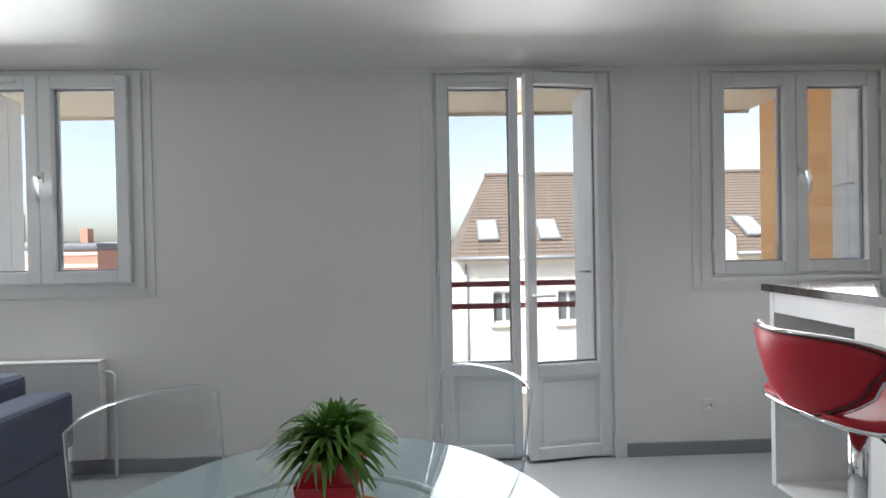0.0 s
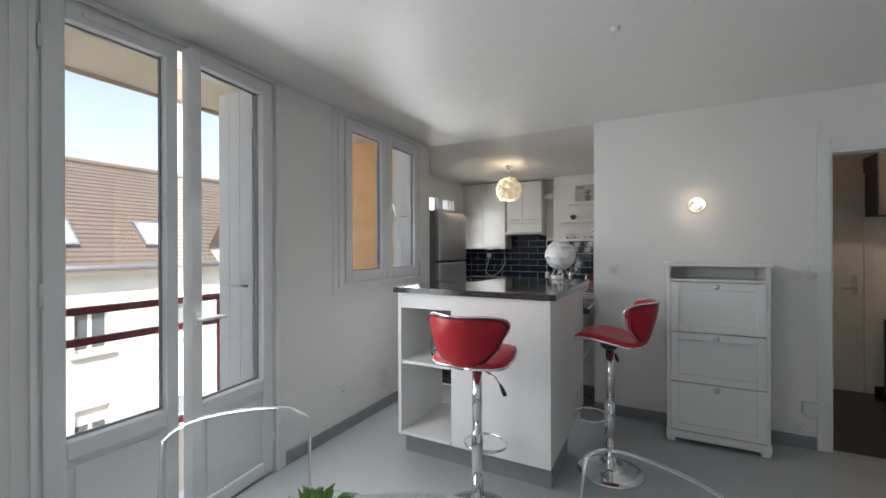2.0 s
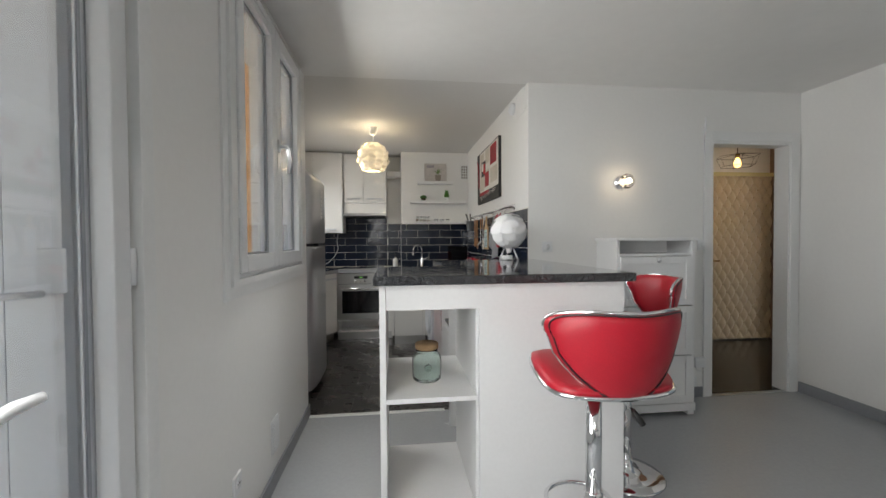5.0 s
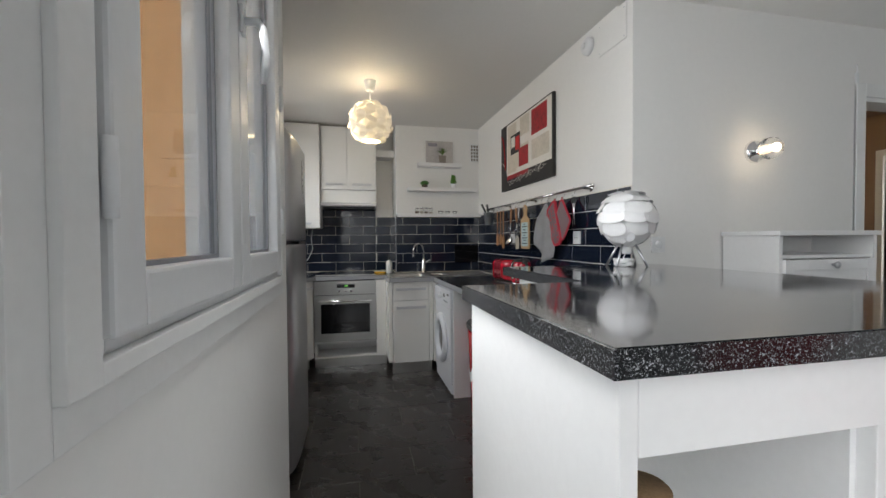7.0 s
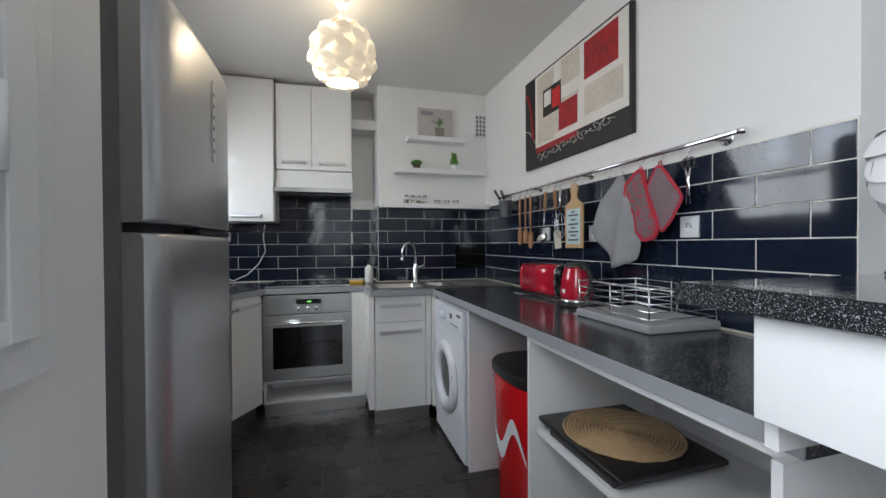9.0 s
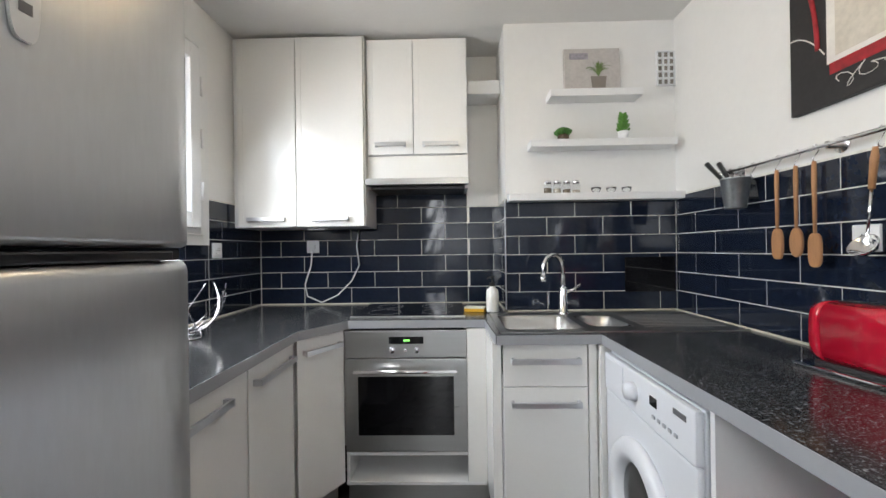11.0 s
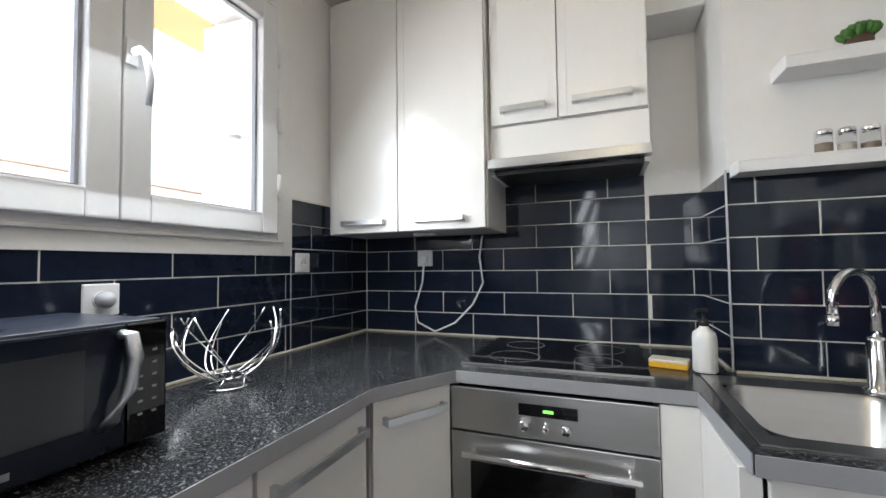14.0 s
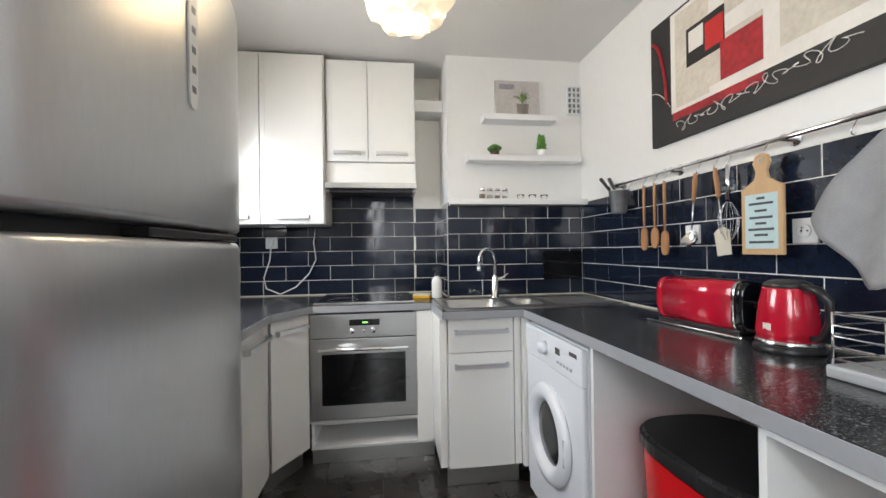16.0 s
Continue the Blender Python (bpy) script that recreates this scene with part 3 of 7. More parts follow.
def leaf_tuft(count, height, spread, rnd, width=0.006, seg=5):
    bm = bmesh.new()
    for _ in range(count):
        a, lean = rnd.uniform(0, 2 * math.pi), rnd.uniform(0.1, 1.0)
        h = height * rnd.uniform(0.55, 1.0) * (1 - 0.35 * lean)
        out = spread * lean
        side = Vector((-math.sin(a), math.cos(a), 0))
        twist = rnd.uniform(-0.6, 0.6)
        prev = None
        for k in range(seg + 1):
            s = k / seg
            r = out * s ** 1.3
            p = Vector((r * math.cos(a + twist * s), r * math.sin(a + twist * s), h * math.sin(min(s * (1.2 + lean * 0.9), 2.4)) ))
            w = width * math.sin(math.pi * min(0.12 + s * 0.85, 1.0)) * rnd.uniform(0.9, 1.2)
            pair = (bm.verts.new(p - side * w), bm.verts.new(p + side * w + Vector((0, 0, 0.002))))
            if prev:
                bm.faces.new((prev[0], prev[1], pair[1], pair[0])).smooth = True
            prev = pair
    return bm


rnd = random.Random(4)
fol = leaf_tuft(420, 0.165, 0.150, rnd, 0.0085)
for v in fol.verts:
    v.co.z -= 2.2 * max(v.co.x ** 2 + v.co.y ** 2 - 0.003, 0)
part("foliage", moved(fol, Matrix.Translation((0, 0, 0.14))), LEAF, plant)

FABRIC = mat("slate_blue_fabric", (0.075, 0.09, 0.13), 0.9, vary=0.2, scale=8, grain=300, bump=0.35, bump_scale=350)
sofa = thing("sofa", "slate blue fabric sofa with its back to the window", "sofa", pose(0.87, -5.575, 0, 0, 0, 90))
part("base", box(-0.70, 0.70, -0.42, 0.40, 0.10, 0.40, 0.03, 3), FABRIC, sofa)
part("backrest", box(-0.50, 0.50, 0.20, 0.42, 0.40, 0.77, 0.05, 3), FABRIC, sofa)
part("armrest", box(-0.72, -0.50, -0.42, 0.42, 0.38, 0.67, 0.04, 3), FABRIC, sofa)
part("armrest", box(0.50, 0.72, -0.42, 0.42, 0.38, 0.67, 0.04, 3), FABRIC, sofa)
for k in (-0.25, 0.25):
    part("cushion", box(k - 0.245, k + 0.245, -0.43, 0.19, 0.40, 0.52, 0.04, 3), FABRIC, sofa)
for sx, sy in ((-0.6, -0.35), (0.6, -0.35), (-0.6, 0.33), (0.6, 0.33)):
    part("foot", lathe([(0, 0), (0.02, 0), (0.026, 0.1), (0, 0.1)], 12, (sx, sy, 0)), BLACK, sofa)

rad = thing("radiator", "white panel radiator under the window", "radiator", pose(0.0, -5.75, 0))
part("panel", box(0.035, 0.085, 0.0, 0.72, 0.12, 0.70, 0.012), TRIM, rad)
part("top_grille", box(0.03, 0.09, 0.005, 0.715, 0.70, 0.712, 0.003), TRIM, rad)
part("bracket", box(0.0, 0.035, 0.1, 0.14, 0.2, 0.6), TRIM, rad)
part("bracket", box(0.0, 0.035, 0.58, 0.62, 0.2, 0.6), TRIM, rad)
part("pipe", tube([(0.06, 0.72, 0.64), (0.06, 0.76, 0.64), (0.055, 0.78, 0.62), (0.055, 0.78, 0.0)], 0.009, 8), TRIM, rad)

# shoe cabinet
sc = thing("shoe_cabinet", "white slim shoe cabinet with three tilting fronts", "cabinet", pose(2.19, -0.30, 0))
W, D, H = 0.60, 0.29, 1.285
part("side_panel", box(0, 0.022, 0, D, 0.03, H - 0.02, 0.002), WHITE, sc)
part("side_panel", box(W - 0.022, W, 0, D, 0.03, H - 0.02, 0.002), WHITE, sc)
part("back_panel", box(0.022, W - 0.022, D - 0.012, D, 0.05, H - 0.02), WHITE, sc)
part("top", box(-0.015, W + 0.015, -0.015, D, H - 0.022, H, 0.004), WHITE, sc)
part("shelf", box(0.022, W - 0.022, 0.01, D - 0.012, 1.155, 1.172, 0.001), WHITE, sc)
part("plinth", box(-0.006, W + 0.006, -0.008, 0.03, 0.03, 0.085, 0.003), WHITE, sc)
for sx in (0.0, W - 0.05):
    part("foot", box(sx, sx + 0.05, 0.0, 0.05, 0.0, 0.032, 0.004), WHITE, sc)
for z0, z1 in ((0.092, 0.435), (0.442, 0.792), (0.799, 1.15)):
    fr = part("front", box(0.024, W - 0.024, -0.002, 0.016, z0, z1, 0.002), WHITE, sc)
    bm = bmesh.new()
    for q in ((0.024, 0.074, z0, z1), (W - 0.074, W - 0.024, z0, z1), (0.074, W - 0.074, z0, z0 + 0.05), (0.074, W - 0.074, z1 - 0.05, z1)):
        add_box(bm, q[0], q[1], -0.012, -0.002, q[2], q[3], 0.0025)
    part("rail_frame", bm, WHITE, fr)
    part("knob", moved(lathe([(0, 0), (0.006, 0), (0.006, 0.012), (0.016, 0.018), (0.017, 0.025), (0.011, 0.03), (0, 0.031)], 20), Matrix.Translation((W / 2, -0.012, z1 - 0.026)) @ Matrix.Rotation(radians(90), 4, "X")), ALU, fr, "brushed metal knob")

# door casing to the hall
dc = thing("door_1", "white painted casing of the open hall doorway", "door frame", kind="structure")
bm = bmesh.new()
add_box(bm, 3.098, 3.168, -0.016, 0.0, 0, 2.135, 0.004)
add_box(bm, 3.872, 3.945, -0.016, 0.0, 0, 2.135, 0.004)
add_box(bm, 3.168, 3.872, -0.016, 0.0, 2.06, 2.135, 0.004)
part("casing", bm, TRIM, dc)
bm = bmesh.new()
add_box(bm, 3.168, 3.182, -0.006, 0.126, 0, 2.06, 0.002)
add_box(bm, 3.858, 3.872, -0.006, 0.126, 0, 2.06, 0.002)
add_box(bm, 3.182, 3.858, -0.006, 0.126, 2.036, 2.06, 0.002)
part("jamb", bm, TRIM, dc)
part("threshold_bar", box(3.182, 3.858, -0.01, 0.03, 0.0, 0.006, 0.002), ALU, dc)

# wall fittings of the living room

def wall_plate(name, m, label, category, kind="switch", size=0.08):
    """Square plate; its face looks along -y in its own space."""
    t = thing(name, label, category, m, "wall plates")
    h = size / 2
    part("plate", box(-h, h, -0.010, 0.0, -h, h, 0.004), PVC, t)
    if kind == "switch":
        part("button", moved(lathe([(0, 0), (0.021, 0), (0.022, 0.003), (0.018, 0.007), (0, 0.008)], 24), Matrix.Translation((0, -0.010, 0)) @ Matrix.Rotation(radians(90), 4, "X")), PVC, t)
    else:
        part("well", moved(lathe([(0, 0.0), (0.017, 0.0005), (0.019, 0.004), (0.022, 0.004), (0.022, 0), (0, 0)], 24), Matrix.Translation((0, -0.010, 0)) @ Matrix.Rotation(radians(90), 4, "X")), PVC, t)
        for dx in (-0.0095, 0.0095):
            part("contact", box(dx - 0.0025, dx + 0.0025, -0.0125, -0.0102, -0.0025, 0.0025), BLACK, t)
        part("earth_pin", box(-0.002, 0.002, -0.020, -0.0102, 0.008, 0.012), CHROME, t)
    return t


wall_plate("light_switch", pose(1.795, 0, 1.222), "white round-button light switch on the wall", "switch")
wall_plate("light_switch", pose(3.085, 0, 1.228), "white switch beside the hall doorway", "switch")
wall_plate("wall_socket", pose(3.005, 0, 0.125), "white low wall socket by the shoe cabinet", "socket", "socket")
tp = thing("telephone_outlet", "white surface outlet box by the doorway", "outlet", pose(3.06, 0, 0.285))
part("box", box(-0.045, 0.045, -0.035, 0, -0.04, 0.04, 0.005), PVC, tp)
part("cable", tube([(-0.02, -0.02, -0.04), (-0.03, -0.02, -0.06), (0.0, -0.02, -0.07), (0.04, -0.02, -0.062)], 0.003, 6), PVC, tp)
cd = thing("cable_conduit", "white cable duct running up beside the doorway", "conduit", pose(3.107, 0, 0))
part("duct", box(-0.009, 0.009, -0.012, 0, 1.27, 2.19, 0.002), PVC, cd)
part("cable", tube([(0.0, -0.006, 2.19), (0.004, -0.006, 2.215), (0.001, -0.005, 2.24)], 0.004, 6), PVC, cd)
wall_plate("wall_socket", pose(0, -1.31, 0.31, 0, 0, 90), "white wall socket low under the window", "socket", "socket")
gr = thing("wall_vent", "white slotted ventilation grille low on the wall", "vent", pose(0, -0.79, 0.26, 0, 0, 90))
part("frame", box(-0.06, 0.06, -0.006, 0, -0.09, 0.09, 0.002), PVC, gr)
for k in range(9):
    part("slat", moved(box(-0.05, 0.05, -0.004, 0.004, -0.0035, 0.0035), Matrix.Translation((0, -0.009, -0.075 + k * 0.0188)) @ Matrix.Rotation(radians(35), 4, "X")), PVC, gr)
dt = thing("smoke_detector", "small round white detector on the ceiling", "detector", pose(1.955, -1.54, CEIL))
part("body", lathe([(0, -0.028), (0.02, -0.028), (0.026, -0.02), (0.03, -0.006), (0.032, 0), (0, 0)], 24), PVC, dt)
dt.scale = (0.65, 0.65, 0.65)
part("mount", lathe([(0, -0.005), (0.036, -0.005), (0.038, 0), (0, 0)], 24), PVC, dt)

# sconce
sn = thing("wall_sconce", "lit wall lamp with a ribbed glass globe on chrome", "wall lamp", pose(2.39, 0, 1.715))
part("backplate", moved(lathe([(0, 0), (0.048, 0), (0.05, 0.006), (0.045, 0.02), (0.03, 0.028), (0.03, 0.05), (0, 0.05)], 32), Matrix.Rotation(radians(90), 4, "X")), CHROME, sn)
prof = [(0.02, 0.045)] + [(0.044 * math.sin(0.45 + 2.55 * i / 14) + (0.0022 if i % 2 else -0.001), 0.05 + 0.038 * (1 - math.cos(math.pi * i / 14))) for i in range(15)] + [(0.0, 0.128)]
globe = part("glass_globe", moved(lathe(prof, 28), Matrix.Rotation(radians(90), 4, "X")), glass("ribbed_glass", (1, 0.98, 0.95), 0.12), sn)
globe.visible_shadow = False
part("bulb", moved(lathe([(0, 0.045), (0.009, 0.05), (0.012, 0.07), (0.010, 0.085), (0, 0.092)], 16), Matrix.Rotation(radians(90), 4, "X")), glow("warm_filament", (1.0, 0.80, 0.52), 0.2), sn)
sn.scale = (1.22, 1.15, 1.22)

# grey hutch on the east wall
HUTCH = mat("blue_grey_paint", (0.20, 0.24, 0.28), 0.45, vary=0.08, scale=4)
hu = thing("hutch", "blue-grey painted tall hutch against the wall", "cabinet", pose(3.955, -1.72, 0))
part("lower_cabinet", box(-0.40, 0, -0.62, 0.60, 0.0, 0.975, 0.004), HUTCH, hu)
part("worktop", box(-0.43, 0, -0.65, 0.635, 0.975, 1.005, 0.006), HUTCH, hu)
part("upper_case", box(-0.25, 0, -0.60, 0.58, 1.005, 2.28, 0.004), HUTCH, hu)
cor = part("cornice", box(-0.30, 0, -0.64, 0.62, 2.28, 2.32, 0.008), HUTCH, hu)
part("crown", box(-0.335, 0, -0.67, 0.655, 2.32, 2.345, 0.006), HUTCH, cor)
for k in (-0.3, 0.29):
    dr = part("door", box(-0.418, -0.401, k - 0.29, k + 0.28, 0.10, 0.94, 0.004), HUTCH, hu)
    part("knob", lathe([(0, -0.024), (0.012, -0.02), (0.012, -0.012), (0.005, 0), (0, 0)], 14, (-0.418, k + (0.22 if k < 0 else -0.24), 0.6), "x"), ALU, dr)

# ---- bar ----
bar = thing("bar_unit", "white open-ended bar unit with a through shelf", "bar", pose(0, 0, 0))
part("end_panel", box(0.575, 0.60, -1.389, -0.80, 0.145, 1.10, 0.002), WHITE, bar)
part("fascia", box(0.601, 1.60, -1.388, -1.36, 1.0, 1.10, 0.002), WHITE, bar)
part("front_panel", box(0.975, 1.60, -1.385, -1.36, 0.145, 1.0, 0.002), WHITE, bar)
part("inner_panel", box(0.965, 0.985, -1.36, -0.80, 0.145, 1.10, 0.001), WHITE, bar)
part("side_panel", box(1.575, 1.60, -1.36, -0.27, 0.145, 1.10, 0.002), WHITE, bar)
part("shelf", box(0.60, 0.965, -1.384, -0.80, 0.625, 0.645, 0.001), WHITE, bar)
part("bottom", box(0.60, 0.965, -1.384, -0.80, 0.145, 0.165, 0.001), WHITE, bar)
part("kitchen_panel", box(0.985, 1.575, -0.82, -0.80, 0.145, 1.10, 0.001), WHITE, bar)
part("return_panel", box(0.93, 0.95, -0.80, -0.27, 0.95, 1.10, 0.001), WHITE, bar)
part("return_end", box(0.95, 1.575, -0.29, -0.27, 0.905, 1.10, 0.001), WHITE, bar)
part("rear_fascia", box(0.60, 0.965, -0.82, -0.80, 1.0, 1.10, 0.001), WHITE, bar)
part("plinth", box(0.585, 1.585, -1.31, -0.83, 0.0, 0.145, 0.002), SKIRT, bar)
bc = thing("bar_counter", "glossy black speckled bar top in an L shape", "countertop")
part("slab", prism([(0.555, -1.41), (1.635, -1.41), (1.635, -0.16), (0.905, -0.16), (0.905, -0.7905), (0.555, -0.7905)], 1.101, 1.137, 0.002), GRANITE, bc)

jar = thing("glass_jar", "green tinted glass jar with a cork lid", "jar", pose(0.778, -1.165, 0.6465) @ Matrix.Scale(0.95, 4))
JG = glass("green_glass", (0.86, 0.95, 0.925), 0.02, 1.35)
b = part("jar_body", lathe([(0, 0.0), (0.060, 0.0), (0.068, 0.008), (0.070, 0.03), (0.070, 0.105), (0.062, 0.125), (0.052, 0.135), (0.052, 0.15), (0.049, 0.15), (0.049, 0.135), (0.058, 0.122), (0.066, 0.10), (0.066, 0.03), (0.063, 0.008), (0, 0.008)], 32), JG, jar)
b.visible_shadow = False
part("emblem", moved(lathe([(0, 0), (0.016, 0), (0.017, 0.003), (0.013, 0.004), (0, 0.003)], 18), Matrix.Translation((0, -0.069, 0.075)) @ Matrix.Rotation(radians(90), 4, "X")), JG, b)
part("lid", lathe([(0, 0.145), (0.048, 0.145), (0.056, 0.152), (0.056, 0.172), (0.052, 0.176), (0, 0.176)], 28), mat("cork", (0.30, 0.19, 0.10), 0.85, vary=0.3, scale=40, grain=200, bump=0.4), jar, "pale cork lid")

for b0 in ((0.5525, 1.6375, -1.4125, -1.4102), (0.5525, 0.5548, -1.4102, -0.7905), (0.555, 0.9048, -0.7904, -0.7882), (0.9026, 0.9048, -0.7882, -0.1575), (0.9048, 1.6375, -0.1598, -0.1575)):
    part("edge_band", box(*b0, 1.1025, 1.1355), GRANITE_EDGE, bc, "speckled edge band")

# table lamp with overlapping petals
LAMPW = mat("white_lamp_plastic", (0.86, 0.86, 0.87), 0.35, vary=0.02, bump=0.0)


def petal(lat, lon, r, w, h, lift):
    """A wide oval scale that touches a ball at its middle and bends only half as much, so its tips stand clear."""
    east = Vector((-math.sin(lon), math.cos(lon), 0))
    out = Vector((math.cos(lat) * math.cos(lon), math.cos(lat) * math.sin(lon), math.sin(lat)))
    north = out.cross(east)
    pts = []
    n = 18
    for ring in (0.0, 0.55, 1.0):
        row = []
        for i in range(n if ring else 1):
            a = 2 * math.pi * i / n
            du, dv = ring * w * spow(math.cos(a), 0.85), ring * h * spow(math.sin(a), 0.85)
            row.append(out * (r + lift - 0.62 * (du * du + dv * dv) / (2 * r) - 0.005 * dv / h) + east * du + north * dv)
        pts.append(row)
    return pts, n


def scale_ball(r, rows, w, h):
    bms = []
    for k in range(rows):
        lat = -1.2 + 2.4 * k / (rows - 1)
        cnt = max(5, int(round(2 * math.pi * math.cos(lat) * r / (w * 1.55))))
        for i in range(cnt):
            bm = bmesh.new()
            pts, n = petal(lat + rnd.uniform(-0.05, 0.05), 2 * math.pi * (i + 0.5 * (k % 2) + rnd.uniform(-0.08, 0.08)) / cnt, r, w * rnd.uniform(0.9, 1.12), h, 0.008 * rnd.random())
            vs = [[bm.verts.new(p) for p in row] for row in pts]
            for i2 in range(n):
                bm.faces.new((vs[0][0], vs[1][i2], vs[1][(i2 + 1) % n])).smooth = True
                bm.faces.new((vs[1][i2], vs[2][i2], vs[2][(i2 + 1) % n], vs[1][(i2 + 1) % n])).smooth = True
            bms.append(bm)
    return bms


tl = thing("table_lamp", "white globe table lamp of overlapping petals on metal legs", "table lamp", pose(1.42, -0.265, 1.138))
core = part("shade", lathe([(0.098 * math.sin(math.pi * i / 20), 0.204 - 0.098 * math.cos(math.pi * i / 20)) for i in range(21)], 36), LAMPW, tl)
for bm in scale_ball(0.112, 7, 0.056, 0.030):
    part("petal", moved(bm, Matrix.Translation((0, 0, 0.204))), LAMPW, core)
for k in range(4):
    a = 0.5 + k * math.pi / 2
    part("leg", tube([(0.038 * math.cos(a), 0.038 * math.sin(a), 0.09), (0.088 * math.cos(a), 0.088 * math.sin(a), 0.0)], 0.005, 8), ALU, tl)
part("socket", lathe([(0, 0.05), (0.016, 0.05), (0.022, 0.085), (0, 0.09)], 18), LAMPW, tl)
coil = []
for i in range(90):
    a = i * 0.36
    coil.append((0.045 * math.cos(a) * (1 + 0.2 * math.sin(i * 0.7)) - 0.02, 0.038 * math.sin(a) - 0.01, 0.005 + 0.006 * (i // 18) + 0.002 * math.sin(i)))
part("cord", tube([(0, 0, 0.06), (-0.015, 0.0, 0.035)] + coil, 0.0032, 6), LAMPW, tl)

# ---- kitchen units ----
def bar_handle(parent, p0, p1, out, name="handle"):
    """Flat steel bar handle between two points, standing off by out."""
    p0, p1, out = Vector(p0), Vector(p1), Vector(out)
    d = (p1 - p0).normalized()
    n = out.normalized()
    u = d.cross(n)
    m = Matrix((d, n, u)).transposed().to_4x4()
    m.translation = p0
    ln = (p1 - p0).length
    bm = bmesh.new()
    add_box(bm, 0, ln, out.length - 0.010, out.length, -0.011, 0.011, 0.0012)
    add_box(bm, 0, 0.012, 0, out.length - 0.010, -0.011, 0.011)
    add_box(bm, ln - 0.012, ln, 0, out.length - 0.010, -0.011, 0.011)
    return part(name, moved(bm, m), ALU, parent, "brushed metal bar handle")


def face_panel(p0, p1, z0, z1, th=0.018):
    """An upright panel between two plan points; its front is to the right of the way from p0 to p1."""
    a, b = Vector((*p0, 0)), Vector((*p1, 0))
    d = (b - a).normalized()
    n = Vector((d.y, -d.x, 0))
    bm = box(0, (b - a).length, 0, th, z0, z1, 0.0018)
    m = Matrix((d, -n, Vector((0, 0, 1)))).transposed().to_4x4()
    m.translation = a
    return moved(bm, m), n


WT = 0.905
wtp = thing("kitchen_worktop", "black speckled laminate kitchen worktop", "countertop")
for nm, o in (("left_run", [(-0.808, 1.08), (-0.235, 1.08), (-0.235, 2.05), (-0.085, 2.312), (-0.085, 2.933), (-0.808, 2.933)]),
              ("hob_run", [(-0.0845, 2.312), (0.588, 2.312), (0.596, 2.13), (0.64, 2.13), (0.64, 2.41), (0.728, 2.41), (0.728, 2.933), (-0.0845, 2.933)]),
              ("sink_front", [(0.604, 1.945), (1.02, 1.945), (1.019, 2.02), (0.6005, 2.02)]),
              ("sink_end", [(0.6005, 2.0205), (0.64, 2.0205), (0.64, 2.1295), (0.596, 2.1295)]),
              ("sink_back", [(0.7285, 2.41), (1.22, 2.41), (1.22, 2.561), (0.7285, 2.561)]),
              ("right_run", [(1.0205, 1.945), (1.045, -0.265), (1.648, -0.265), (1.648, 2.561), (1.2205, 2.561), (1.2205, 2.02), (1.0195, 2.02)])):
    part(nm, prism(o, WT - 0.038, WT), WORKTOP, wtp)
edge = thing("worktop_edge", "grey laminate edge strip of the worktop", "edge strip")
for p0, p1 in (((-0.235, 1.08), (-0.235, 2.05)), ((-0.235, 2.05), (-0.085, 2.312)), ((-0.085, 2.312), (0.588, 2.312)), ((0.588, 2.312), (0.604, 1.945)), ((0.604, 1.945), (1.02, 1.945)), ((1.02, 1.945), (1.045, -0.265))):
    bm, n = face_panel(p0, p1, WT - 0.039, WT - 0.0005, 0.003)
    part("strip", moved(bm, Matrix.Translation(n * 0.0045)), EDGE, edge)
bead = thing("sealing_bead", "pale sealant bead along the worktop back edge", "sealant")
SEAL = mat("sealant", (0.62, 0.58, 0.48), 0.5, vary=0.1)
for x0, x1, y0, y1 in ((-0.806, -0.797, 1.08, 2.92), (-0.797, 0.726, 2.916, 2.925), (0.719, 0.727, 2.56, 2.916), (0.73, 1.635, 2.545, 2.554), (1.63, 1.639, -0.25, 2.545)):
    part("bead", box(x0, x1, y0, y1, WT, WT + 0.008, 0.002), SEAL, bead)


def base_unit(label, p0, p1, z0=0.115, z1=0.862, drawer=False, depth=0.5, plinth=True, stile=0.0, body_top=None):
    u = thing("base_cabinet", label, "cabinet", group="kitchen cabinets")
    a, b = Vector((*p0, 0)), Vector((*p1, 0))
    d = (b - a).normalized()
    n = Vector((d.y, -d.x, 0))
    q0, q1 = a + d * 0.002, b - d * 0.002
    bm, _ = face_panel(q0.xy - n.xy * 0.021, q1.xy - n.xy * 0.021, z0, body_top or z1, depth)
    part("body", bm, WHITE, u)
    if plinth:
        bm, _ = face_panel(a.xy - n.xy * 0.055, b.xy - n.xy * 0.055, 0.0, z0 - 0.002, 0.016)
        part("plinth", bm, INOX, u, "brushed metal plinth")
    fronts = ((z0, z1 - 0.172), (z1 - 0.168, z1)) if drawer else ((z0, z1),)
    e0, e1 = a + d * 0.004, b - d * (0.004 + stile)
    for f0, f1 in fronts:
        bm, _ = face_panel(e0.xy, e1.xy, f0, f1)
        fr = part("drawer_front" if drawer and f0 > 0.5 else "door", bm, LACQ, u)
        c0, c1 = e0 + d * 0.03, e1 - d * 0.03
        ln = (c1 - c0).length
        if ln > 0.36:
            c0, c1 = c0 + d * (ln - 0.30) / 2, c1 - d * (ln - 0.30) / 2
        hz = f1 - 0.062
        bar_handle(fr, (c0.x, c0.y, hz), (c1.x, c1.y, hz), n * 0.032)
    return u


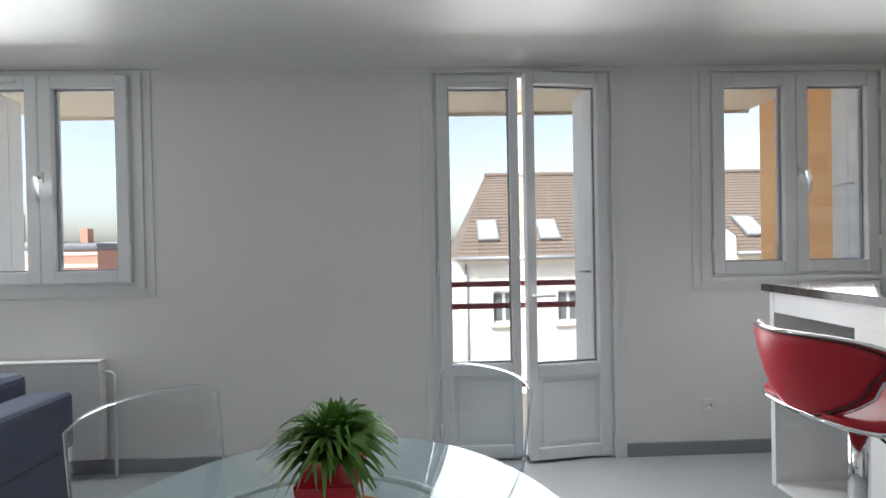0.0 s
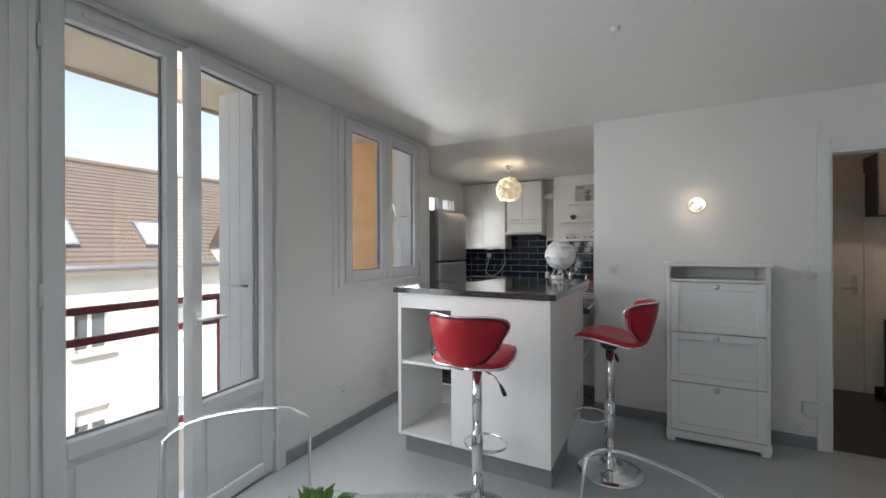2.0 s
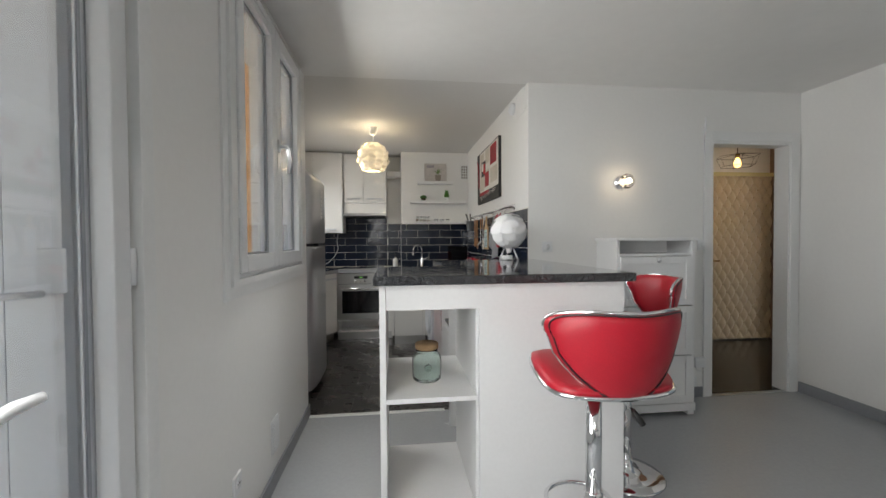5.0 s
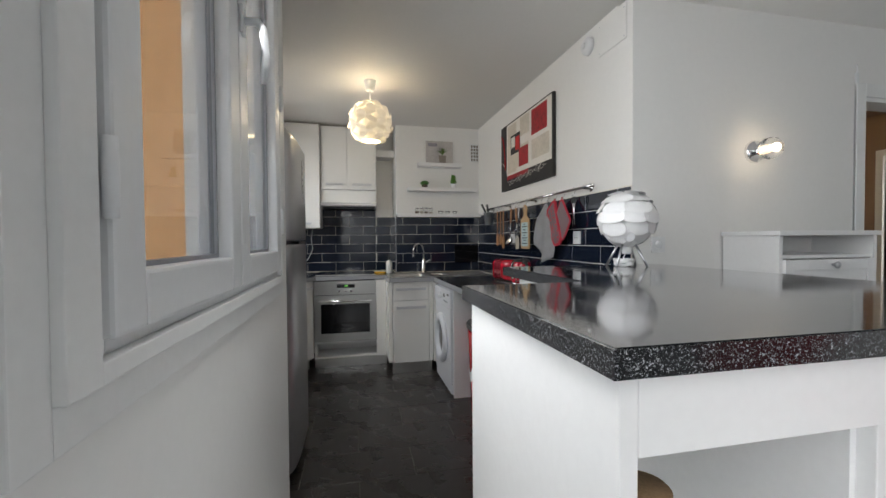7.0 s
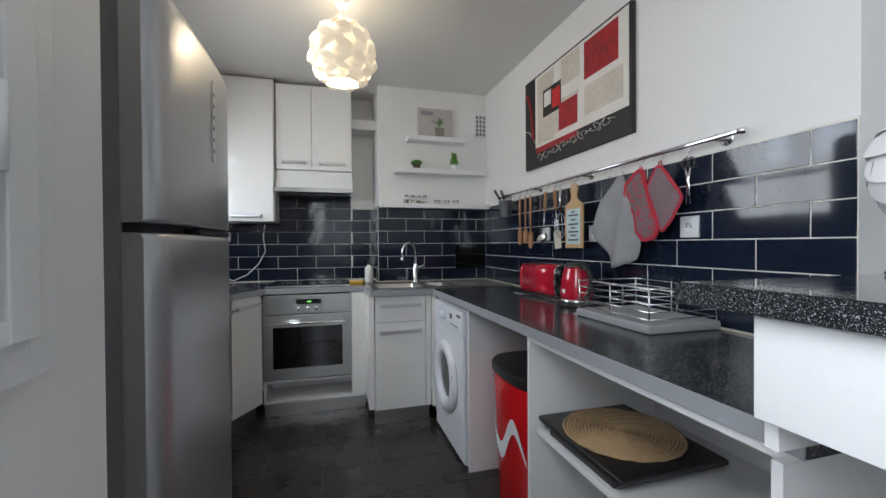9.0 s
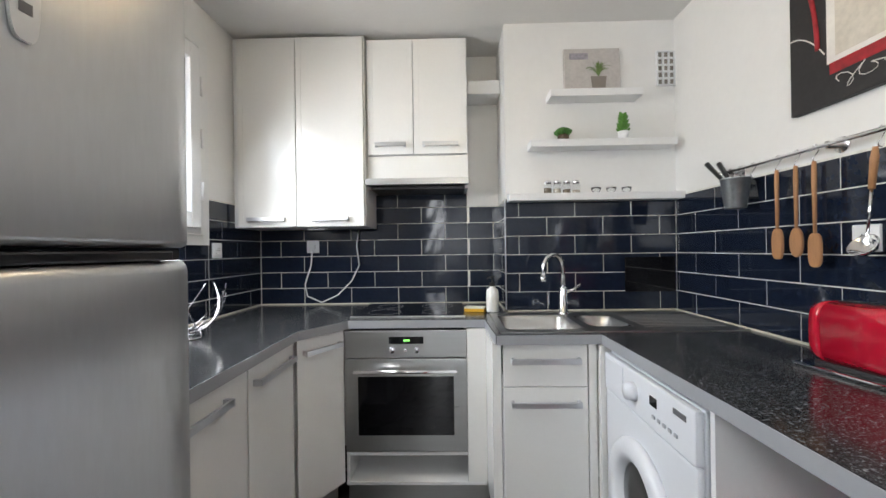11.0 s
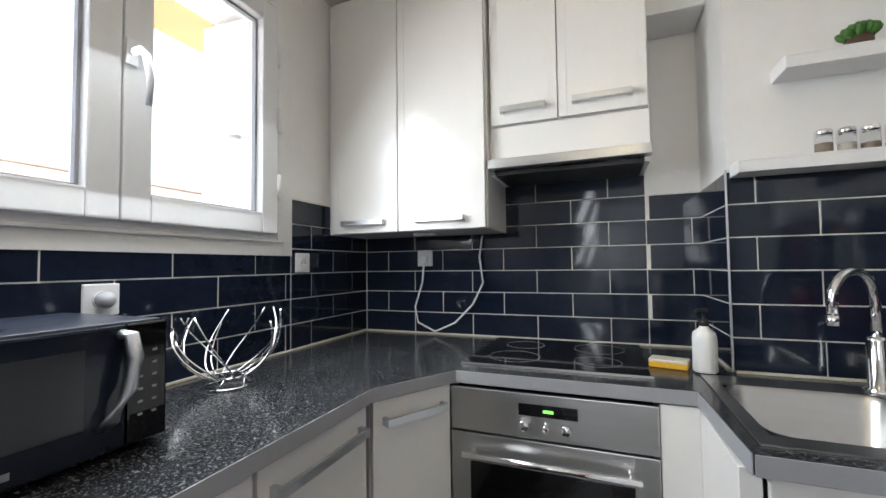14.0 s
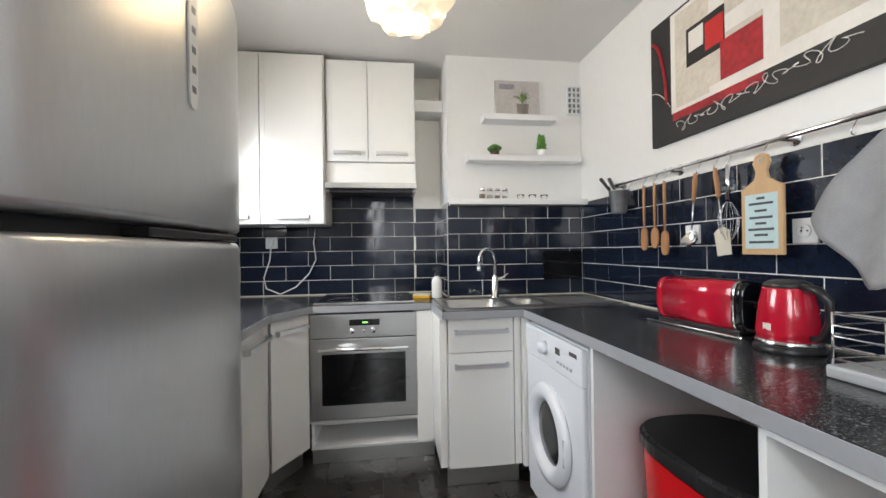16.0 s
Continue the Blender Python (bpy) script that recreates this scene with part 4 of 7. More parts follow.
FX = -0.252
base_unit("glossy white base cabinet with a bar handle", (FX, 1.10), (FX, 1.665), depth=0.5)
base_unit("glossy white narrow base cabinet beside the corner", (FX, 1.668), (FX, 2.055), depth=0.5)
base_unit("glossy white angled corner base cabinet", (-0.245, 2.068), (-0.103, 2.318), depth=0.3)
base_unit("glossy white sink cabinet with a drawer front", (0.628, 1.965), (1.005, 1.965), drawer=True, depth=0.55, stile=0.035, body_top=0.735)
solid("filler_panel", box(0, 0.033, 0, 0.018, 0.0, 0.747, 0.002), LACQ, "white filler strip beside the sink cabinet fronts", "panel", pose(0.971, 1.965, 0.115))
solid("filler_panel", box(0, 0.034, 0, 0.035, 0.0, 0.747, 0.002), LACQ, "white filler panel beside the washing machine", "panel", pose(1.007, 1.934, 0.115))

ovu = thing("oven_housing", "white oven housing with an open shelf under the oven", "cabinet", group="kitchen cabinets")
part("filler", box(0.497, 0.590, 2.312, 2.33, 0.115, 0.862, 0.002), LACQ, ovu)
part("side", box(0.590, 0.626, 1.985, 2.33, 0.115, 0.862, 0.001), LACQ, ovu)
part("shelf_top", box(-0.098, 0.586, 2.318, 2.85, 0.242, 0.258, 0.001), WHITE, ovu)
part("shelf_bottom", box(-0.098, 0.586, 2.312, 2.85, 0.100, 0.116, 0.001), WHITE, ovu)
part("shelf_back", box(-0.08, 0.57, 2.60, 2.61, 0.117, 0.241), WHITE, ovu)
part("shelf_side", box(-0.098, -0.082, 2.318, 2.85, 0.117, 0.241), WHITE, ovu)
part("shelf_side", box(0.570, 0.586, 2.331, 2.85, 0.117, 0.241), WHITE, ovu)
part("plinth", box(-0.10, 0.60, 2.36, 2.376, 0.0, 0.099), INOX, ovu, "brushed metal plinth")

ov = thing("oven", "built-in stainless steel oven with a dark glass door", "oven", pose(-0.098, 2.308, 0.26))
part("body", box(0.01, 0.583, 0.025, 0.55, 0.0, 0.59), BLACK, ov)
pn = part("control_panel", box(0, 0.593, 0.0, 0.02, 0.462, 0.595, 0.003), INOX, ov)
part("display", box(0.215, 0.385, -0.003, 0.0, 0.530, 0.565, 0.001), BLACKGLASS, pn)
part("digits", box(0.288, 0.318, -0.0042, -0.0032, 0.543, 0.552), glow("green_digits", (0.25, 0.9, 0.15), 0.1), pn, "green clock digits")
for kx, kr in ((0.232, 0.017), (0.297, 0.010), (0.352, 0.017)):
    part("knob", moved(lathe([(0, 0), (kr, 0), (kr * 0.9, 0.016), (kr * 0.8, 0.018), (0, 0.018)], 20), Matrix.Translation((kx, 0, 0.502)) @ Matrix.Rotation(radians(90), 4, "X")), CHROME, pn)
dr = part("door", box(0, 0.593, 0.0, 0.022, 0.005, 0.456, 0.003), INOX, ov)
part("window", box(0.062, 0.530, -0.003, 0.0, 0.085, 0.372, 0.004), BLACKGLASS, dr, "dark oven glass")
h = part("handle", tube([(0.05, -0.042, 0.405), (0.545, -0.042, 0.405)], 0.009, 12), CHROME, dr)
part("handle_post", tube([(0.075, 0.0, 0.405), (0.075, -0.042, 0.405)], 0.007, 10), CHROME, h)
part("handle_post", tube([(0.52, 0.0, 0.405), (0.52, -0.042, 0.405)], 0.007, 10), CHROME, h)

hob = thing("hob", "black glass induction hob set in the worktop", "hob", pose(-0.09, 2.40, WT))
part("glass", box(0, 0.58, 0, 0.50, 0.0, 0.006, 0.002), BLACKGLASS, hob)
part("trim", box(-0.004, 0.584, -0.006, 0.0, 0.0, 0.007, 0.001), INOX, hob)
for cx, cy, r in ((0.15, 0.14, 0.09), (0.43, 0.14, 0.075), (0.15, 0.36, 0.075), (0.43, 0.36, 0.09)):
    part("zone_ring", tube([(cx + r * math.cos(a), cy + r * math.sin(a), 0.0058) for a in [2 * math.pi * i / 40 for i in range(40)]], 0.0008, 4, True), EDGE, hob)

# sink
sk = thing("sink", "stainless steel one and a half bowl sink with drainer", "sink", pose(0.625, 1.985, WT))
bm = bmesh.new()
rimz = 0.004


def bowl(bm, x0, x1, y0, y1, depth, r=0.05, n=6):
    """Adds a rounded bowl; returns its rim outline."""
    loops = []
    for k, (inset, z) in enumerate(((0, rimz), (0.008, -0.006), (0.016, -depth * 0.8), (0.05, -depth))):
        ring = []
        for cx, cy, a0 in ((x1 - r, y1 - r, 0), (x0 + r, y1 - r, 90), (x0 + r, y0 + r, 180), (x1 - r, y0 + r, 270)):
            for i in range(n + 1):
                a = radians(a0 + 90 * i / n)
                ring.append(bm.verts.new((cx + (r - inset * 0.5) * math.cos(a) - inset * 0.5 * (1 if cx > (x0 + x1) / 2 else -1), cy + (r - inset * 0.5) * math.sin(a) - inset * 0.5 * (1 if cy > (y0 + y1) / 2 else -1), z)))
        loops.append(ring)
    for a, b in zip(loops, loops[1:]):
        for i in range(len(a)):
            bm.faces.new((a[i], a[(i + 1) % len(a)], b[(i + 1) % len(a)], b[i])).smooth = True
    bm.faces.new(loops[-1])


bowl(bm, 0.03, 0.36, 0.05, 0.41, 0.15)
part("bowl", bm, INOX, sk)
bm = bmesh.new()
bowl(bm, 0.40, 0.58, 0.10, 0.38, 0.10, 0.06)
part("half_bowl", bm, INOX, sk)
bm = bmesh.new()
for q in ((0, 1.0, 0, 0.05), (0, 1.0, 0.41, 0.50), (0, 0.03, 0.05, 0.41), (0.36, 0.40, 0.05, 0.41), (0.58, 1.0, 0.05, 0.41), (0.40, 0.58, 0.05, 0.10), (0.40, 0.58, 0.38, 0.41)):
    add_box(bm, q[0], q[1], q[2], q[3], 0.0005, rimz)
part("rim", bm, INOX, sk)
for k in range(9):
    part("drainer_rib", box(0.62, 0.96, 0.09 + k * 0.036, 0.10 + k * 0.036, rimz, rimz + 0.003, 0.001), INOX, sk)
for cx, cy, dz in ((0.195, 0.23, -0.149), (0.49, 0.24, -0.099)):
    part("strainer", lathe([(0, 0.002), (0.03, 0.002), (0.038, 0.004), (0.04, 0.0), (0, 0.0)], 20, (cx, cy, dz)), CHROME, sk)
tap = thing("tap", "chrome swan-neck kitchen mixer tap", "tap", pose(1.0, 2.43, WT + 0.004))
part("base", lathe([(0, 0), (0.028, 0), (0.03, 0.006), (0.022, 0.012), (0.021, 0.13), (0.018, 0.14), (0, 0.14)], 24), CHROME, tap)
part("spout", tube([(0, 0, 0.13)] + [(-0.0, 0.0, 0.22)] + [(-0.075 * (1 - math.cos(a)) * 0.8, -0.075 * (1 - math.cos(a)) * 0.6, 0.235 + 0.07 * math.sin(a)) for a in [math.pi * i / 12 for i in range(13)]] + [(-0.122, -0.092, 0.19)], 0.0115, 14), CHROME, tap)
part("lever", tube([(0.018, 0, 0.115), (0.05, 0.0, 0.125), (0.085, -0.005, 0.15)], [0.010, 0.007, 0.006], 10), CHROME, tap)
part("aerator", lathe([(0, -0.012), (0.0135, -0.012), (0.0135, 0.012), (0, 0.012)], 16, (-0.122, -0.092, 0.187)), CHROME, tap)

bpn = thing("cover_panel", "glossy black cover panel on the tiles by the drainer", "panel", pose(1.365, 2.5545, 1.005))
part("plate", box(0, 0.268, -0.006, 0, 0, 0.188, 0.002), BLACKGLASS, bpn)

bt = thing("soap_bottle", "white pump soap bottle beside the sink", "bottle", pose(0.645, 2.52, WT + 0.0045))
part("body", lathe([(0, 0), (0.030, 0), (0.033, 0.004), (0.033, 0.10), (0.030, 0.118), (0.014, 0.132), (0.012, 0.14), (0, 0.14)], 28), mat("white_bottle", (0.82, 0.82, 0.80), 0.4, vary=0.03), bt)
pm = part("pump", lathe([(0, 0.138), (0.014, 0.138), (0.014, 0.155), (0.005, 0.157), (0.005, 0.178), (0.011, 0.18), (0.011, 0.19), (0, 0.192)], 18), BLACK, bt, "black pump head")
part("nozzle", tube([(0, 0, 0.185), (-0.02, -0.02, 0.186), (-0.028, -0.028, 0.180)], 0.0045, 8), BLACK, pm)
sg = thing("sponge", "yellow sponge with a white scrub side", "sponge", pose(0.555, 2.57, WT + 0.001, 0, 0, -15))
part("foam", box(-0.055, 0.055, -0.035, 0.035, 0, 0.018, 0.004), mat("yellow_foam", (0.72, 0.40, 0.03), 0.9, vary=0.2, grain=200, bump=0.5), sg)
part("scrub", box(-0.055, 0.055, -0.035, 0.035, 0.018, 0.026, 0.002), mat("scrub_pad", (0.70, 0.66, 0.55), 0.95, vary=0.2, grain=200, bump=0.5), sg)

# upper cabinets
def upper_unit(label, x0, x1, y, z0, z1, doors, handle_z=0.055):
    u = thing("wall_cabinet", label, "cabinet", group="kitchen cabinets")
    part("body", box(x0, x1, y + 0.021, 2.928, z0, z1, 0.001), WHITE, u)
    n = len(doors) - 1
    for a, b in zip(doors, doors[1:]):
        d = part("door", box(a + 0.002, b - 0.002, y, y + 0.019, z0 + 0.002, z1 - 0.012, 0.0025), LACQ, u)
        for e in (a + 0.003, b - 0.033):
            part("edge_band", box(e, e + 0.03, y - 0.0016, y, z0 + 0.004, z1 - 0.014, 0.0008), LACQ, d)
        mid, hw = (a + b) / 2, min(0.105, (b - a) * 0.33)
        bar_handle(d, (mid - hw, y, z0 + handle_z), (mid + hw, y, z0 + handle_z), (0, -0.03, 0))
    return u


KC = CEIL + 0.012
upper_unit("tall glossy white wall cabinet up to the ceiling", -0.805, -0.05, 2.60, 1.385, KC - 0.012, (-0.775, -0.44, -0.055), 0.045)
upper_unit("glossy white wall cabinet above the extractor hood", -0.046, 0.53, 2.635, 1.79, KC - 0.02, (-0.085 + 0.045, 0.222, 0.527))
part("tag", box(-0.30, -0.275, 2.598, 2.60, 1.83, 1.85), ALU, bpy.data.objects["wall_cabinet"])
hd = thing("extractor_hood", "slim white extractor hood with a steel front lip", "hood")
part("fascia", box(-0.046, 0.53, 2.650, 2.668, 1.655, 1.786, 0.002), LACQ, hd)
part("side", box(-0.05, -0.034, 2.668, 2.928, 1.60, 1.786), WHITE, hd)
part("side", box(0.512, 0.528, 2.668, 2.928, 1.60, 1.786), WHITE, hd)
part("lip", box(-0.052, 0.532, 2.615, 2.66, 1.617, 1.654, 0.003), INOX, hd, "brushed steel lip")
part("filter", box(-0.03, 0.51, 2.665, 2.92, 1.598, 1.612), BLACK, hd)
pp = thing("pipe_boxing", "white horizontal pipe boxing in the recess", "boxing")
part("boxing", box(0.535, 0.729, 2.74, 2.934, 2.165, 2.245, 0.006), WALL, pp)
ul = thing("cabinet_lamp", "small white lamp under the wall cabinet", "lamp", pose(-0.36, 2.70, 1.385))
part("body", box(-0.05, 0.05, -0.02, 0.02, -0.014, 0, 0.004), PVC, ul)

# shelves
def ledge(label, x0, x1, z, y=2.563, depth=0.115, th=0.038):
    s = thing("wall_shelf", label, "shelf", group="kitchen shelves")
    part("board", box(x0, x1, y - depth, y, z - th, z - 0.006, 0.002), WHITE, s)
    part("deck", box(x0, x1, y - depth, y, z - 0.006, z, 0.0015), WHITE, s)
    return s


ledge("short white floating shelf with a plant picture", 0.955, 1.43, 2.072)
ledge("white floating shelf with two small plants", 0.85, 1.60, 1.812)
ledge("long white ledge that carries small glasses", 0.735, 1.648, 1.535, depth=0.10)
pic = thing("plant_picture", "pale canvas picture of a potted plant", "picture", pose(1.20, 2.54, 2.0722, -4))
part("canvas", box(-0.15, 0.15, -0.012, 0.012, 0.0, 0.25, 0.002), mat("pale_canvas", (0.50, 0.47, 0.45), 0.85, vary=0.18, scale=9, grain=60), pic)
part("painted_pot", moved(prism([(-0.02, 0.012), (0.045, 0.012), (0.055, 0.095), (-0.03, 0.095)], 0, 0.002), Matrix.Translation((0.02, -0.012, 0)) @ Matrix.Rotation(radians(90), 4, "X")), mat("painted_clay", (0.25, 0.22, 0.19), 0.85), pic)
bm = leaf_tuft(40, 0.10, 0.07, random.Random(9), 0.004, 4)
part("painted_leaves", moved(bm, Matrix.Translation((0.032, -0.0135, 0.092)) @ Matrix.Diagonal((1, 0.02, 1, 1))), mat("painted_green", (0.13, 0.20, 0.06), 0.8, vary=0.3, scale=30), pic)
part("painted_sky", box(-0.12, -0.02, -0.0132, -0.0122, 0.19, 0.225), mat("painted_grey", (0.30, 0.28, 0.31), 0.85, vary=0.4, scale=40), pic)

SUCC = mat("succulent", (0.045, 0.15, 0.02), 0.5, vary=0.35, scale=40)
p1 = thing("succulent", "dark green succulent in a brown glass pot", "plant", pose(1.03, 2.50, 1.8125))
part("pot", lathe([(0, 0), (0.026, 0), (0.03, 0.01), (0.03, 0.035), (0.027, 0.037), (0, 0.035)], 20), mat("brown_pot", (0.08, 0.05, 0.03), 0.2), p1)
bm = bmesh.new()
r5 = random.Random(5)
for i in range(34):
    a, s = i * 2.4, math.sqrt(i / 34)
    m = Matrix.Translation((0.036 * s * math.cos(a), 0.036 * s * math.sin(a), 0.058 - 0.018 * s * s)) @ Matrix.Rotation(a, 4, "Z") @ Matrix.Rotation(0.9 * s, 4, "Y") @ Matrix.Diagonal((0.011, 0.009, 0.018, 1))
    bmesh.ops.create_icosphere(bm, subdivisions=2, radius=1, matrix=m)
for f in bm.faces:
    f.smooth = True
part("leaves", bm, SUCC, p1)
p2 = thing("cactus_plant", "upright green plant in a small white pot", "plant", pose(1.345, 2.50, 1.8125))
part("pot", lathe([(0, 0), (0.022, 0), (0.028, 0.045), (0.025, 0.046), (0, 0.042)], 20), LAMPW, p2)
bm = bmesh.new()
for i in range(26):
    a, z = i * 2.4, 0.05 + 0.085 * i / 26
    m = Matrix.Translation((0.02 * math.cos(a) * (1.2 - i / 34), 0.02 * math.sin(a) * (1.2 - i / 34), z)) @ Matrix.Rotation(a, 4, "Z") @ Matrix.Rotation(0.7, 4, "Y") @ Matrix.Diagonal((0.006, 0.012, 0.020, 1))
    bmesh.ops.create_icosphere(bm, subdivisions=2, radius=1, matrix=m)
for f in bm.faces:
    f.smooth = True
part("leaves", bm, mat("cactus_green", (0.08, 0.22, 0.03), 0.5, vary=0.3, scale=40), p2)
SG = glass("thin_glass", (0.97, 0.98, 0.98), 0.0, 1.3)
for i in range(4):
    j = thing("spice_jar", "small clear spice jar with a steel lid", "jar", pose(0.945 + 0.05 * i, 2.505, 1.5355), "spice jars")
    part("jar", lathe([(0, 0), (0.019, 0), (0.02, 0.003), (0.02, 0.042), (0.016, 0.05), (0, 0.05)], 18), SG, j).visible_shadow = False
    part("filling", lathe([(0, 0.002), (0.017, 0.002), (0.017, 0.03 - 0.004 * i), (0, 0.03 - 0.004 * i)], 14), mat("spice_%d" % (i % 2), (0.45, 0.40, 0.33) if i % 2 else (0.2, 0.16, 0.12), 0.9, vary=0.3, scale=90), j)
    part("lid", lathe([(0, 0.048), (0.020, 0.048), (0.020, 0.066), (0.018, 0.068), (0, 0.068)], 18), CHROME, j)
for i in range(3):
    j = thing("small_glass", "tiny clear glass bowl on the ledge", "glass", pose(1.20 + 0.08 * i, 2.505, 1.5355), "small glasses")
    part("bowl", lathe([(0, 0), (0.014, 0), (0.022, 0.012), (0.026, 0.028), (0.0245, 0.028), (0.020, 0.013), (0.012, 0.004), (0, 0.004)], 20), SG, j).visible_shadow = False
    part("rim", tube([(0.0255 * math.cos(a), 0.0255 * math.sin(a), 0.028) for a in [2 * math.pi * k / 24 for k in range(24)]], 0.0015, 6, True), CHROME, j)
vt = thing("air_vent", "white ventilation grille with square openings", "vent", pose(1.60, 2.563, 2.21))
bm = bmesh.new()
for i in range(4):
    add_box(bm, -0.05 + i * 0.0307, -0.042 + i * 0.0307, -0.016, 0, -0.095, 0.095)
for i in range(6):
    for k in range(3):
        add_box(bm, -0.042 + k * 0.0307, -0.0193 + k * 0.0307, -0.016, 0, -0.095 + i * 0.0364, -0.087 + i * 0.0364)
part("grid", bm, PVC, vt)
part("backing", box(-0.049, 0.049, -0.004, 0, -0.094, 0.094), mat("vent_dark", (0.25, 0.23, 0.20), 0.8), vt)

# fridge
fr = thing("fridge", "tall steel-grey fridge freezer with bowed doors", "fridge")
part("cabinet", box(-0.785, -0.105, 0.36, 1.06, 0.03, 1.835, 0.008), mat("fridge_side", (0.22, 0.22, 0.23), 0.4, vary=0.06, scale=3, bump=0.08, bump_scale=220), fr)


def bowed_door(z0, z1, domed):
    """Door whose face bows outwards across its width; the upper one has a sloping crown."""
    bm = bmesh.new()
    n = 20
    steps = [0, 0.006, 0.014] + [0.02 + 0.86 * i / 4 for i in range(5)] + ([0.88 + 0.12 * i / 8 for i in range(1, 9)] if domed else [0.986, 0.994, 1.0])
    rows = len(steps) - 1
    f, b = [], []
    for j, s in enumerate(steps):
        z = z0 + (z1 - z0) * s
        f.append([])
        b.append([])
        for i in range(n + 1):
            w = -1 + 2 * i / n
            x = -0.045 + 0.033 * (1 - abs(w) ** 4.5) - 0.016 * (max(abs(w) - 0.93, 0) / 0.07) ** 2
            if domed and s > 0.88:
                x -= 0.055 * ((s - 0.88) / 0.12) ** 2
            lip = max(0.014 - s, 0 if domed else s - 0.986, 0) / 0.014
            x -= 0.010 * lip ** 2
            f[-1].append(bm.verts.new((x, 0.714 + 0.358 * w, z)))
            b[-1].append(bm.verts.new((-0.104, 0.714 + 0.358 * w, z)))
    for j in range(rows):
        for i in range(n):
            bm.faces.new((f[j][i], f[j][i + 1], f[j + 1][i + 1], f[j + 1][i])).smooth = True
        bm.faces.new((f[j][0], f[j + 1][0], b[j + 1][0], b[j][0]))
        bm.faces.new((f[j][n], b[j][n], b[j + 1][n], f[j + 1][n]))
    for i in range(n):
        bm.faces.new((f[0][i], b[0][i], b[0][i + 1], f[0][i + 1]))
        bm.faces.new((f[rows][i], f[rows][i + 1], b[rows][i + 1], b[rows][i]))
    return bm


ud = part("upper_door", bowed_door(1.257, 1.855, True), FRIDGE, fr)
part("lower_door", bowed_door(0.06, 1.234, False), FRIDGE, fr)
part("door_gap", box(-0.105, -0.06, 0.365, 1.055, 1.235, 1.256), BLACK, fr)
part("handle_recess", box(-0.06, -0.018, 0.62, 0.98, 1.236, 1.251, 0.003), BLACK, fr)
part("kick", box(-0.12, -0.10, 0.37, 1.05, 0.0, 0.058), BLACK, fr)
cp = part("control_panel", moved(prism([(0.018 * spow(math.cos(a), 0.6), 0.13 * spow(math.sin(a), 0.35)) for a in [2 * math.pi * i / 32 for i in range(32)]], 0, 0.004, 0.001), Matrix.Translation((-0.0125, 0.745, 1.60)) @ Matrix(((0, 0, 1, 0), (1, 0, 0, 0), (0, 1, 0, 0), (0, 0, 0, 1)))), mat("panel_grey", (0.68, 0.68, 0.67), 0.35), ud)
for k in range(6):
    part("button_mark", box(-0.0087, -0.0078, 0.738, 0.752, 1.50 + k * 0.036, 1.512 + k * 0.036), mat("dark_print", (0.10, 0.10, 0.11), 0.5), cp)

# pendant lamp
SHADE = mat("pendant_shade", (0.82, 0.78, 0.68), 0.5, vary=0.05, scale=20, bump=0.02)
SHADE.node_tree.nodes["Principled BSDF"].inputs["Emission Color"].default_value = (1.0, 0.80, 0.52, 1)
SHADE.node_tree.nodes["Principled BSDF"].inputs["Emission Strength"].default_value = 0.05
pl = thing("pendant_lamp", "lit cream pendant lamp of interlocking curved strips", "pendant lamp", pose(0.42, 1.40, 0))
part("ceiling_rose", lathe([(0, 2.40), (0.03, 2.40), (0.034, 2.41), (0.045, 2.462), (0.046, 2.477), (0, 2.477)], 28), LAMPW, pl)
part("cord", tube([(0, 0, 2.40), (0, 0, 2.305)], 0.0035, 8), LAMPW, pl)
ball = part("shade", lathe([(0.045, 2.313)] + [(0.150 * math.sin(a), 2.153 + 0.155 * math.cos(a)) for a in [0.32 + (2.62 - 0.32) * i / 22 for i in range(23)]], 40), SHADE, pl)
ball.visible_shadow = False
for k in range(12):
    bm = bmesh.new()
    prev = None
    for i in range(61):
        s = i / 60
        th = 0.34 + 2.25 * s
        lon = 2 * math.pi * k / 12 + 0.13 * math.sin(s * math.pi * 7) * (1 if k % 2 else -1)
        w = 0.028 + 0.008 * math.cos(s * math.pi * 14)
        rr = 0.160 + 0.010 * math.sin(s * math.pi * 7 + (k % 2) * math.pi)
        pair = []
        for dl, dr in ((-w, -0.004), (w, 0.006)):
            lo = lon + dl / (0.16 * max(math.sin(th), 0.35))
            pair.append(bm.verts.new(((rr + dr) * math.sin(th) * math.cos(lo), (rr + dr) * math.sin(th) * math.sin(lo), 2.153 + (rr + dr) * math.cos(th))))
        if prev:
            bm.faces.new((*prev, *pair[::-1])).smooth = True
        prev = pair
    st = part("strip", bm, SHADE, ball)
    st.visible_shadow = False
part("bulb", lathe([(0, 2.075), (0.03, 2.085), (0.045, 2.115), (0.04, 2.145), (0.02, 2.195), (0, 2.205)], 20), glow("warm_bulb", (1.0, 0.82, 0.58), 0.4), pl)

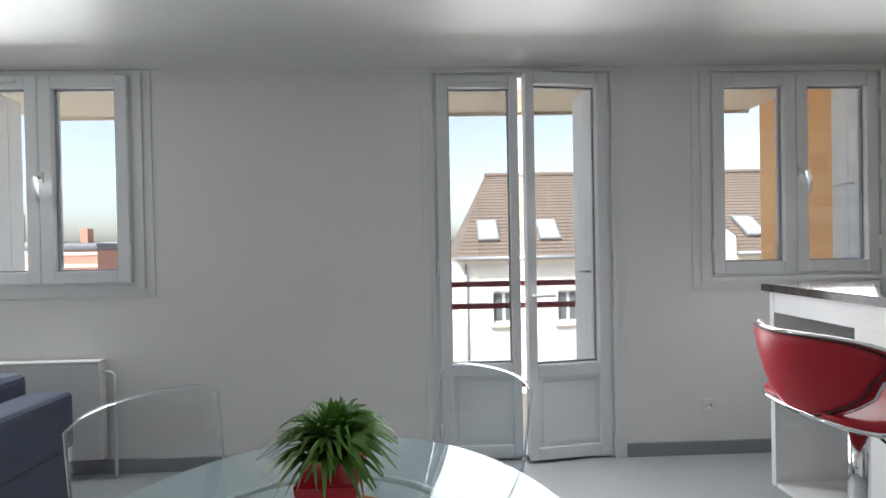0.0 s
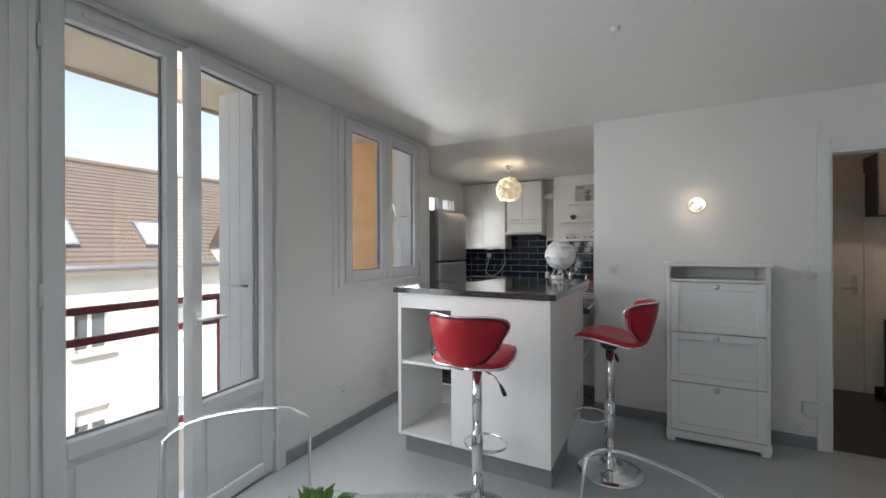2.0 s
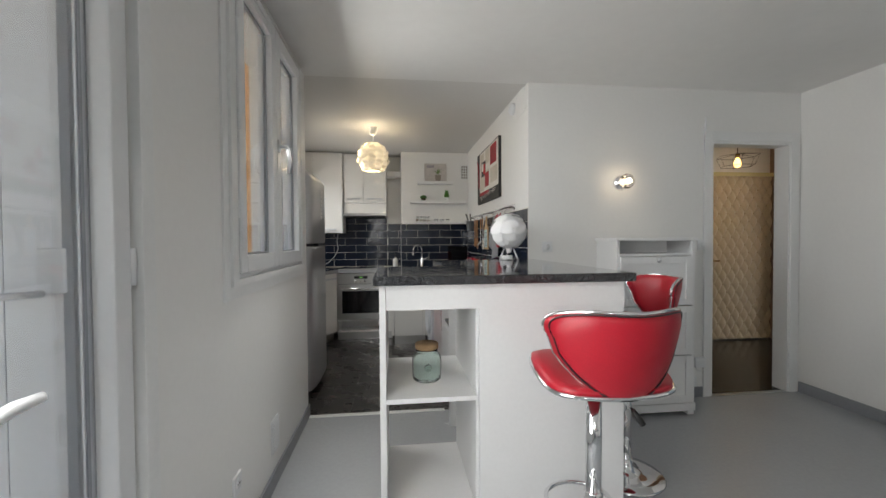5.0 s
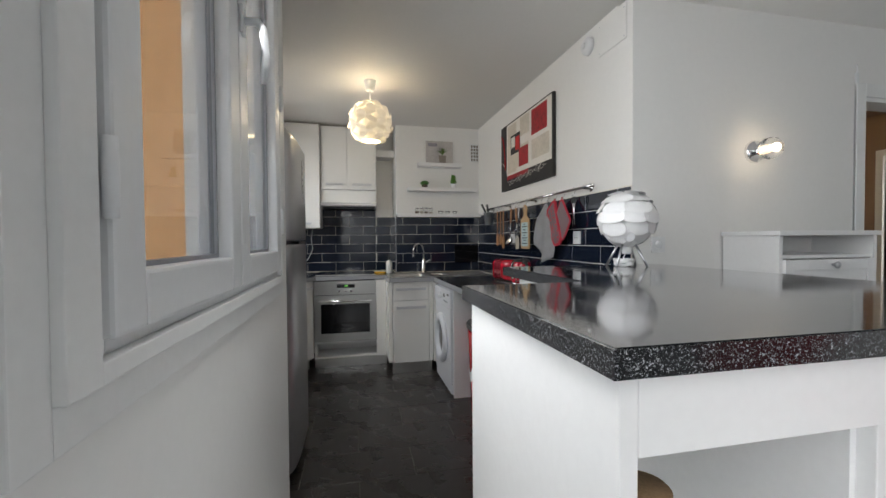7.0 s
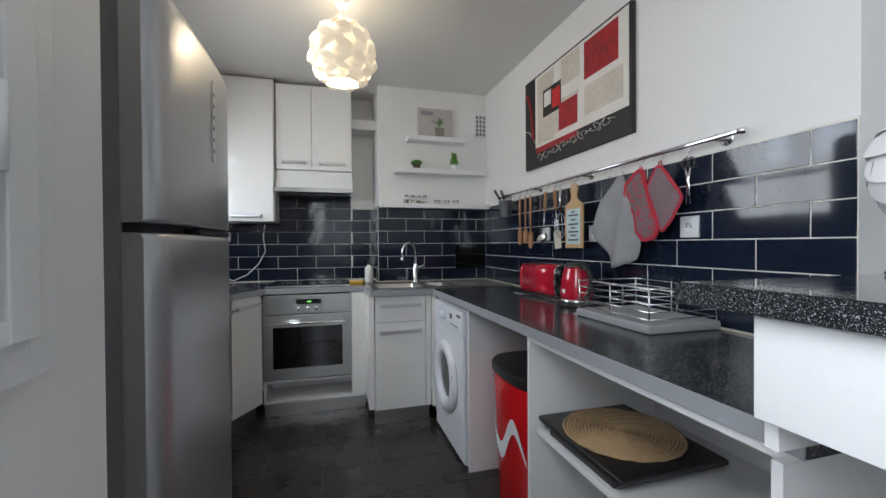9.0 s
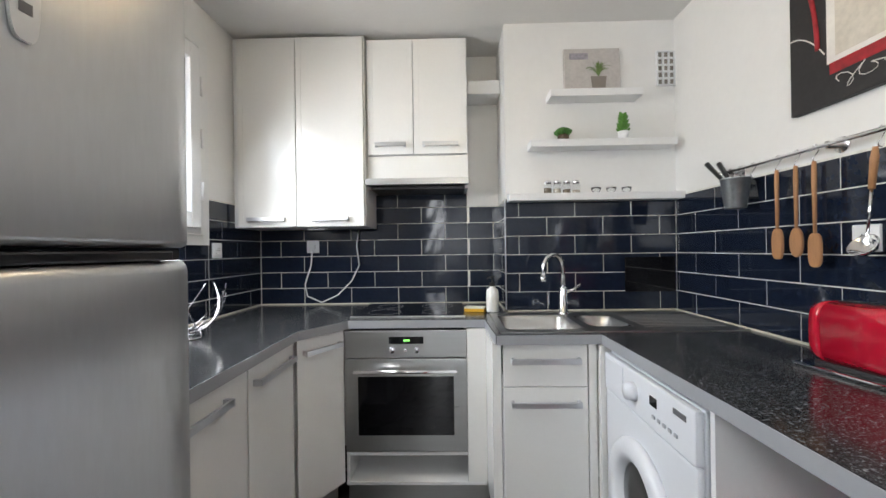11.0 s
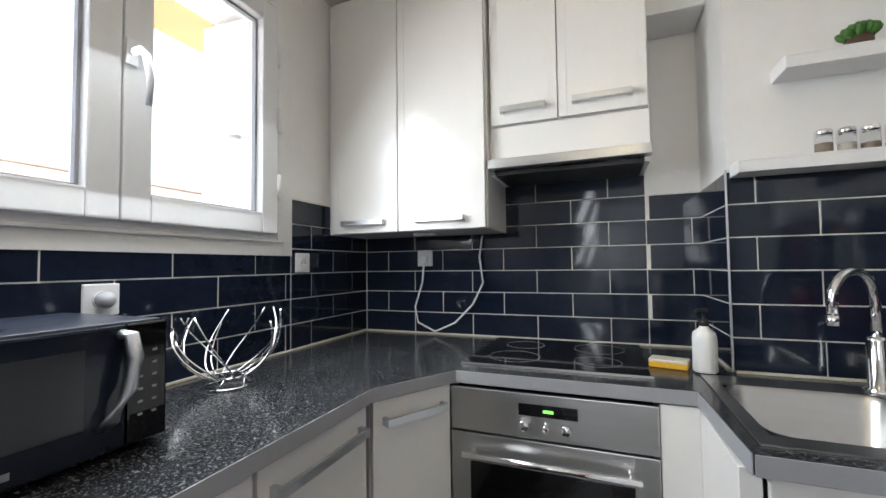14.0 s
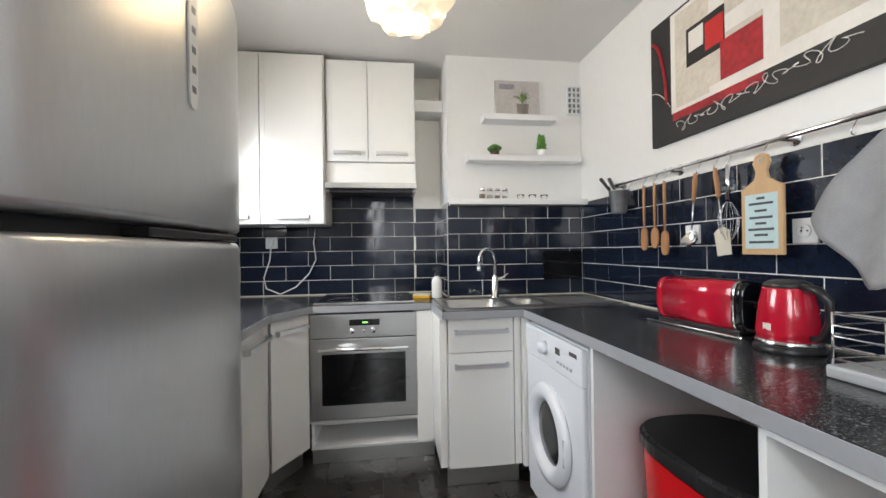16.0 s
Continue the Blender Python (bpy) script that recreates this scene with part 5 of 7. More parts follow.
# washing machine
WM = mat("white_appliance", (0.74, 0.76, 0.80), 0.3, vary=0.02, scale=3)
wm = thing("washing_machine", "white front-loading washing machine under the worktop", "washing machine", pose(1.025, 1.335, 0))
part("body", box(0.02, 0.58, 0, 0.595, 0.012, 0.845, 0.006), WM, wm)
fp = part("front", box(0, 0.02, 0.002, 0.593, 0.10, 0.70, 0.008), WM, wm)
part("control_panel", box(-0.004, 0.02, 0.002, 0.593, 0.703, 0.842, 0.008), WM, wm)
part("kick_panel", box(0.006, 0.02, 0.004, 0.591, 0.02, 0.097, 0.003), WM, wm)
ring = part("door", moved(lathe([(0.13, -0.004), (0.205, 0.0), (0.21, 0.012), (0.20, 0.028), (0.165, 0.036), (0.14, 0.022), (0.13, 0.0)], 48), Matrix.Translation((0, 0.305, 0.415)) @ Matrix.Rotation(radians(-90), 4, "Y")), WM, wm)
part("door_glass", moved(lathe([(0, 0.004), (0.06, 0.010), (0.12, 0.006), (0.14, 0.0), (0.12, -0.01), (0, -0.012)], 40), Matrix.Translation((0, 0.305, 0.415)) @ Matrix.Rotation(radians(-90), 4, "Y")), BLACKGLASS, ring, "dark glass porthole")
part("latch", box(-0.030, -0.006, 0.11, 0.13, 0.36, 0.47, 0.004), mat("grey_plastic", (0.4, 0.42, 0.45), 0.4), ring)
part("programme_knob", lathe([(0, -0.03), (0.026, -0.028), (0.030, 0), (0, 0)], 24, (-0.004, 0.34, 0.775), "x"), WM, wm)
part("display", box(-0.0065, -0.004, 0.19, 0.23, 0.775, 0.802), BLACKGLASS, wm)
part("drawer_front", box(-0.008, -0.003, 0.42, 0.58, 0.73, 0.83, 0.002), WM, wm)
for k in range(5):
    part("button", box(-0.008, -0.004, 0.08 + k * 0.03, 0.095 + k * 0.03, 0.74, 0.75, 0.001), mat("grey_plastic", (0.4, 0.42, 0.45), 0.4), wm)
part("badge", box(-0.006, -0.004, 0.04, 0.10, 0.80, 0.815), mat("dark_print", (0.1, 0.1, 0.11), 0.5), wm)
for sx, sy in ((0.06, 0.06), (0.06, 0.53), (0.52, 0.06), (0.52, 0.53)):
    part("foot", lathe([(0, 0), (0.02, 0), (0.02, 0.012), (0, 0.012)], 12, (sx, sy, 0)), BLACK, wm)

# supports of the right-hand worktop
sup = thing("worktop_support", "white upright panels that carry the worktop", "panel")
part("panel", box(1.045, 1.62, 1.300, 1.318, 0.0, 0.866, 0.001), WHITE, sup)
part("panel", box(1.055, 1.62, 0.650, 0.668, 0.0, 0.866, 0.001), WHITE, sup)
part("rail", box(1.05, 1.066, -0.26, 0.649, 0.845, 0.866), WHITE, sup)
part("shelf", box(1.08, 1.60, -0.24, 0.649, 0.498, 0.516, 0.001), WHITE, sup)
part("panel", box(1.00, 1.57, -0.262, -0.244, 0.0, 0.866, 0.001), WHITE, sup)

binn = thing("waste_bin", "red printed bin with a black lid under the worktop", "bin", pose(1.27, 0.95, 0))
bm = bmesh.new()
outl = [(0.185 * spow(math.cos(a), 0.75), 0.235 * spow(math.sin(a), 0.6)) for a in [2 * math.pi * i / 40 for i in range(40)]]
vs = []
for z, s in ((0.0, 0.86), (0.01, 0.89), (0.60, 1.0)):
    vs.append([bm.verts.new((x * s, y * s, z)) for x, y in outl])
for a, b2 in zip(vs, vs[1:]):
    for i in range(40):
        bm.faces.new((a[i], a[(i + 1) % 40], b2[(i + 1) % 40], b2[i])).smooth = True
bm.faces.new(vs[0][::-1])
part("body", bm, mat("bin_red", (0.60, 0.008, 0.012), 0.25, vary=0.05, scale=4, bump=0.0), binn)
part("lid", prism([(x * 1.05, y * 1.05) for x, y in outl], 0.60, 0.655, 0.012), BLACK, binn, "black plastic lid")
bm = bmesh.new()
prev = None
for i in range(25):
    s = i / 24
    y = -0.17 + 0.34 * s
    z = 0.30 + 0.10 * math.sin(s * 7) + 0.1 * s
    w = 0.012 + 0.028 * math.sin(math.pi * s)
    x = -0.185 * (1 - (abs(y) / 0.235) ** 4) ** 0.3 * (0.89 + 0.11 * z / 0.6) - 0.003
    pair = (bm.verts.new((x, y, z - w)), bm.verts.new((x - 0.002, y, z + w)))
    if prev:
        bm.faces.new((*prev, *pair[::-1]))
    prev = pair
part("print", bm, mat("print_white", (0.75, 0.75, 0.75), 0.4), binn, "white wavy band printed on the bin")

# Flat tray on two foot bars that carries the stored placemat.
sb = thing("shelf_tray", "flat black tray on the shelf under the worktop", "tray", pose(1.27, 0.415, 0.5165))
part("tray", box(-0.19, 0.19, -0.22, 0.22, 0.035, 0.055, 0.01, 3), BLACK, sb)
for sx in (-0.15, 0.15):
    part("foot", box(sx - 0.02, sx + 0.02, -0.17, 0.17, 0, 0.036, 0.004), BLACK, sb)
woven_mat("placemat", pose(1.275, 0.425, 0.572), 0.185, "round woven straw placemat stored under the worktop")

# ---- kitchen east wall and worktop things ----
RX = 1.60
rl = thing("utensil_rail", "steel utensil rail on the kitchen wall", "rail")
part("bar", tube([(RX, 0.27, 1.556), (RX, 2.13, 1.556)], 0.008, 12), CHROME, rl)
for y in (0.36, 1.10, 1.62, 2.06):
    part("bracket", lathe([(0, -0.05), (0.012, -0.05), (0.012, -0.008), (0.026, -0.006), (0.026, 0.0), (0, 0.0)], 20, (1.65, y, 1.556), "x"), CHROME, rl)
for y in (0.27, 2.13):
    part("end_cap", lathe([(0, -0.012), (0.011, -0.01), (0.011, 0.01), (0, 0.012)], 14, (RX, y, 1.556), "y"), CHROME, rl)


def s_hook(y):
    h = thing("s_hook", "small steel hook on the utensil rail", "hook", pose(RX, y, 1.556), "rail hooks")
    part("wire", tube([(-0.004, 0, 0.006), (0.003, 0, 0.012), (0.011, 0, 0.006), (0.012, 0, -0.006), (0.002, 0, -0.022), (-0.008, 0, -0.034), (-0.006, 0, -0.044), (0.002, 0, -0.047), (0.008, 0, -0.040)], 0.002, 6), CHROME, h)


for y in (0.47, 0.59, 0.69, 0.805, 0.90, 1.165, 1.31, 1.37, 1.46, 1.66, 1.73, 1.81, 1.93, 2.0):
    s_hook(y)
WOOD = mat("utensil_wood", (0.40, 0.20, 0.09), 0.6, vary=0.2, scale=12, grain=60, stretch=(8, 8, 1), bump=0.1)


def paddle(y, kind, label, material, length=0.30):
    """Hanging utensil: a tapering handle and a head, in the plane of the wall."""
    t = thing(kind, label, "utensil", pose(RX - 0.004, y, 1.513), "hanging utensils")
    part("handle", tube([(0, 0, 0.0), (0, 0, -0.05), (0, 0, -length * 0.72)], [0.006, 0.0075, 0.005], 8), material, t)
    o = []
    w, h = (0.026, 0.05) if kind == "wooden_spoon" else (0.024, 0.055)
    for i in range(24):
        a = 2 * math.pi * i / 24
        o.append((w * spow(math.cos(a), 0.9 if kind == "wooden_spoon" else 0.6), h * spow(math.sin(a), 0.9 if kind == "wooden_spoon" else 0.7)))
    part("head", moved(prism(o, -0.005, 0.005, 0.002), Matrix.Translation((0, 0, -length * 0.72 - h * 0.85)) @ Matrix(((0, 0, 1, 0), (1, 0, 0, 0), (0, 1, 0, 0), (0, 0, 0, 1)))), material, t)
    return t


paddle(1.81, "wooden_spatula", "brown wooden spatula hanging from the rail", WOOD, 0.30)
paddle(1.73, "wooden_spoon", "brown wooden spoon hanging from the rail", WOOD, 0.30)
paddle(1.66, "wooden_fork", "brown wooden slotted spoon hanging from the rail", WOOD, 0.33)
for y, kind, lab in ((1.47, "ladle", "steel ladle with a wooden handle"), (1.37, "slotted_turner", "steel turner with a dark wooden handle")):
    t = thing(kind, lab, "utensil", pose(RX - 0.004, y, 1.513, 6 if kind == "ladle" else -8), "hanging utensils")
    part("grip", tube([(0, 0, 0), (0, 0, -0.03), (0, 0, -0.115)], [0.006, 0.010, 0.008], 10), WOOD, t, "wooden grip")
    part("shaft", tube([(0, 0, -0.11), (0, 0, -0.25)], 0.004, 8), CHROME, t)
    if kind == "ladle":
        part("head", moved(lathe([(0, -0.03), (0.025, -0.022), (0.038, 0.0), (0.035, 0.0), (0.023, -0.018), (0, -0.026)], 24), Matrix.Translation((-0.012, 0, -0.27)) @ Matrix.Rotation(radians(-50), 4, "Y")), CHROME, t)
    else:
        part("head", moved(prism([(-0.032, -0.05), (0.032, -0.05), (0.036, 0.04), (0.012, 0.055), (-0.012, 0.055), (-0.036, 0.04)], -0.0012, 0.0012), Matrix.Translation((-0.006, 0, -0.29)) @ Matrix(((0, 0, 1, 0), (1, 0, 0, 0), (0, 1, 0, 0), (0, 0, 0, 1)))), mat("cream_plastic", (0.62, 0.58, 0.48), 0.4), t)
wh = thing("whisk", "steel balloon whisk hanging from the rail", "utensil", pose(RX - 0.004, 1.31, 1.513), "hanging utensils")
part("handle", tube([(0, 0, 0), (0, 0, -0.13)], 0.008, 10), CHROME, wh)
for k in range(5):
    a = math.pi * k / 5
    part("wire", tube([(0.034 * math.sin(math.pi * s) ** 0.8 * math.cos(a) * sg, 0.034 * math.sin(math.pi * s) ** 0.8 * math.sin(a) * sg, -0.13 - 0.16 * zz) for s, sg, zz in [(i / 10, 1, (i / 10)) for i in range(11)]], 0.0011, 5), CHROME, wh)
    part("wire", tube([(-0.034 * math.sin(math.pi * i / 10) ** 0.8 * math.cos(a), -0.034 * math.sin(math.pi * i / 10) ** 0.8 * math.sin(a), -0.13 - 0.016 * i) for i in range(11)], 0.0011, 5), CHROME, wh)

bk = thing("utensil_bucket", "small galvanised bucket on the rail", "bucket", pose(RX - 0.03, 1.985, 1.395))
part("pail", lathe([(0, 0), (0.036, 0), (0.038, 0.004), (0.052, 0.115), (0.055, 0.118), (0.052, 0.121), (0.049, 0.115), (0.035, 0.006), (0, 0.006)], 28), mat("galvanised", (0.42, 0.45, 0.47), 0.35, 0.9, vary=0.15, scale=30), bk)
part("bail", tube([(0, -0.052, 0.115), (0.02, -0.03, 0.145), (0.028, 0, 0.158), (0.02, 0.03, 0.145), (0, 0.052, 0.115)], 0.002, 6), CHROME, bk)
tgs = thing("tongs", "black kitchen tongs standing in the bucket", "tongs", pose(RX - 0.03, 1.985, 1.402))
for dx in (-0.012, 0.014):
    part("arm", tube([(0, -0.02, 0.005), (dx, 0.05, 0.11), (dx * 2, 0.14, 0.20)], [0.005, 0.008, 0.011], 8), BLACK, tgs)

cb = thing("cutting_board", "small wooden board with a printed pale blue panel", "cutting board", pose(RX - 0.006, 1.163, 1.18))
BOARD = mat("pale_board", (0.55, 0.36, 0.19), 0.6, vary=0.12, scale=6, grain=40, stretch=(3, 10, 1), bump=0.1)
o = [(-0.077, 0.0), (0.077, 0.0), (0.077, 0.225), (0.05, 0.24), (0.026, 0.255), (0.02, 0.28), (0.032, 0.31), (0.022, 0.335), (0, 0.342), (-0.022, 0.335), (-0.032, 0.31), (-0.02, 0.28), (-0.026, 0.255), (-0.05, 0.24), (-0.077, 0.225)]
TO_WALL = Matrix(((0, 0, -1, 0), (-1, 0, 0, 0), (0, 1, 0, 0), (0, 0, 0, 1)))
part("board", moved(prism(o, 0, 0.012, 0.002), TO_WALL), BOARD, cb)
part("printed_panel", moved(prism([(-0.06, 0.02), (0.06, 0.02), (0.06, 0.205), (-0.06, 0.205)], 0.012, 0.0135), TO_WALL), mat("pale_blue_print", (0.48, 0.62, 0.64), 0.6, vary=0.08, scale=20), cb)
INK = mat("dark_ink", (0.06, 0.07, 0.08), 0.7)
for k, (w, z) in enumerate(((0.03, 0.19), (0.09, 0.172), (0.045, 0.148), (0.085, 0.125), (0.04, 0.105), (0.095, 0.085), (0.05, 0.066), (0.09, 0.042))):
    part("print_line", moved(prism([(-w / 2, z - 0.004), (w / 2, z - 0.004), (w / 2, z + 0.004), (-w / 2, z + 0.004)], 0.0135, 0.0142), TO_WALL), INK, cb)
part("eyelet", moved(lathe([(0.005, 0), (0.009, 0), (0.009, 0.002), (0.005, 0.002)], 16, (0, 0.318, 0.012)), TO_WALL), ALU, cb)


def hung_cloth(name, label, cat, corners, centre, thick, material, fold=0.0, binding=None):
    """A cloth that hangs in front of the wall; corners (y, z) go round its outline, seen from the room."""
    t = thing(name, label, cat, pose(1.583, centre[0], centre[1]))
    out = []
    for (y0, z0), (y1, z1) in zip(corners, corners[1:] + corners[:1]):
        for i in range(6):
            k = i / 6
            out.append((y0 + (y1 - y0) * k - centre[0], z0 + (z1 - z0) * k - centre[1]))
    n = len(out)
    out = [tuple((out[i - 1][k] + 2 * out[i][k] + out[(i + 1) % n][k]) / 4 for k in (0, 1)) for i in range(n)]

    def place(u, v):
        return Vector((fold * math.sin(38 * u + 9 * v) * min(1, max(0, 0.25 - v) * 3.2), u, v)), Vector((-1, 0, 0))

    part("fabric", shell(out, place, thick, 9), material, t)
    if binding:
        part("binding", tube([place(u, v)[0] for u, v in out], thick * 0.42, 6, True), binding, t, "red cloth binding")
        top = max(out, key=lambda q: q[1])
        part("loop", tube([(0, top[0] - 0.008, top[1] - 0.01), (0, top[0] - 0.006, top[1] + 0.02), (0, top[0] + 0.006, top[1] + 0.02), (0, top[0] + 0.008, top[1] - 0.01)], 0.003, 6), binding, t)
    return t


hung_cloth("tea_towel", "grey linen tea towel hanging crumpled from the rail", "towel",
           [(0.79, 1.50), (0.825, 1.50), (0.94, 1.39), (1.015, 1.285), (0.94, 1.20), (0.85, 1.085), (0.72, 1.135), (0.69, 1.17), (0.715, 1.36)], (0.825, 1.29), 0.010,
           mat("grey_linen", (0.30, 0.30, 0.31), 0.95, vary=0.18, scale=20, grain=300, bump=0.4), 0.016)
BIND = mat("red_binding", (0.45, 0.03, 0.05), 0.9, vary=0.1, scale=30, grain=300, bump=0.3)
MITT = speckle("printed_cotton", (0.17, 0.14, 0.15), (0.42, 0.05, 0.07), 55, 0.95, 0.52)
hung_cloth("oven_mitt", "grey and red printed oven mitt hanging from the rail", "oven mitt",
           [(0.678, 1.50), (0.70, 1.50), (0.765, 1.455), (0.77, 1.41), (0.715, 1.32), (0.70, 1.25), (0.66, 1.215), (0.615, 1.225), (0.595, 1.27), (0.63, 1.36)], (0.68, 1.36), 0.026, MITT, 0.004, BIND)
hung_cloth("pot_holder", "quilted grey pot holder with a red edge on the rail", "pot holder",
           [(0.578, 1.50), (0.60, 1.50), (0.648, 1.425), (0.605, 1.325), (0.571, 1.245), (0.53, 1.285), (0.476, 1.373)], (0.568, 1.37), 0.016,
           mat("quilted_cotton", (0.21, 0.15, 0.16), 0.95, vary=0.25, scale=70, grain=220, bump=0.6, bump_scale=60), 0.003, BIND)
sci = thing("scissors", "steel kitchen scissors hanging from the rail", "scissors", pose(RX, 0.47, 1.513))
for k in (-1, 1):
    part("loop", tube([(0, k * 0.014 + 0.012 * math.cos(a), -0.022 + 0.02 * math.sin(a)) for a in [2 * math.pi * i / 16 for i in range(16)]], 0.003, 6, True), BLACK, sci)
    part("blade", tube([(0, k * 0.010, -0.04), (0, 0, -0.085), (0, -k * 0.010, -0.17)], [0.004, 0.006, 0.0015], 6), CHROME, sci)


def side_socket(m, label):
    return wall_plate("wall_socket", m, label, "socket", "socket")


side_socket(pose(1.644, 1.54, 1.263, 0, 0, -90), "white wall socket on the black tiles")
side_socket(pose(1.644, 1.065, 1.255, 0, 0, -90), "white wall socket beside the cutting board")
side_socket(pose(1.644, 0.50, 1.262, 0, 0, -90), "white wall socket below the pot holder")
side_socket(pose(-0.80, 2.425, 1.258, 0, 0, 90), "white wall socket by the kitchen window")
ws = side_socket(pose(-0.80, 1.70, 1.165, 0, 0, 90), "white wall socket with a grey plug above the microwave")
part("plug", moved(lathe([(0, 0), (0.018, 0), (0.02, 0.02), (0.012, 0.034), (0, 0.036)], 18), Matrix.Translation((0, -0.012, 0)) @ Matrix.Rotation(radians(90), 4, "X")), mat("grey_plastic", (0.4, 0.42, 0.45), 0.4), ws)
wb = side_socket(pose(-0.459, 2.924, 1.277), "white wall socket with a lamp cable plugged in")
part("plug", box(-0.018, 0.018, -0.03, -0.012, -0.022, 0.012, 0.004), PVC, wb)
part("cable", tube([(0, -0.02, -0.02), (-0.01, -0.02, -0.12), (-0.05, -0.02, -0.24), (-0.035, -0.02, -0.315), (0.06, -0.03, -0.355), (0.16, -0.02, -0.31), (0.25, -0.02, -0.22), (0.30, -0.02, -0.12), (0.285, -0.02, 0.0), (0.30, -0.02, 0.10)], 0.0045, 8), PVC, wb)

art = thing("wall_art", "abstract canvas in black, cream and red", "painting", pose(1.649, 1.78, 1.69))
CREAM = mat("art_cream", (0.60, 0.55, 0.47), 0.8, vary=0.2, scale=6, grain=50)
ABLK = mat("art_black", (0.02, 0.018, 0.018), 0.6, vary=0.4, scale=12)
ARED = mat("art_red", (0.33, 0.012, 0.018), 0.6, vary=0.6, scale=14, grain=40)
AWHT = mat("art_white", (0.74, 0.71, 0.66), 0.8, vary=0.08, scale=8)
part("stretcher", box(-0.024, 0, -0.995, 0.0, 0.0, 0.578, 0.002), ABLK, art)


def paint(u0, u1, v0, v1, material, lift=1):
    """A painted field, u from the far end, v from the top, in fractions of the canvas."""
    return part("painted_field", box(-0.024 - 0.0012 * lift, -0.024 - 0.0012 * (lift - 1), -0.995 * u1, -0.995 * u0, 0.578 * (1 - v1), 0.578 * (1 - v0)), material, art)


paint(0.14, 0.985, 0.02, 0.79, AWHT)
for q in ((0.17, 0.36, 0.05, 0.76), (0.36, 0.60, 0.42, 0.72), (0.44, 0.62, 0.04, 0.30), (0.66, 0.95, 0.44, 0.70)):
    paint(*q, CREAM, 2)
paint(0.24, 0.44, 0.22, 0.50, ABLK, 3)
paint(0.255, 0.335, 0.25, 0.40, AWHT, 4)
paint(0.345, 0.435, 0.27, 0.46, mat("art_scarlet", (0.55, 0.02, 0.02), 0.6, vary=0.2), 4)
paint(0.42, 0.60, 0.46, 0.72, ARED, 4)
paint(0.66, 0.92, 0.05, 0.38, ARED, 3)
paint(0.14, 0.99, 0.79, 0.995, ABLK)
paint(0.15, 0.60, 0.79, 0.85, ARED, 2)
bm = bmesh.new()
tube([(-0.0262, -0.005 - 0.105 * math.sin(a), 0.50 - 0.36 * (1 - math.cos(a))) for a in [0.1 + 1.35 * i / 16 for i in range(17)]], 0.008, 5, False, bm)
part("red_arc", bm, ARED, art)
part("white_arc", tube([(-0.0255, -0.002 - 0.13 * s, 0.26 - 0.10 * s * s) for s in [i / 10 for i in range(11)]], 0.0022, 5), AWHT, art)
pts = []
for i in range(140):
    s = i / 139
    pts.append((-0.0265, -0.18 - 0.70 * s + 0.018 * math.sin(i * 0.9), 0.055 + 0.045 * s + 0.028 * math.sin(i * 0.62) * (0.6 + 0.4 * math.sin(i * 0.17))))
part("scribble", tube(pts, 0.0016, 4), AWHT, art, "white brushed scribble")

al = thing("smoke_alarm", "round white smoke alarm high on the wall", "alarm", pose(1.65, 0.385, 2.385))
part("body", lathe([(0, -0.036), (0.035, -0.034), (0.048, -0.022), (0.052, 0), (0, 0)], 32, (0, 0, 0), "x"), PVC, al)
part("sensor", lathe([(0, -0.042), (0.014, -0.042), (0.016, -0.034), (0, -0.034)], 20, (0, 0, 0), "x"), PVC, al)
ap = thing("access_panel", "white square access panel near the ceiling", "panel", pose(1.65, 0.165, 2.36))
part("cover", box(-0.006, 0, -0.12, 0.12, -0.085, 0.09, 0.002), WALL, ap)
for sy in (-0.105, 0.105):
    for sz in (-0.07, 0.075):
        part("screw", lathe([(0, -0.0085), (0.004, -0.008), (0.004, -0.006), (0, -0.006)], 10, (0, sy, sz), "x"), ALU, ap)

# toaster, kettle, rack
ts = thing("toaster", "long red and chrome toaster on a metal crumb base", "toaster", pose(1.517, 1.325, WT + 0.001, 0, 0, 7))
part("base", box(-0.088, 0.080, -0.20, 0.21, 0.0, 0.010, 0.004), CHROME, ts)
part("foot_block", box(-0.06, 0.06, -0.17, 0.17, 0.010, 0.022, 0.003), BLACK, ts)
bm = bmesh.new()
sec = [(0.064 * spow(math.cos(a), 0.55), 0.10 + 0.085 * spow(math.sin(a), 0.55)) for a in [2 * math.pi * i / 36 for i in range(36)]]
rings = []
for y, s in ((-0.15, 1.0), (0.15, 1.0)):
    rings.append([bm.verts.new((x * s, y, z)) for x, z in sec])
for i in range(36):
    bm.faces.new((rings[0][i], rings[0][(i + 1) % 36], rings[1][(i + 1) % 36], rings[1][i])).smooth = True
bm.faces.new(rings[0][::-1])
bm.faces.new(rings[1])
part("body", bm, REDGLOSS, ts, "glossy red body")
for y0, y1 in ((-0.185, -0.151), (0.151, 0.185)):
    bm = bmesh.new()
    rr = [[bm.verts.new((x * s, y, 0.10 + (z - 0.10) * s)) for x, z in sec] for y, s in ((y0, 0.93 if y0 < 0 else 1.0), ((y0 + y1) / 2, 0.985), (y1, 1.0 if y0 < 0 else 0.93))]
    for a, b2 in zip(rr, rr[1:]):
        for i in range(36):
            bm.faces.new((a[i], a[(i + 1) % 36], b2[(i + 1) % 36], b2[i])).smooth = True
    bm.faces.new(rr[0][::-1])
    bm.faces.new(rr[-1])
    part("end_cap", bm, BLACKGLASS if y0 < 0 else REDGLOSS, ts, "glossy black end cap" if y0 < 0 else "rounded red end")
bm = bmesh.new()
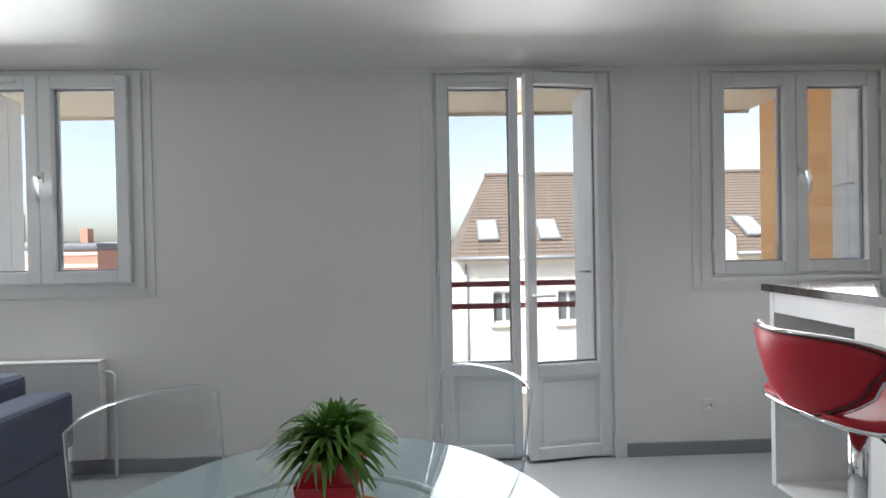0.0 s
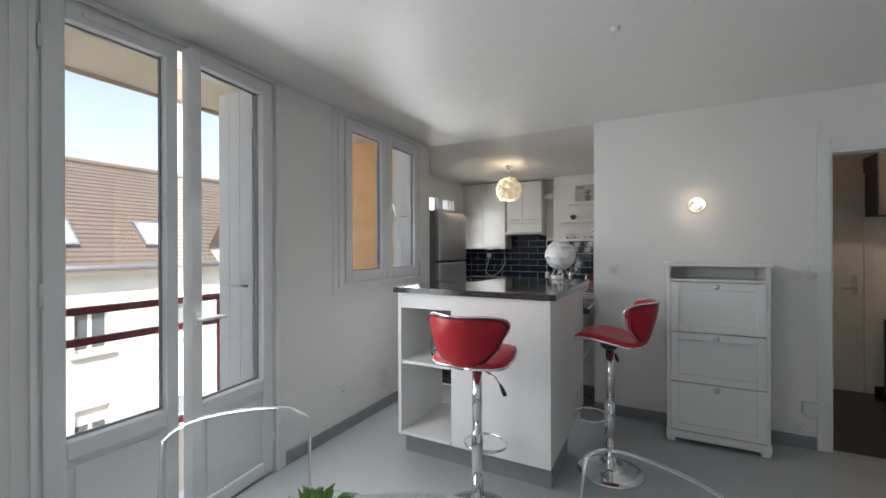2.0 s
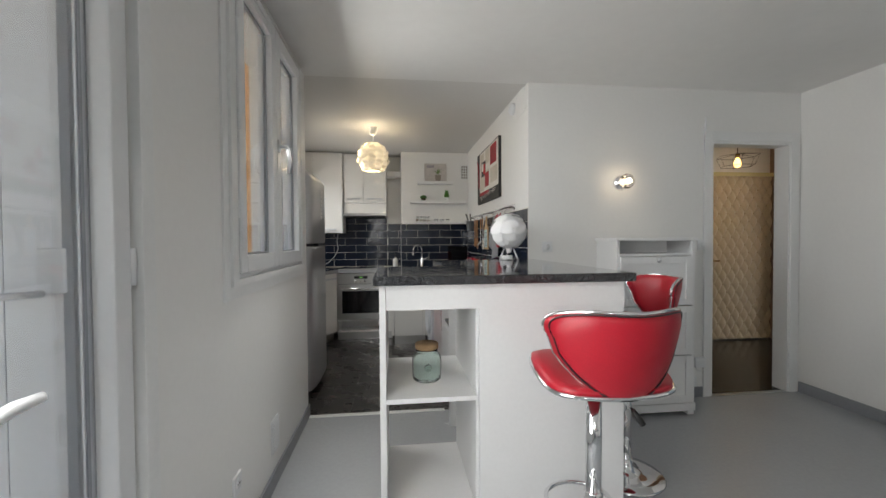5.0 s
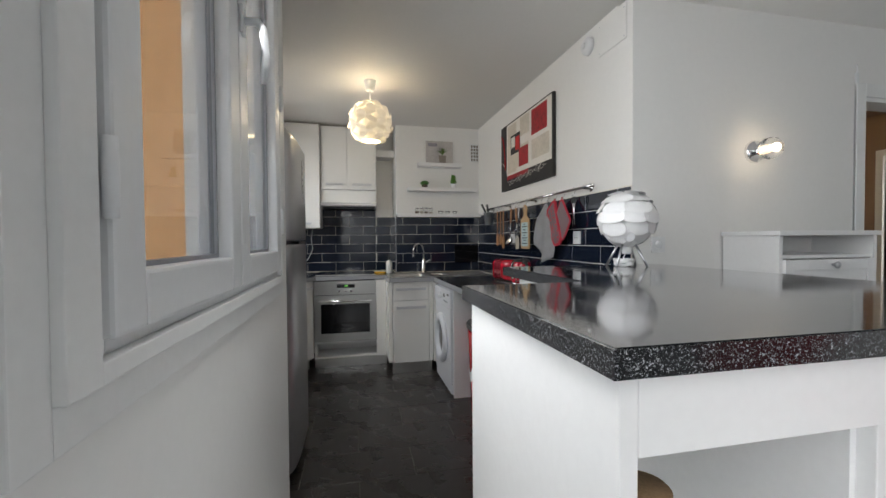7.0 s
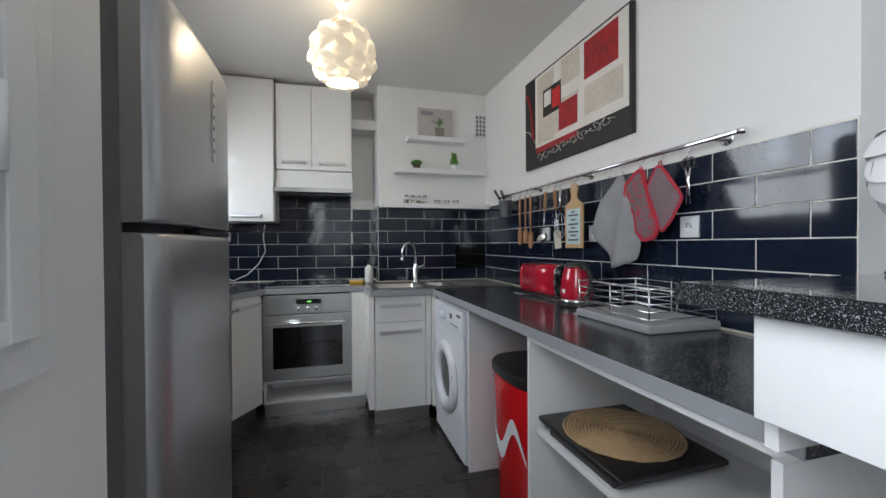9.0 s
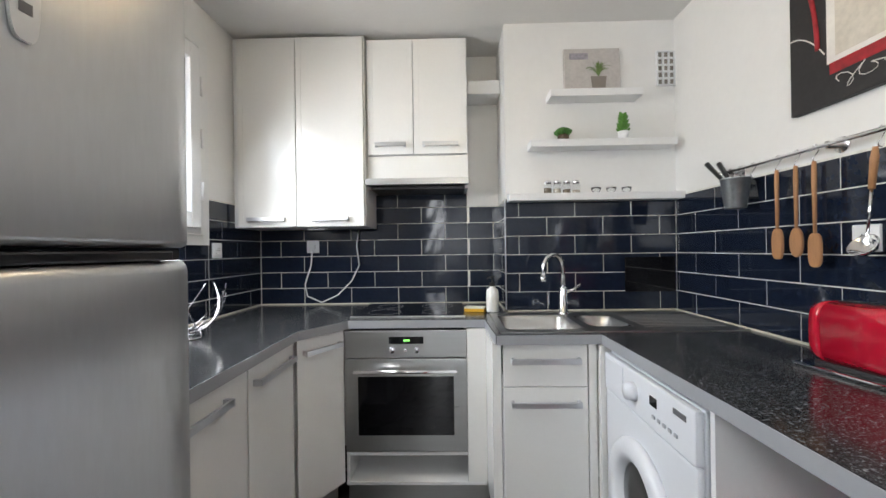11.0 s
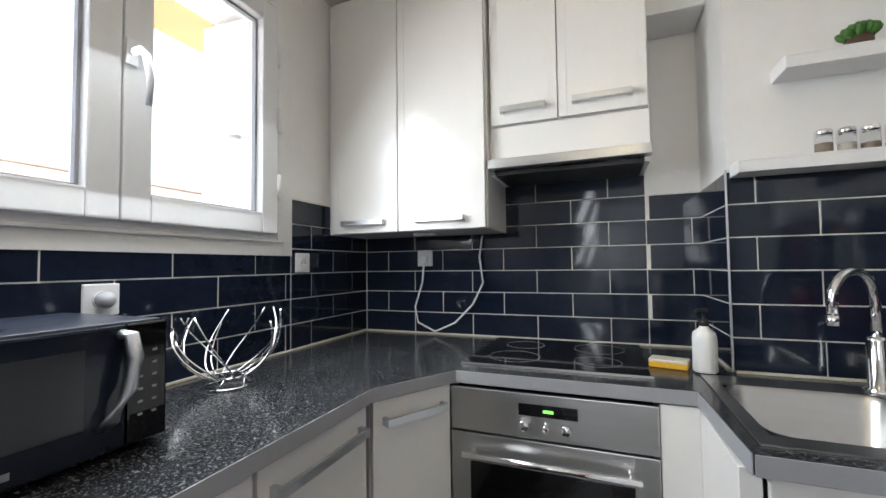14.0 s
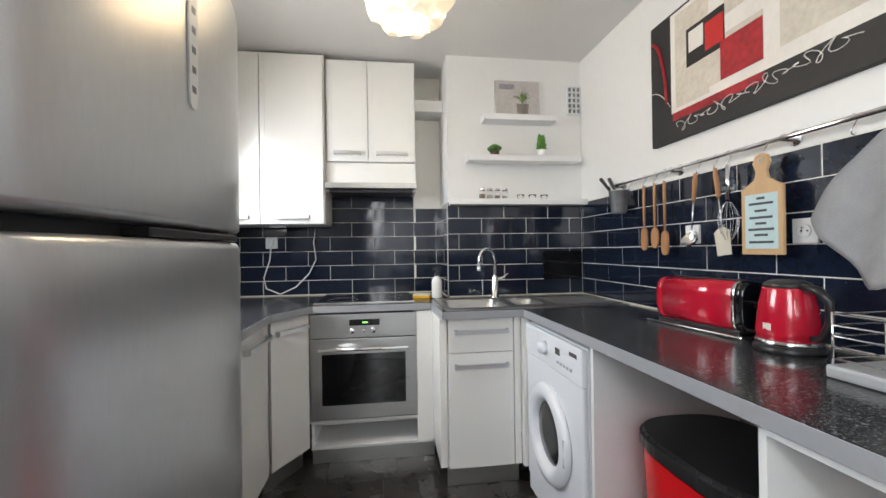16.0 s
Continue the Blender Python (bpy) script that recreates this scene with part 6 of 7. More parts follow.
rr = [[bm.verts.new((x * 1.02, y, 0.10 + (z - 0.10) * 1.02)) for x, z in sec] for y in (-0.156, -0.146)]
for i in range(36):
    bm.faces.new((rr[0][i], rr[0][(i + 1) % 36], rr[1][(i + 1) % 36], rr[1][i])).smooth = True
bm.faces.new(rr[0][::-1])
bm.faces.new(rr[1])
part("band", bm, CHROME, ts, "chrome band round the body")
part("slot", box(-0.018, 0.018, -0.14, 0.14, 0.184, 0.188, 0.001), BLACK, ts)
part("lever", box(-0.016, 0.016, -0.205, -0.183, 0.10, 0.115, 0.004), BLACK, ts)

kt = thing("kettle", "red electric kettle with a black handle", "kettle", pose(1.485, 0.99, WT + 0.001))
part("base", lathe([(0, 0), (0.085, 0), (0.088, 0.006), (0.082, 0.018), (0, 0.018)], 36), BLACK, kt)
part("foot_ring", lathe([(0.076, 0.018), (0.083, 0.02), (0.083, 0.034), (0.078, 0.036), (0, 0.036)], 36), CHROME, kt)
part("body", lathe([(0, 0.034), (0.079, 0.034), (0.080, 0.06), (0.073, 0.13), (0.062, 0.185), (0.060, 0.19), (0, 0.19)], 40), REDGLOSS, kt)
ld = part("lid", lathe([(0.0, 0.188), (0.060, 0.188), (0.058, 0.202), (0.04, 0.212), (0, 0.214)], 32), BLACK, kt)
part("spout", moved(prism([(-0.03, 0), (0.03, 0), (0.012, 0.032), (-0.012, 0.032)], 0.155, 0.19, 0.003), Matrix.Rotation(radians(-20), 4, "Z") @ Matrix.Translation((0, 0.052, 0))), BLACK, kt)
part("handle", tube([(-0.01, -0.055, 0.192), (-0.012, -0.10, 0.19), (-0.012, -0.128, 0.16), (-0.012, -0.128, 0.10), (-0.01, -0.105, 0.055), (-0.01, -0.078, 0.05)], [0.012, 0.013, 0.012, 0.011, 0.010, 0.009], 12), BLACK, kt)
part("badge", moved(box(-0.012, 0.012, -0.001, 0.001, -0.01, 0.01), Matrix.Translation((-0.078, -0.005, 0.075)) @ Matrix.Rotation(radians(90), 4, "Z")), AWHT, kt)

kt.scale = (0.96, 0.96, 0.96)
rk = thing("dish_rack", "chrome wire dish rack with a grey drip tray", "dish rack", pose(1.48, 0.565, WT + 0.001))
part("drip_tray", box(-0.15, 0.15, -0.2, 0.2, 0.0, 0.03, 0.008), mat("tray_grey", (0.35, 0.36, 0.37), 0.4), rk)
for k in range(5):
    z = 0.045 + 0.025 * k
    part("wire_ring", tube([(-0.14, -0.19, z), (0.14, -0.19, z), (0.14, 0.19, z), (-0.14, 0.19, z)], 0.0025, 6, True), CHROME, rk)
for sx, sy in ((-0.14, -0.19), (0.14, -0.19), (0.14, 0.19), (-0.14, 0.19), (-0.14, 0), (0.14, 0)):
    part("upright", tube([(sx, sy, 0.03), (sx, sy, 0.15)], 0.003, 6), CHROME, rk)

# microwave and wire bowl
mw = thing("microwave", "black microwave oven with a silver handle", "microwave", pose(-0.79, 1.13, WT) @ Matrix.Diagonal((1, 1, 0.89, 1)))
# Body and door blacks carry the window's blue reflection in their base colour.
part("body", box(0, 0.325, 0, 0.50, 0.012, 0.267, 0.006), mat("microwave_black", (0.02, 0.025, 0.04), 0.3, vary=0.15, scale=6), mw)
md = part("door", box(0.326, 0.345, 0.002, 0.425, 0.016, 0.263, 0.006), mat("sky_cast_black_glass", (0.009, 0.013, 0.026), 0.06, vary=0.2, bump=0.0, rough_vary=0.02), mw)
part("window", box(0.345, 0.347, 0.085, 0.36, 0.075, 0.225, 0.002), mat("smoked_window", (0.03, 0.035, 0.042), 0.12), md)
part("handle", tube([(0.345, 0.415, 0.245), (0.366, 0.42, 0.243), (0.374, 0.422, 0.20), (0.374, 0.412, 0.14), (0.366, 0.392, 0.085), (0.345, 0.38, 0.065)], [0.010, 0.012, 0.013, 0.013, 0.011, 0.008], 10), ALU, md, "curved silver handle")
kp = part("keypad", box(0.326, 0.345, 0.427, 0.498, 0.016, 0.263, 0.004), BLACKGLASS, mw)
for r in range(6):
    for c in range(2):
        part("key_mark", box(0.345, 0.3457, 0.445 + c * 0.025, 0.453 + c * 0.025, 0.07 + r * 0.026, 0.075 + r * 0.026), EDGE, kp)
part("badge", box(0.345, 0.3457, 0.185, 0.27, 0.034, 0.046), ALU, md)
for sx, sy in ((0.04, 0.04), (0.04, 0.46), (0.29, 0.04), (0.29, 0.46)):
    part("foot", lathe([(0, 0), (0.014, 0), (0.014, 0.012), (0, 0.012)], 12, (sx, sy, 0)), BLACK, mw)

wbk = thing("wire_bowl", "chrome wire fruit bowl on a ring foot", "bowl", pose(-0.63, 1.93, WT + 0.001))
part("foot_ring", tube([(0.058 * math.cos(a), 0.058 * math.sin(a), 0.004) for a in [2 * math.pi * i / 32 for i in range(32)]], 0.003, 6, True), CHROME, wbk)
part("mid_ring", tube([(0.045 * math.cos(a), 0.045 * math.sin(a), 0.03) for a in [2 * math.pi * i / 32 for i in range(32)]], 0.003, 6, True), CHROME, wbk)
rb = random.Random(11)
for k in range(16):
    a0 = 2 * math.pi * k / 16
    sw = rb.choice((-1, 1)) * rb.uniform(0.5, 1.5)
    hh = rb.uniform(0.12, 0.19)
    part("rib", tube([((0.045 + 0.095 * math.sin(s * 1.5)) * math.cos(a0 + sw * s), (0.045 + 0.095 * math.sin(s * 1.5)) * math.sin(a0 + sw * s), 0.03 + hh * s ** 1.5) for s in [i / 10 for i in range(11)]], 0.0028, 6), CHROME, wbk)
for k in range(5):
    a = 2 * math.pi * k / 5
    part("strut", tube([(0.058 * math.cos(a), 0.058 * math.sin(a), 0.004), (0.045 * math.cos(a + 0.4), 0.045 * math.sin(a + 0.4), 0.03)], 0.0028, 6), CHROME, wbk)

# ---- hall ----
hc = thing("hall_cabinet", "grey wall cabinet with two doors above the intercom", "cabinet", pose(3.88, 1.38, 1.68))
HGREY = mat("hall_grey", (0.13, 0.12, 0.12), 0.5, vary=0.06)
part("body", box(0, 0.46, 0.02, 0.298, 0, 0.56), HGREY, hc)
for k in (0, 1):
    d = part("door", box(0.003 + 0.23 * k, 0.227 + 0.23 * k, 0, 0.018, 0.003, 0.557, 0.003), HGREY, hc)
    part("knob", moved(lathe([(0, 0), (0.005, 0), (0.005, 0.01), (0.012, 0.016), (0, 0.024)], 14), Matrix.Translation((0.205 + 0.05 * k, 0, 0.05)) @ Matrix.Rotation(radians(90), 4, "X")), AWHT, d)
ic = thing("intercom", "cream intercom handset on the hallway wall", "intercom", pose(4.225, 1.68, 1.38))
part("base", box(-0.05, 0.05, -0.035, 0, -0.11, 0.11, 0.006), mat("cream_plastic", (0.62, 0.58, 0.48), 0.4), ic)
part("handset", box(-0.05, -0.012, -0.06, -0.035, -0.11, 0.11, 0.01), mat("cream_plastic", (0.62, 0.58, 0.48), 0.4), ic)
part("cord", tube([(-0.03, -0.04, -0.11), (-0.045, -0.04, -0.20), (-0.01, -0.04, -0.24), (0.02, -0.03, -0.18), (0.02, -0.02, -0.11)], 0.004, 6), mat("cream_plastic", (0.62, 0.58, 0.48), 0.4), ic)
wall_plate("wall_socket", pose(4.295, 1.68, 1.08), "white wall socket beside the intercom", "socket", "socket")
ct = thing("console_table", "narrow black metal console table", "console table", pose(4.02, 1.42, 0) @ Matrix.Diagonal((0.78, 1, 0.95, 1)))
part("top", box(0, 0.40, 0, 0.25, 0.735, 0.75, 0.002), BLACK, ct)
for sx in (0.008, 0.13, 0.27, 0.392):
    for sy in (0.008, 0.242):
        part("leg", box(sx - 0.007, sx + 0.007, sy - 0.007, sy + 0.007, 0.03, 0.735), BLACK, ct)
part("foot_frame", box(0, 0.40, 0, 0.25, 0.0, 0.03, 0.002), BLACK, ct)
solid("wooden_bowl", lathe([(0, 0), (0.05, 0), (0.085, 0.02), (0.10, 0.055), (0.094, 0.055), (0.08, 0.026), (0.045, 0.008), (0, 0.008)], 28), mat("bowl_wood", (0.33, 0.11, 0.04), 0.4, vary=0.2, scale=20), "reddish wooden bowl on the console table", "bowl", pose(4.18, 1.54, 0.7135))
bp = solid("black_speaker", box(-0.065, 0.065, -0.09, 0, -0.09, 0.09, 0.006), BLACK, "small black box under the hall cabinet", "speaker", pose(4.265, 1.68, 1.585))
structure("baseboard_hall", box(3.95, 4.374, 1.665, 1.68, 0, 0.07), BLACK, "black hallway skirting", "baseboard")
structure("trim_hall", box(4.375, 4.418, 1.63, 1.68, 0.0, 1.75), mat("dark_brown_trim", (0.03, 0.02, 0.018), 0.4), "dark vertical trim beside the entrance door", "trim")
YEL = mat("pale_yellow_paint", (0.60, 0.56, 0.30), 0.45, vary=0.06, scale=5)
pd = thing("door_2", "padded cream entrance door with buttoned upholstery", "door", kind="structure")
part("frame", box(4.42, 4.535, 1.60, 1.68, 0.0, 2.10, 0.003), YEL, pd)
part("head", box(4.535, 5.40, 1.62, 1.68, 2.055, 2.10, 0.003), YEL, pd)
bm = bmesh.new()
nx, nz, x0, x1 = 112, 240, 4.54, 5.38
g = []
for j in range(nz + 1):
    g.append([])
    for i in range(nx + 1):
        u, v = (x1 - x0) * i / nx, 2.04 * j / nz
        p, q = u / 0.06 + v / 0.0985, u / 0.06 - v / 0.0985
        d1 = abs(math.cos(math.pi * (p + 1) / 2)) * abs(math.cos(math.pi * (q + 1) / 2))
        g[-1].append(bm.verts.new((x0 + u, 1.652 - 0.028 * d1 ** 0.5, 0.012 + v)))
for j in range(nz):
    for i in range(nx):
        bm.faces.new((g[j][i], g[j][i + 1], g[j + 1][i + 1], g[j + 1][i])).smooth = True
part("padding", bm, mat("cream_vinyl", (0.52, 0.43, 0.30), 0.35, vary=0.08, scale=10, bump=0.1), pd)
part("handle", tube([(4.475, 1.60, 1.0), (4.475, 1.56, 1.0), (4.495, 1.555, 1.0), (4.60, 1.555, 1.0)], 0.009, 10), mat("brass", (0.5, 0.36, 0.14), 0.25, 1.0), pd)
part("lock", moved(lathe([(0, 0), (0.024, 0), (0.02, 0.012), (0, 0.014)], 20), Matrix.Translation((4.477, 1.60, 0.92)) @ Matrix.Rotation(radians(90), 4, "X")), mat("brass", (0.5, 0.36, 0.14), 0.25, 1.0), pd)
stud = to_mesh("button", moved(lathe([(0, 0), (0.009, 0), (0.008, 0.004), (0, 0.006)], 8), Matrix.Rotation(radians(90), 4, "X")), mat("button_vinyl", (0.30, 0.20, 0.11), 0.4))
for j in range(1, 20):
    for i in range(7):
        u, v = 0.12 * i + 0.06 * (j % 2), 0.0985 * j
        if 0.02 < u < 0.82:
            ob = new("button", stud)
            ob.parent = pd
            ob.matrix_local = pose(4.54 + u, 1.652, 0.012 + v)
d3 = thing("door_3", "white flush hallway door with a metal handle", "door", kind="structure")
part("leaf", box(3.15, 3.875, 1.65, 1.68, 0.0, 2.03, 0.002), TRIM, d3)
part("casing", box(3.875, 3.945, 1.64, 1.68, 0.0, 2.10, 0.003), TRIM, d3)
hp = part("handle_plate", box(3.79, 3.83, 1.642, 1.65, 0.93, 1.12, 0.003), ALU, d3)
part("lever", tube([(3.81, 1.645, 1.0), (3.81, 1.60, 1.0), (3.79, 1.595, 1.0), (3.70, 1.595, 1.0)], 0.008, 8), ALU, hp)
d4 = thing("door_4", "white casing of the doorway past the hall", "door frame", kind="structure")
bm = bmesh.new()
add_box(bm, 5.37, 5.51, 1.20, 1.26, 0, 2.11, 0.003)
add_box(bm, 5.37, 5.51, 0.36, 0.42, 0, 2.11, 0.003)
add_box(bm, 5.37, 5.51, 0.42, 1.20, 2.05, 2.11, 0.003)
part("casing", bm, TRIM, d4)
mp_ = thing("map_poster", "framed old map print of a round globe", "poster", pose(6.9, 1.70, 1.32))
part("mount", box(-0.012, 0, -0.42, 0.42, -0.02, 0.72, 0.002), AWHT, mp_)
part("sheet", box(-0.016, -0.012, -0.36, 0.36, 0.05, 0.66), mat("map_paper", (0.30, 0.28, 0.20), 0.8, vary=0.25, scale=9), mp_)
part("globe_print", lathe([(0, -0.002), (0.25, -0.002), (0.25, 0), (0, 0)], 40, (-0.016, 0, 0.36), "x"), mat("map_pale", (0.55, 0.52, 0.42), 0.8, vary=0.3, scale=12), mp_)
hl = thing("cage_lamp", "lit filament bulb in a flat wire cage", "ceiling lamp", pose(4.28, 0.96, 0))
part("rod", tube([(0, 0, CEIL), (0, 0, 2.16)], 0.005, 8), BLACK, hl)
part("bulb_holder", lathe([(0, 2.135), (0.02, 2.135), (0.022, 2.18), (0, 2.185)], 16), mat("brass", (0.5, 0.36, 0.14), 0.25, 1.0), hl)
bb = part("bulb", lathe([(0, 2.03), (0.02, 2.035), (0.034, 2.06), (0.034, 2.085), (0.018, 2.12), (0.015, 2.136), (0, 2.136)], 20), glow("amber_filament", (1.0, 0.50, 0.12), 1.0), hl)
bb.visible_shadow = False
for r, z in ((0.06, 2.17), (0.20, 2.15), (0.155, 2.045)):
    part("cage_ring", tube([(r * math.cos(a), r * math.sin(a), z) for a in [2 * math.pi * i / 6 for i in range(6)]], 0.0025, 5, True), BLACK, hl)
for i in range(6):
    a = 2 * math.pi * i / 6
    part("cage_wire", tube([(0.06 * math.cos(a), 0.06 * math.sin(a), 2.17), (0.20 * math.cos(a), 0.20 * math.sin(a), 2.15), (0.155 * math.cos(a), 0.155 * math.sin(a), 2.045)], 0.0025, 5), BLACK, hl)

# ---- outside ----
# Lighter than asphalt so that added bounce light reaches balcony and shutters.
structure("ground", box(-900, 900, -900, 900, -9.4, -9.0), mat("bounce_paving", (0.30, 0.29, 0.28), 0.9, vary=0.2, scale=0.3, grain=8), "street ground far below, paled to bounce light up", "ground")
structure("facade_own", box(-0.36, -0.30, -6.7, 0.0, -9.0, -0.35), WALL, "pale outer wall of the building below", "wall")
BEIGE = mat("beige_render", (0.62, 0.54, 0.43), 0.85, vary=0.06, scale=2, grain=60, bump=0.2)
bal = thing("balcony", "balcony slab with a red metal railing", "balcony")
part("slab", box(-1.25, -0.30, -4.4, 0.0, -0.20, -0.04, 0.004), BEIGE, bal)
part("soffit", box(-1.28, -0.302, -6.7, 0.0, 2.60, 2.80, 0.004), BEIGE, bal)
part("soffit_lip", box(-1.30, -1.28, -6.7, 0.0, 2.57, 2.90, 0.004), BEIGE, bal)
REDP = mat("red_railing_paint", (0.20, 0.022, 0.035), 0.45, vary=0.1, scale=6)
for z in (1.0, 0.80, 0.08):
    part("rail", box(-1.175, -1.13, -4.4, -0.002, z - 0.024, z + 0.024, 0.004), REDP, bal)
for y in (-4.2, -2.9, -1.52, -0.1):
    part("post", box(-1.17, -1.135, y - 0.02, y + 0.02, -0.04, 0.976, 0.003), REDP, bal)

SHUT = mat("white_shutter", (0.84, 0.86, 0.88), 0.45, vary=0.03, scale=5)


def shutter(m, w, z0, z1, label):
    """Folded shutter of narrow boards; it runs along -x from its hinge in its own space."""
    s = thing("shutter", label, "shutter", m, "shutters")
    n = max(2, int(w / 0.085))
    for i in range(n):
        part("board", box(-w + i * w / n, -w + (i + 1) * w / n - 0.0015, -0.012, 0.012, z0, z1, 0.002), SHUT, s)
    part("edge", box(-0.0, 0.018, -0.016, 0.016, z0, z1, 0.002), PVC, s)
    for z in (z0 + 0.2, (z0 + z1) / 2, z1 - 0.2):
        part("hinge", box(-0.03, 0.03, -0.022, -0.0125, z - 0.05, z + 0.05, 0.002), PVC, s)
    part("latch", tube([(-0.02, -0.02, (z0 + z1) / 2 - 0.05), (-0.03, -0.045, (z0 + z1) / 2 - 0.05), (-0.12, -0.05, (z0 + z1) / 2 - 0.055)], 0.008, 8), PVC, s)
    return s


shutter(pose(-0.115, -1.985, 0, 0, 0, 2), 0.30, 0.03, 2.40, "white folding shutter beside the french window")
shutter(pose(-0.115, -2.99, 0, 0, 0, -2), 0.30, 0.03, 2.40, "white folding shutter at the far side of the french window")
shutter(pose(-0.115, -0.185, 0, 0, 0, 3), 0.115, 1.15, 2.40, "white folding shutter beside the window")
shutter(pose(-0.115, -5.92, 0, 0, 0, -3), 0.26, 1.17, 2.42, "white folding shutter beside the far window")
shutter(pose(-0.925, 2.262, 0, 0, 0, 3), 0.22, 1.37, 2.23, "white folding shutter beside the kitchen window")
structure("trim_reveal", box(-0.299, -0.20, -0.170, -0.164, 1.13, 2.415), MATS["orange_render"], "orange rendered reveal of the window", "trim")
structure("eave_kitchen", box(-1.45, -1.112, 1.85, 3.3, 2.30, 2.40), mat("eave_wood", (0.55, 0.33, 0.14), 0.7, vary=0.2, scale=6), "orange wooden eave over the kitchen window", "eave")

# house across the street
STUCCO = mat("white_stucco", (0.62, 0.60, 0.56), 0.9, vary=0.05, scale=0.6, grain=20, bump=0.1)
ROOF = mat("roof_tile", (0.115, 0.09, 0.076), 0.85, vary=0.3, scale=1.2, grain=14, bump=0.2, rand=0.25)
DARKWIN = mat("dark_window", (0.10, 0.11, 0.12), 0.15, vary=0.2)
ZINC = mat("zinc", (0.30, 0.31, 0.33), 0.4, 0.6, vary=0.1)
house = thing("town_house", "white stucco town house with a brown tiled hip roof", "house")
HX, E, R = -12.3, 0.90, 4.45
HY0, HY1 = -2.05, 22.0
win_y = (-0.45, 1.95, 4.35, 11.5, 14.0)
rows_z = (-0.95, -3.75, -6.55)
dorm = 6.75
bm = bmesh.new()
at = HY0
for y in sorted(list(win_y) + [dorm]):
    add_box(bm, HX - 0.3, HX, at, y - 0.42, -9.0, E)
    zs = [z for z in rows_z] if y != dorm else [0.25, -2.55, -5.35]
    prev = -9.0
    for z in sorted(zs):
        add_box(bm, HX - 0.3, HX, y - 0.42, y + 0.42, prev, z - 0.6)
        prev = z + 0.6
    add_box(bm, HX - 0.3, HX, y - 0.42, y + 0.42, prev, E if y != dorm else 0.92)
    at = y + 0.42
add_box(bm, HX - 0.3, HX, at, HY1, -9.0, E)
add_box(bm, HX - 8.0, HX - 0.3, HY0, HY0 + 0.3, -9.0, E)
add_box(bm, HX - 8.0, HX - 7.7, HY0, HY1, -9.0, E)
part("wall", bm, STUCCO, house)
bm = bmesh.new()
v = [bm.verts.new(p) for p in ((HX + 0.37, dorm - 1.2, E - 0.25), (HX + 0.37, dorm + 1.2, E - 0.25), (HX + 0.37, dorm + 1.2, 1.50), (HX + 0.37, dorm, 2.47), (HX + 0.37, dorm - 1.2, 1.50))]
v2 = [bm.verts.new(Vector(q.co) + Vector((-3.0, 0, 0))) for q in v]
bm.faces.new(v)
for i in range(5):
    bm.faces.new((v[i], v2[i], v2[(i + 1) % 5], v[(i + 1) % 5]))
part("dormer_wall", bm, STUCCO, house)
for k in (-1, 1):
    bm = bmesh.new()
    a = [bm.verts.new(p) for p in ((HX + 0.39, dorm, 2.52), (HX - 3.4, dorm, 2.52), (HX - 3.4, dorm + k * 1.2, 1.46), (HX + 0.39, dorm + k * 1.26, 1.46))]
    bm.faces.new(a)
    bmesh.ops.solidify(bm, geom=list(bm.faces), thickness=0.04)
    part("dormer_roof", bm, ROOF, house)
slope = math.atan2(R - E, 3.5)
rf = bmesh.new()
n_rows = 26
for j in range(n_rows):
    s0, s1 = j / n_rows, (j + 1) / n_rows
    xa, za, xb, zb2 = HX + 0.35 - 3.85 * s0, E + (R - E) * s0, HX + 0.35 - 3.85 * s1, E + (R - E) * s1
    ya = HY0 - 0.2 + 1.6 * s0
    yb = HY0 - 0.2 + 1.6 * s1
    q = [rf.verts.new(p) for p in ((xa, ya, za + 0.05), (xa, HY1, za + 0.05), (xb - 0.03, HY1, zb2 + 0.02), (xb - 0.03, yb, zb2 + 0.02))]
    rf.faces.new(q)
    q2 = [rf.verts.new(p) for p in ((xa, ya, za - 0.02), (xa, HY1, za - 0.02), (xa, HY1, za + 0.05), (xa, ya, za + 0.05))]
    rf.faces.new(q2)
    q3 = [rf.verts.new(p) for p in ((xa, ya, za), (xb, yb, zb2), (HX - 7.35 + 3.85 * s1, yb, zb2), (HX - 7.35 + 3.85 * s0, ya, za))]
    rf.faces.new(q3)
    q4 = [rf.verts.new(p) for p in ((HX - 7.35 + 3.85 * s0, ya, za), (HX - 7.35 + 3.85 * s0, HY1, za), (HX - 7.35 + 3.85 * s1, HY1, zb2), (HX - 7.35 + 3.85 * s1, yb, zb2))]
    rf.faces.new(q4)
roof = part("roof", rf, ROOF, house)
part("ridge", tube([(HX - 3.5, HY0 + 1.4, R + 0.05), (HX - 3.5, HY1, R + 0.05)], 0.11, 8), ROOF, roof)
part("gutter", tube([(HX + 0.42, HY0 - 0.2, E - 0.02), (HX + 0.42, dorm - 1.22, E - 0.02)], 0.075, 10), ZINC, house)
part("gutter", tube([(HX + 0.42, dorm + 1.22, E - 0.02), (HX + 0.42, HY1, E - 0.02)], 0.075, 10), ZINC, house)
part("cornice", box(HX, HX + 0.34, HY0 - 0.1, dorm - 1.2, E - 0.22, E - 0.09, 0.01), BEIGE, house)
part("cornice", box(HX, HX + 0.34, dorm + 1.2, HY1, E - 0.22, E - 0.09, 0.01), BEIGE, house)
part("downpipe", tube([(HX + 0.08, HY0 + 0.2, E - 0.2), (HX + 0.08, HY0 + 0.2, -9.0)], 0.05, 8), ZINC, house)
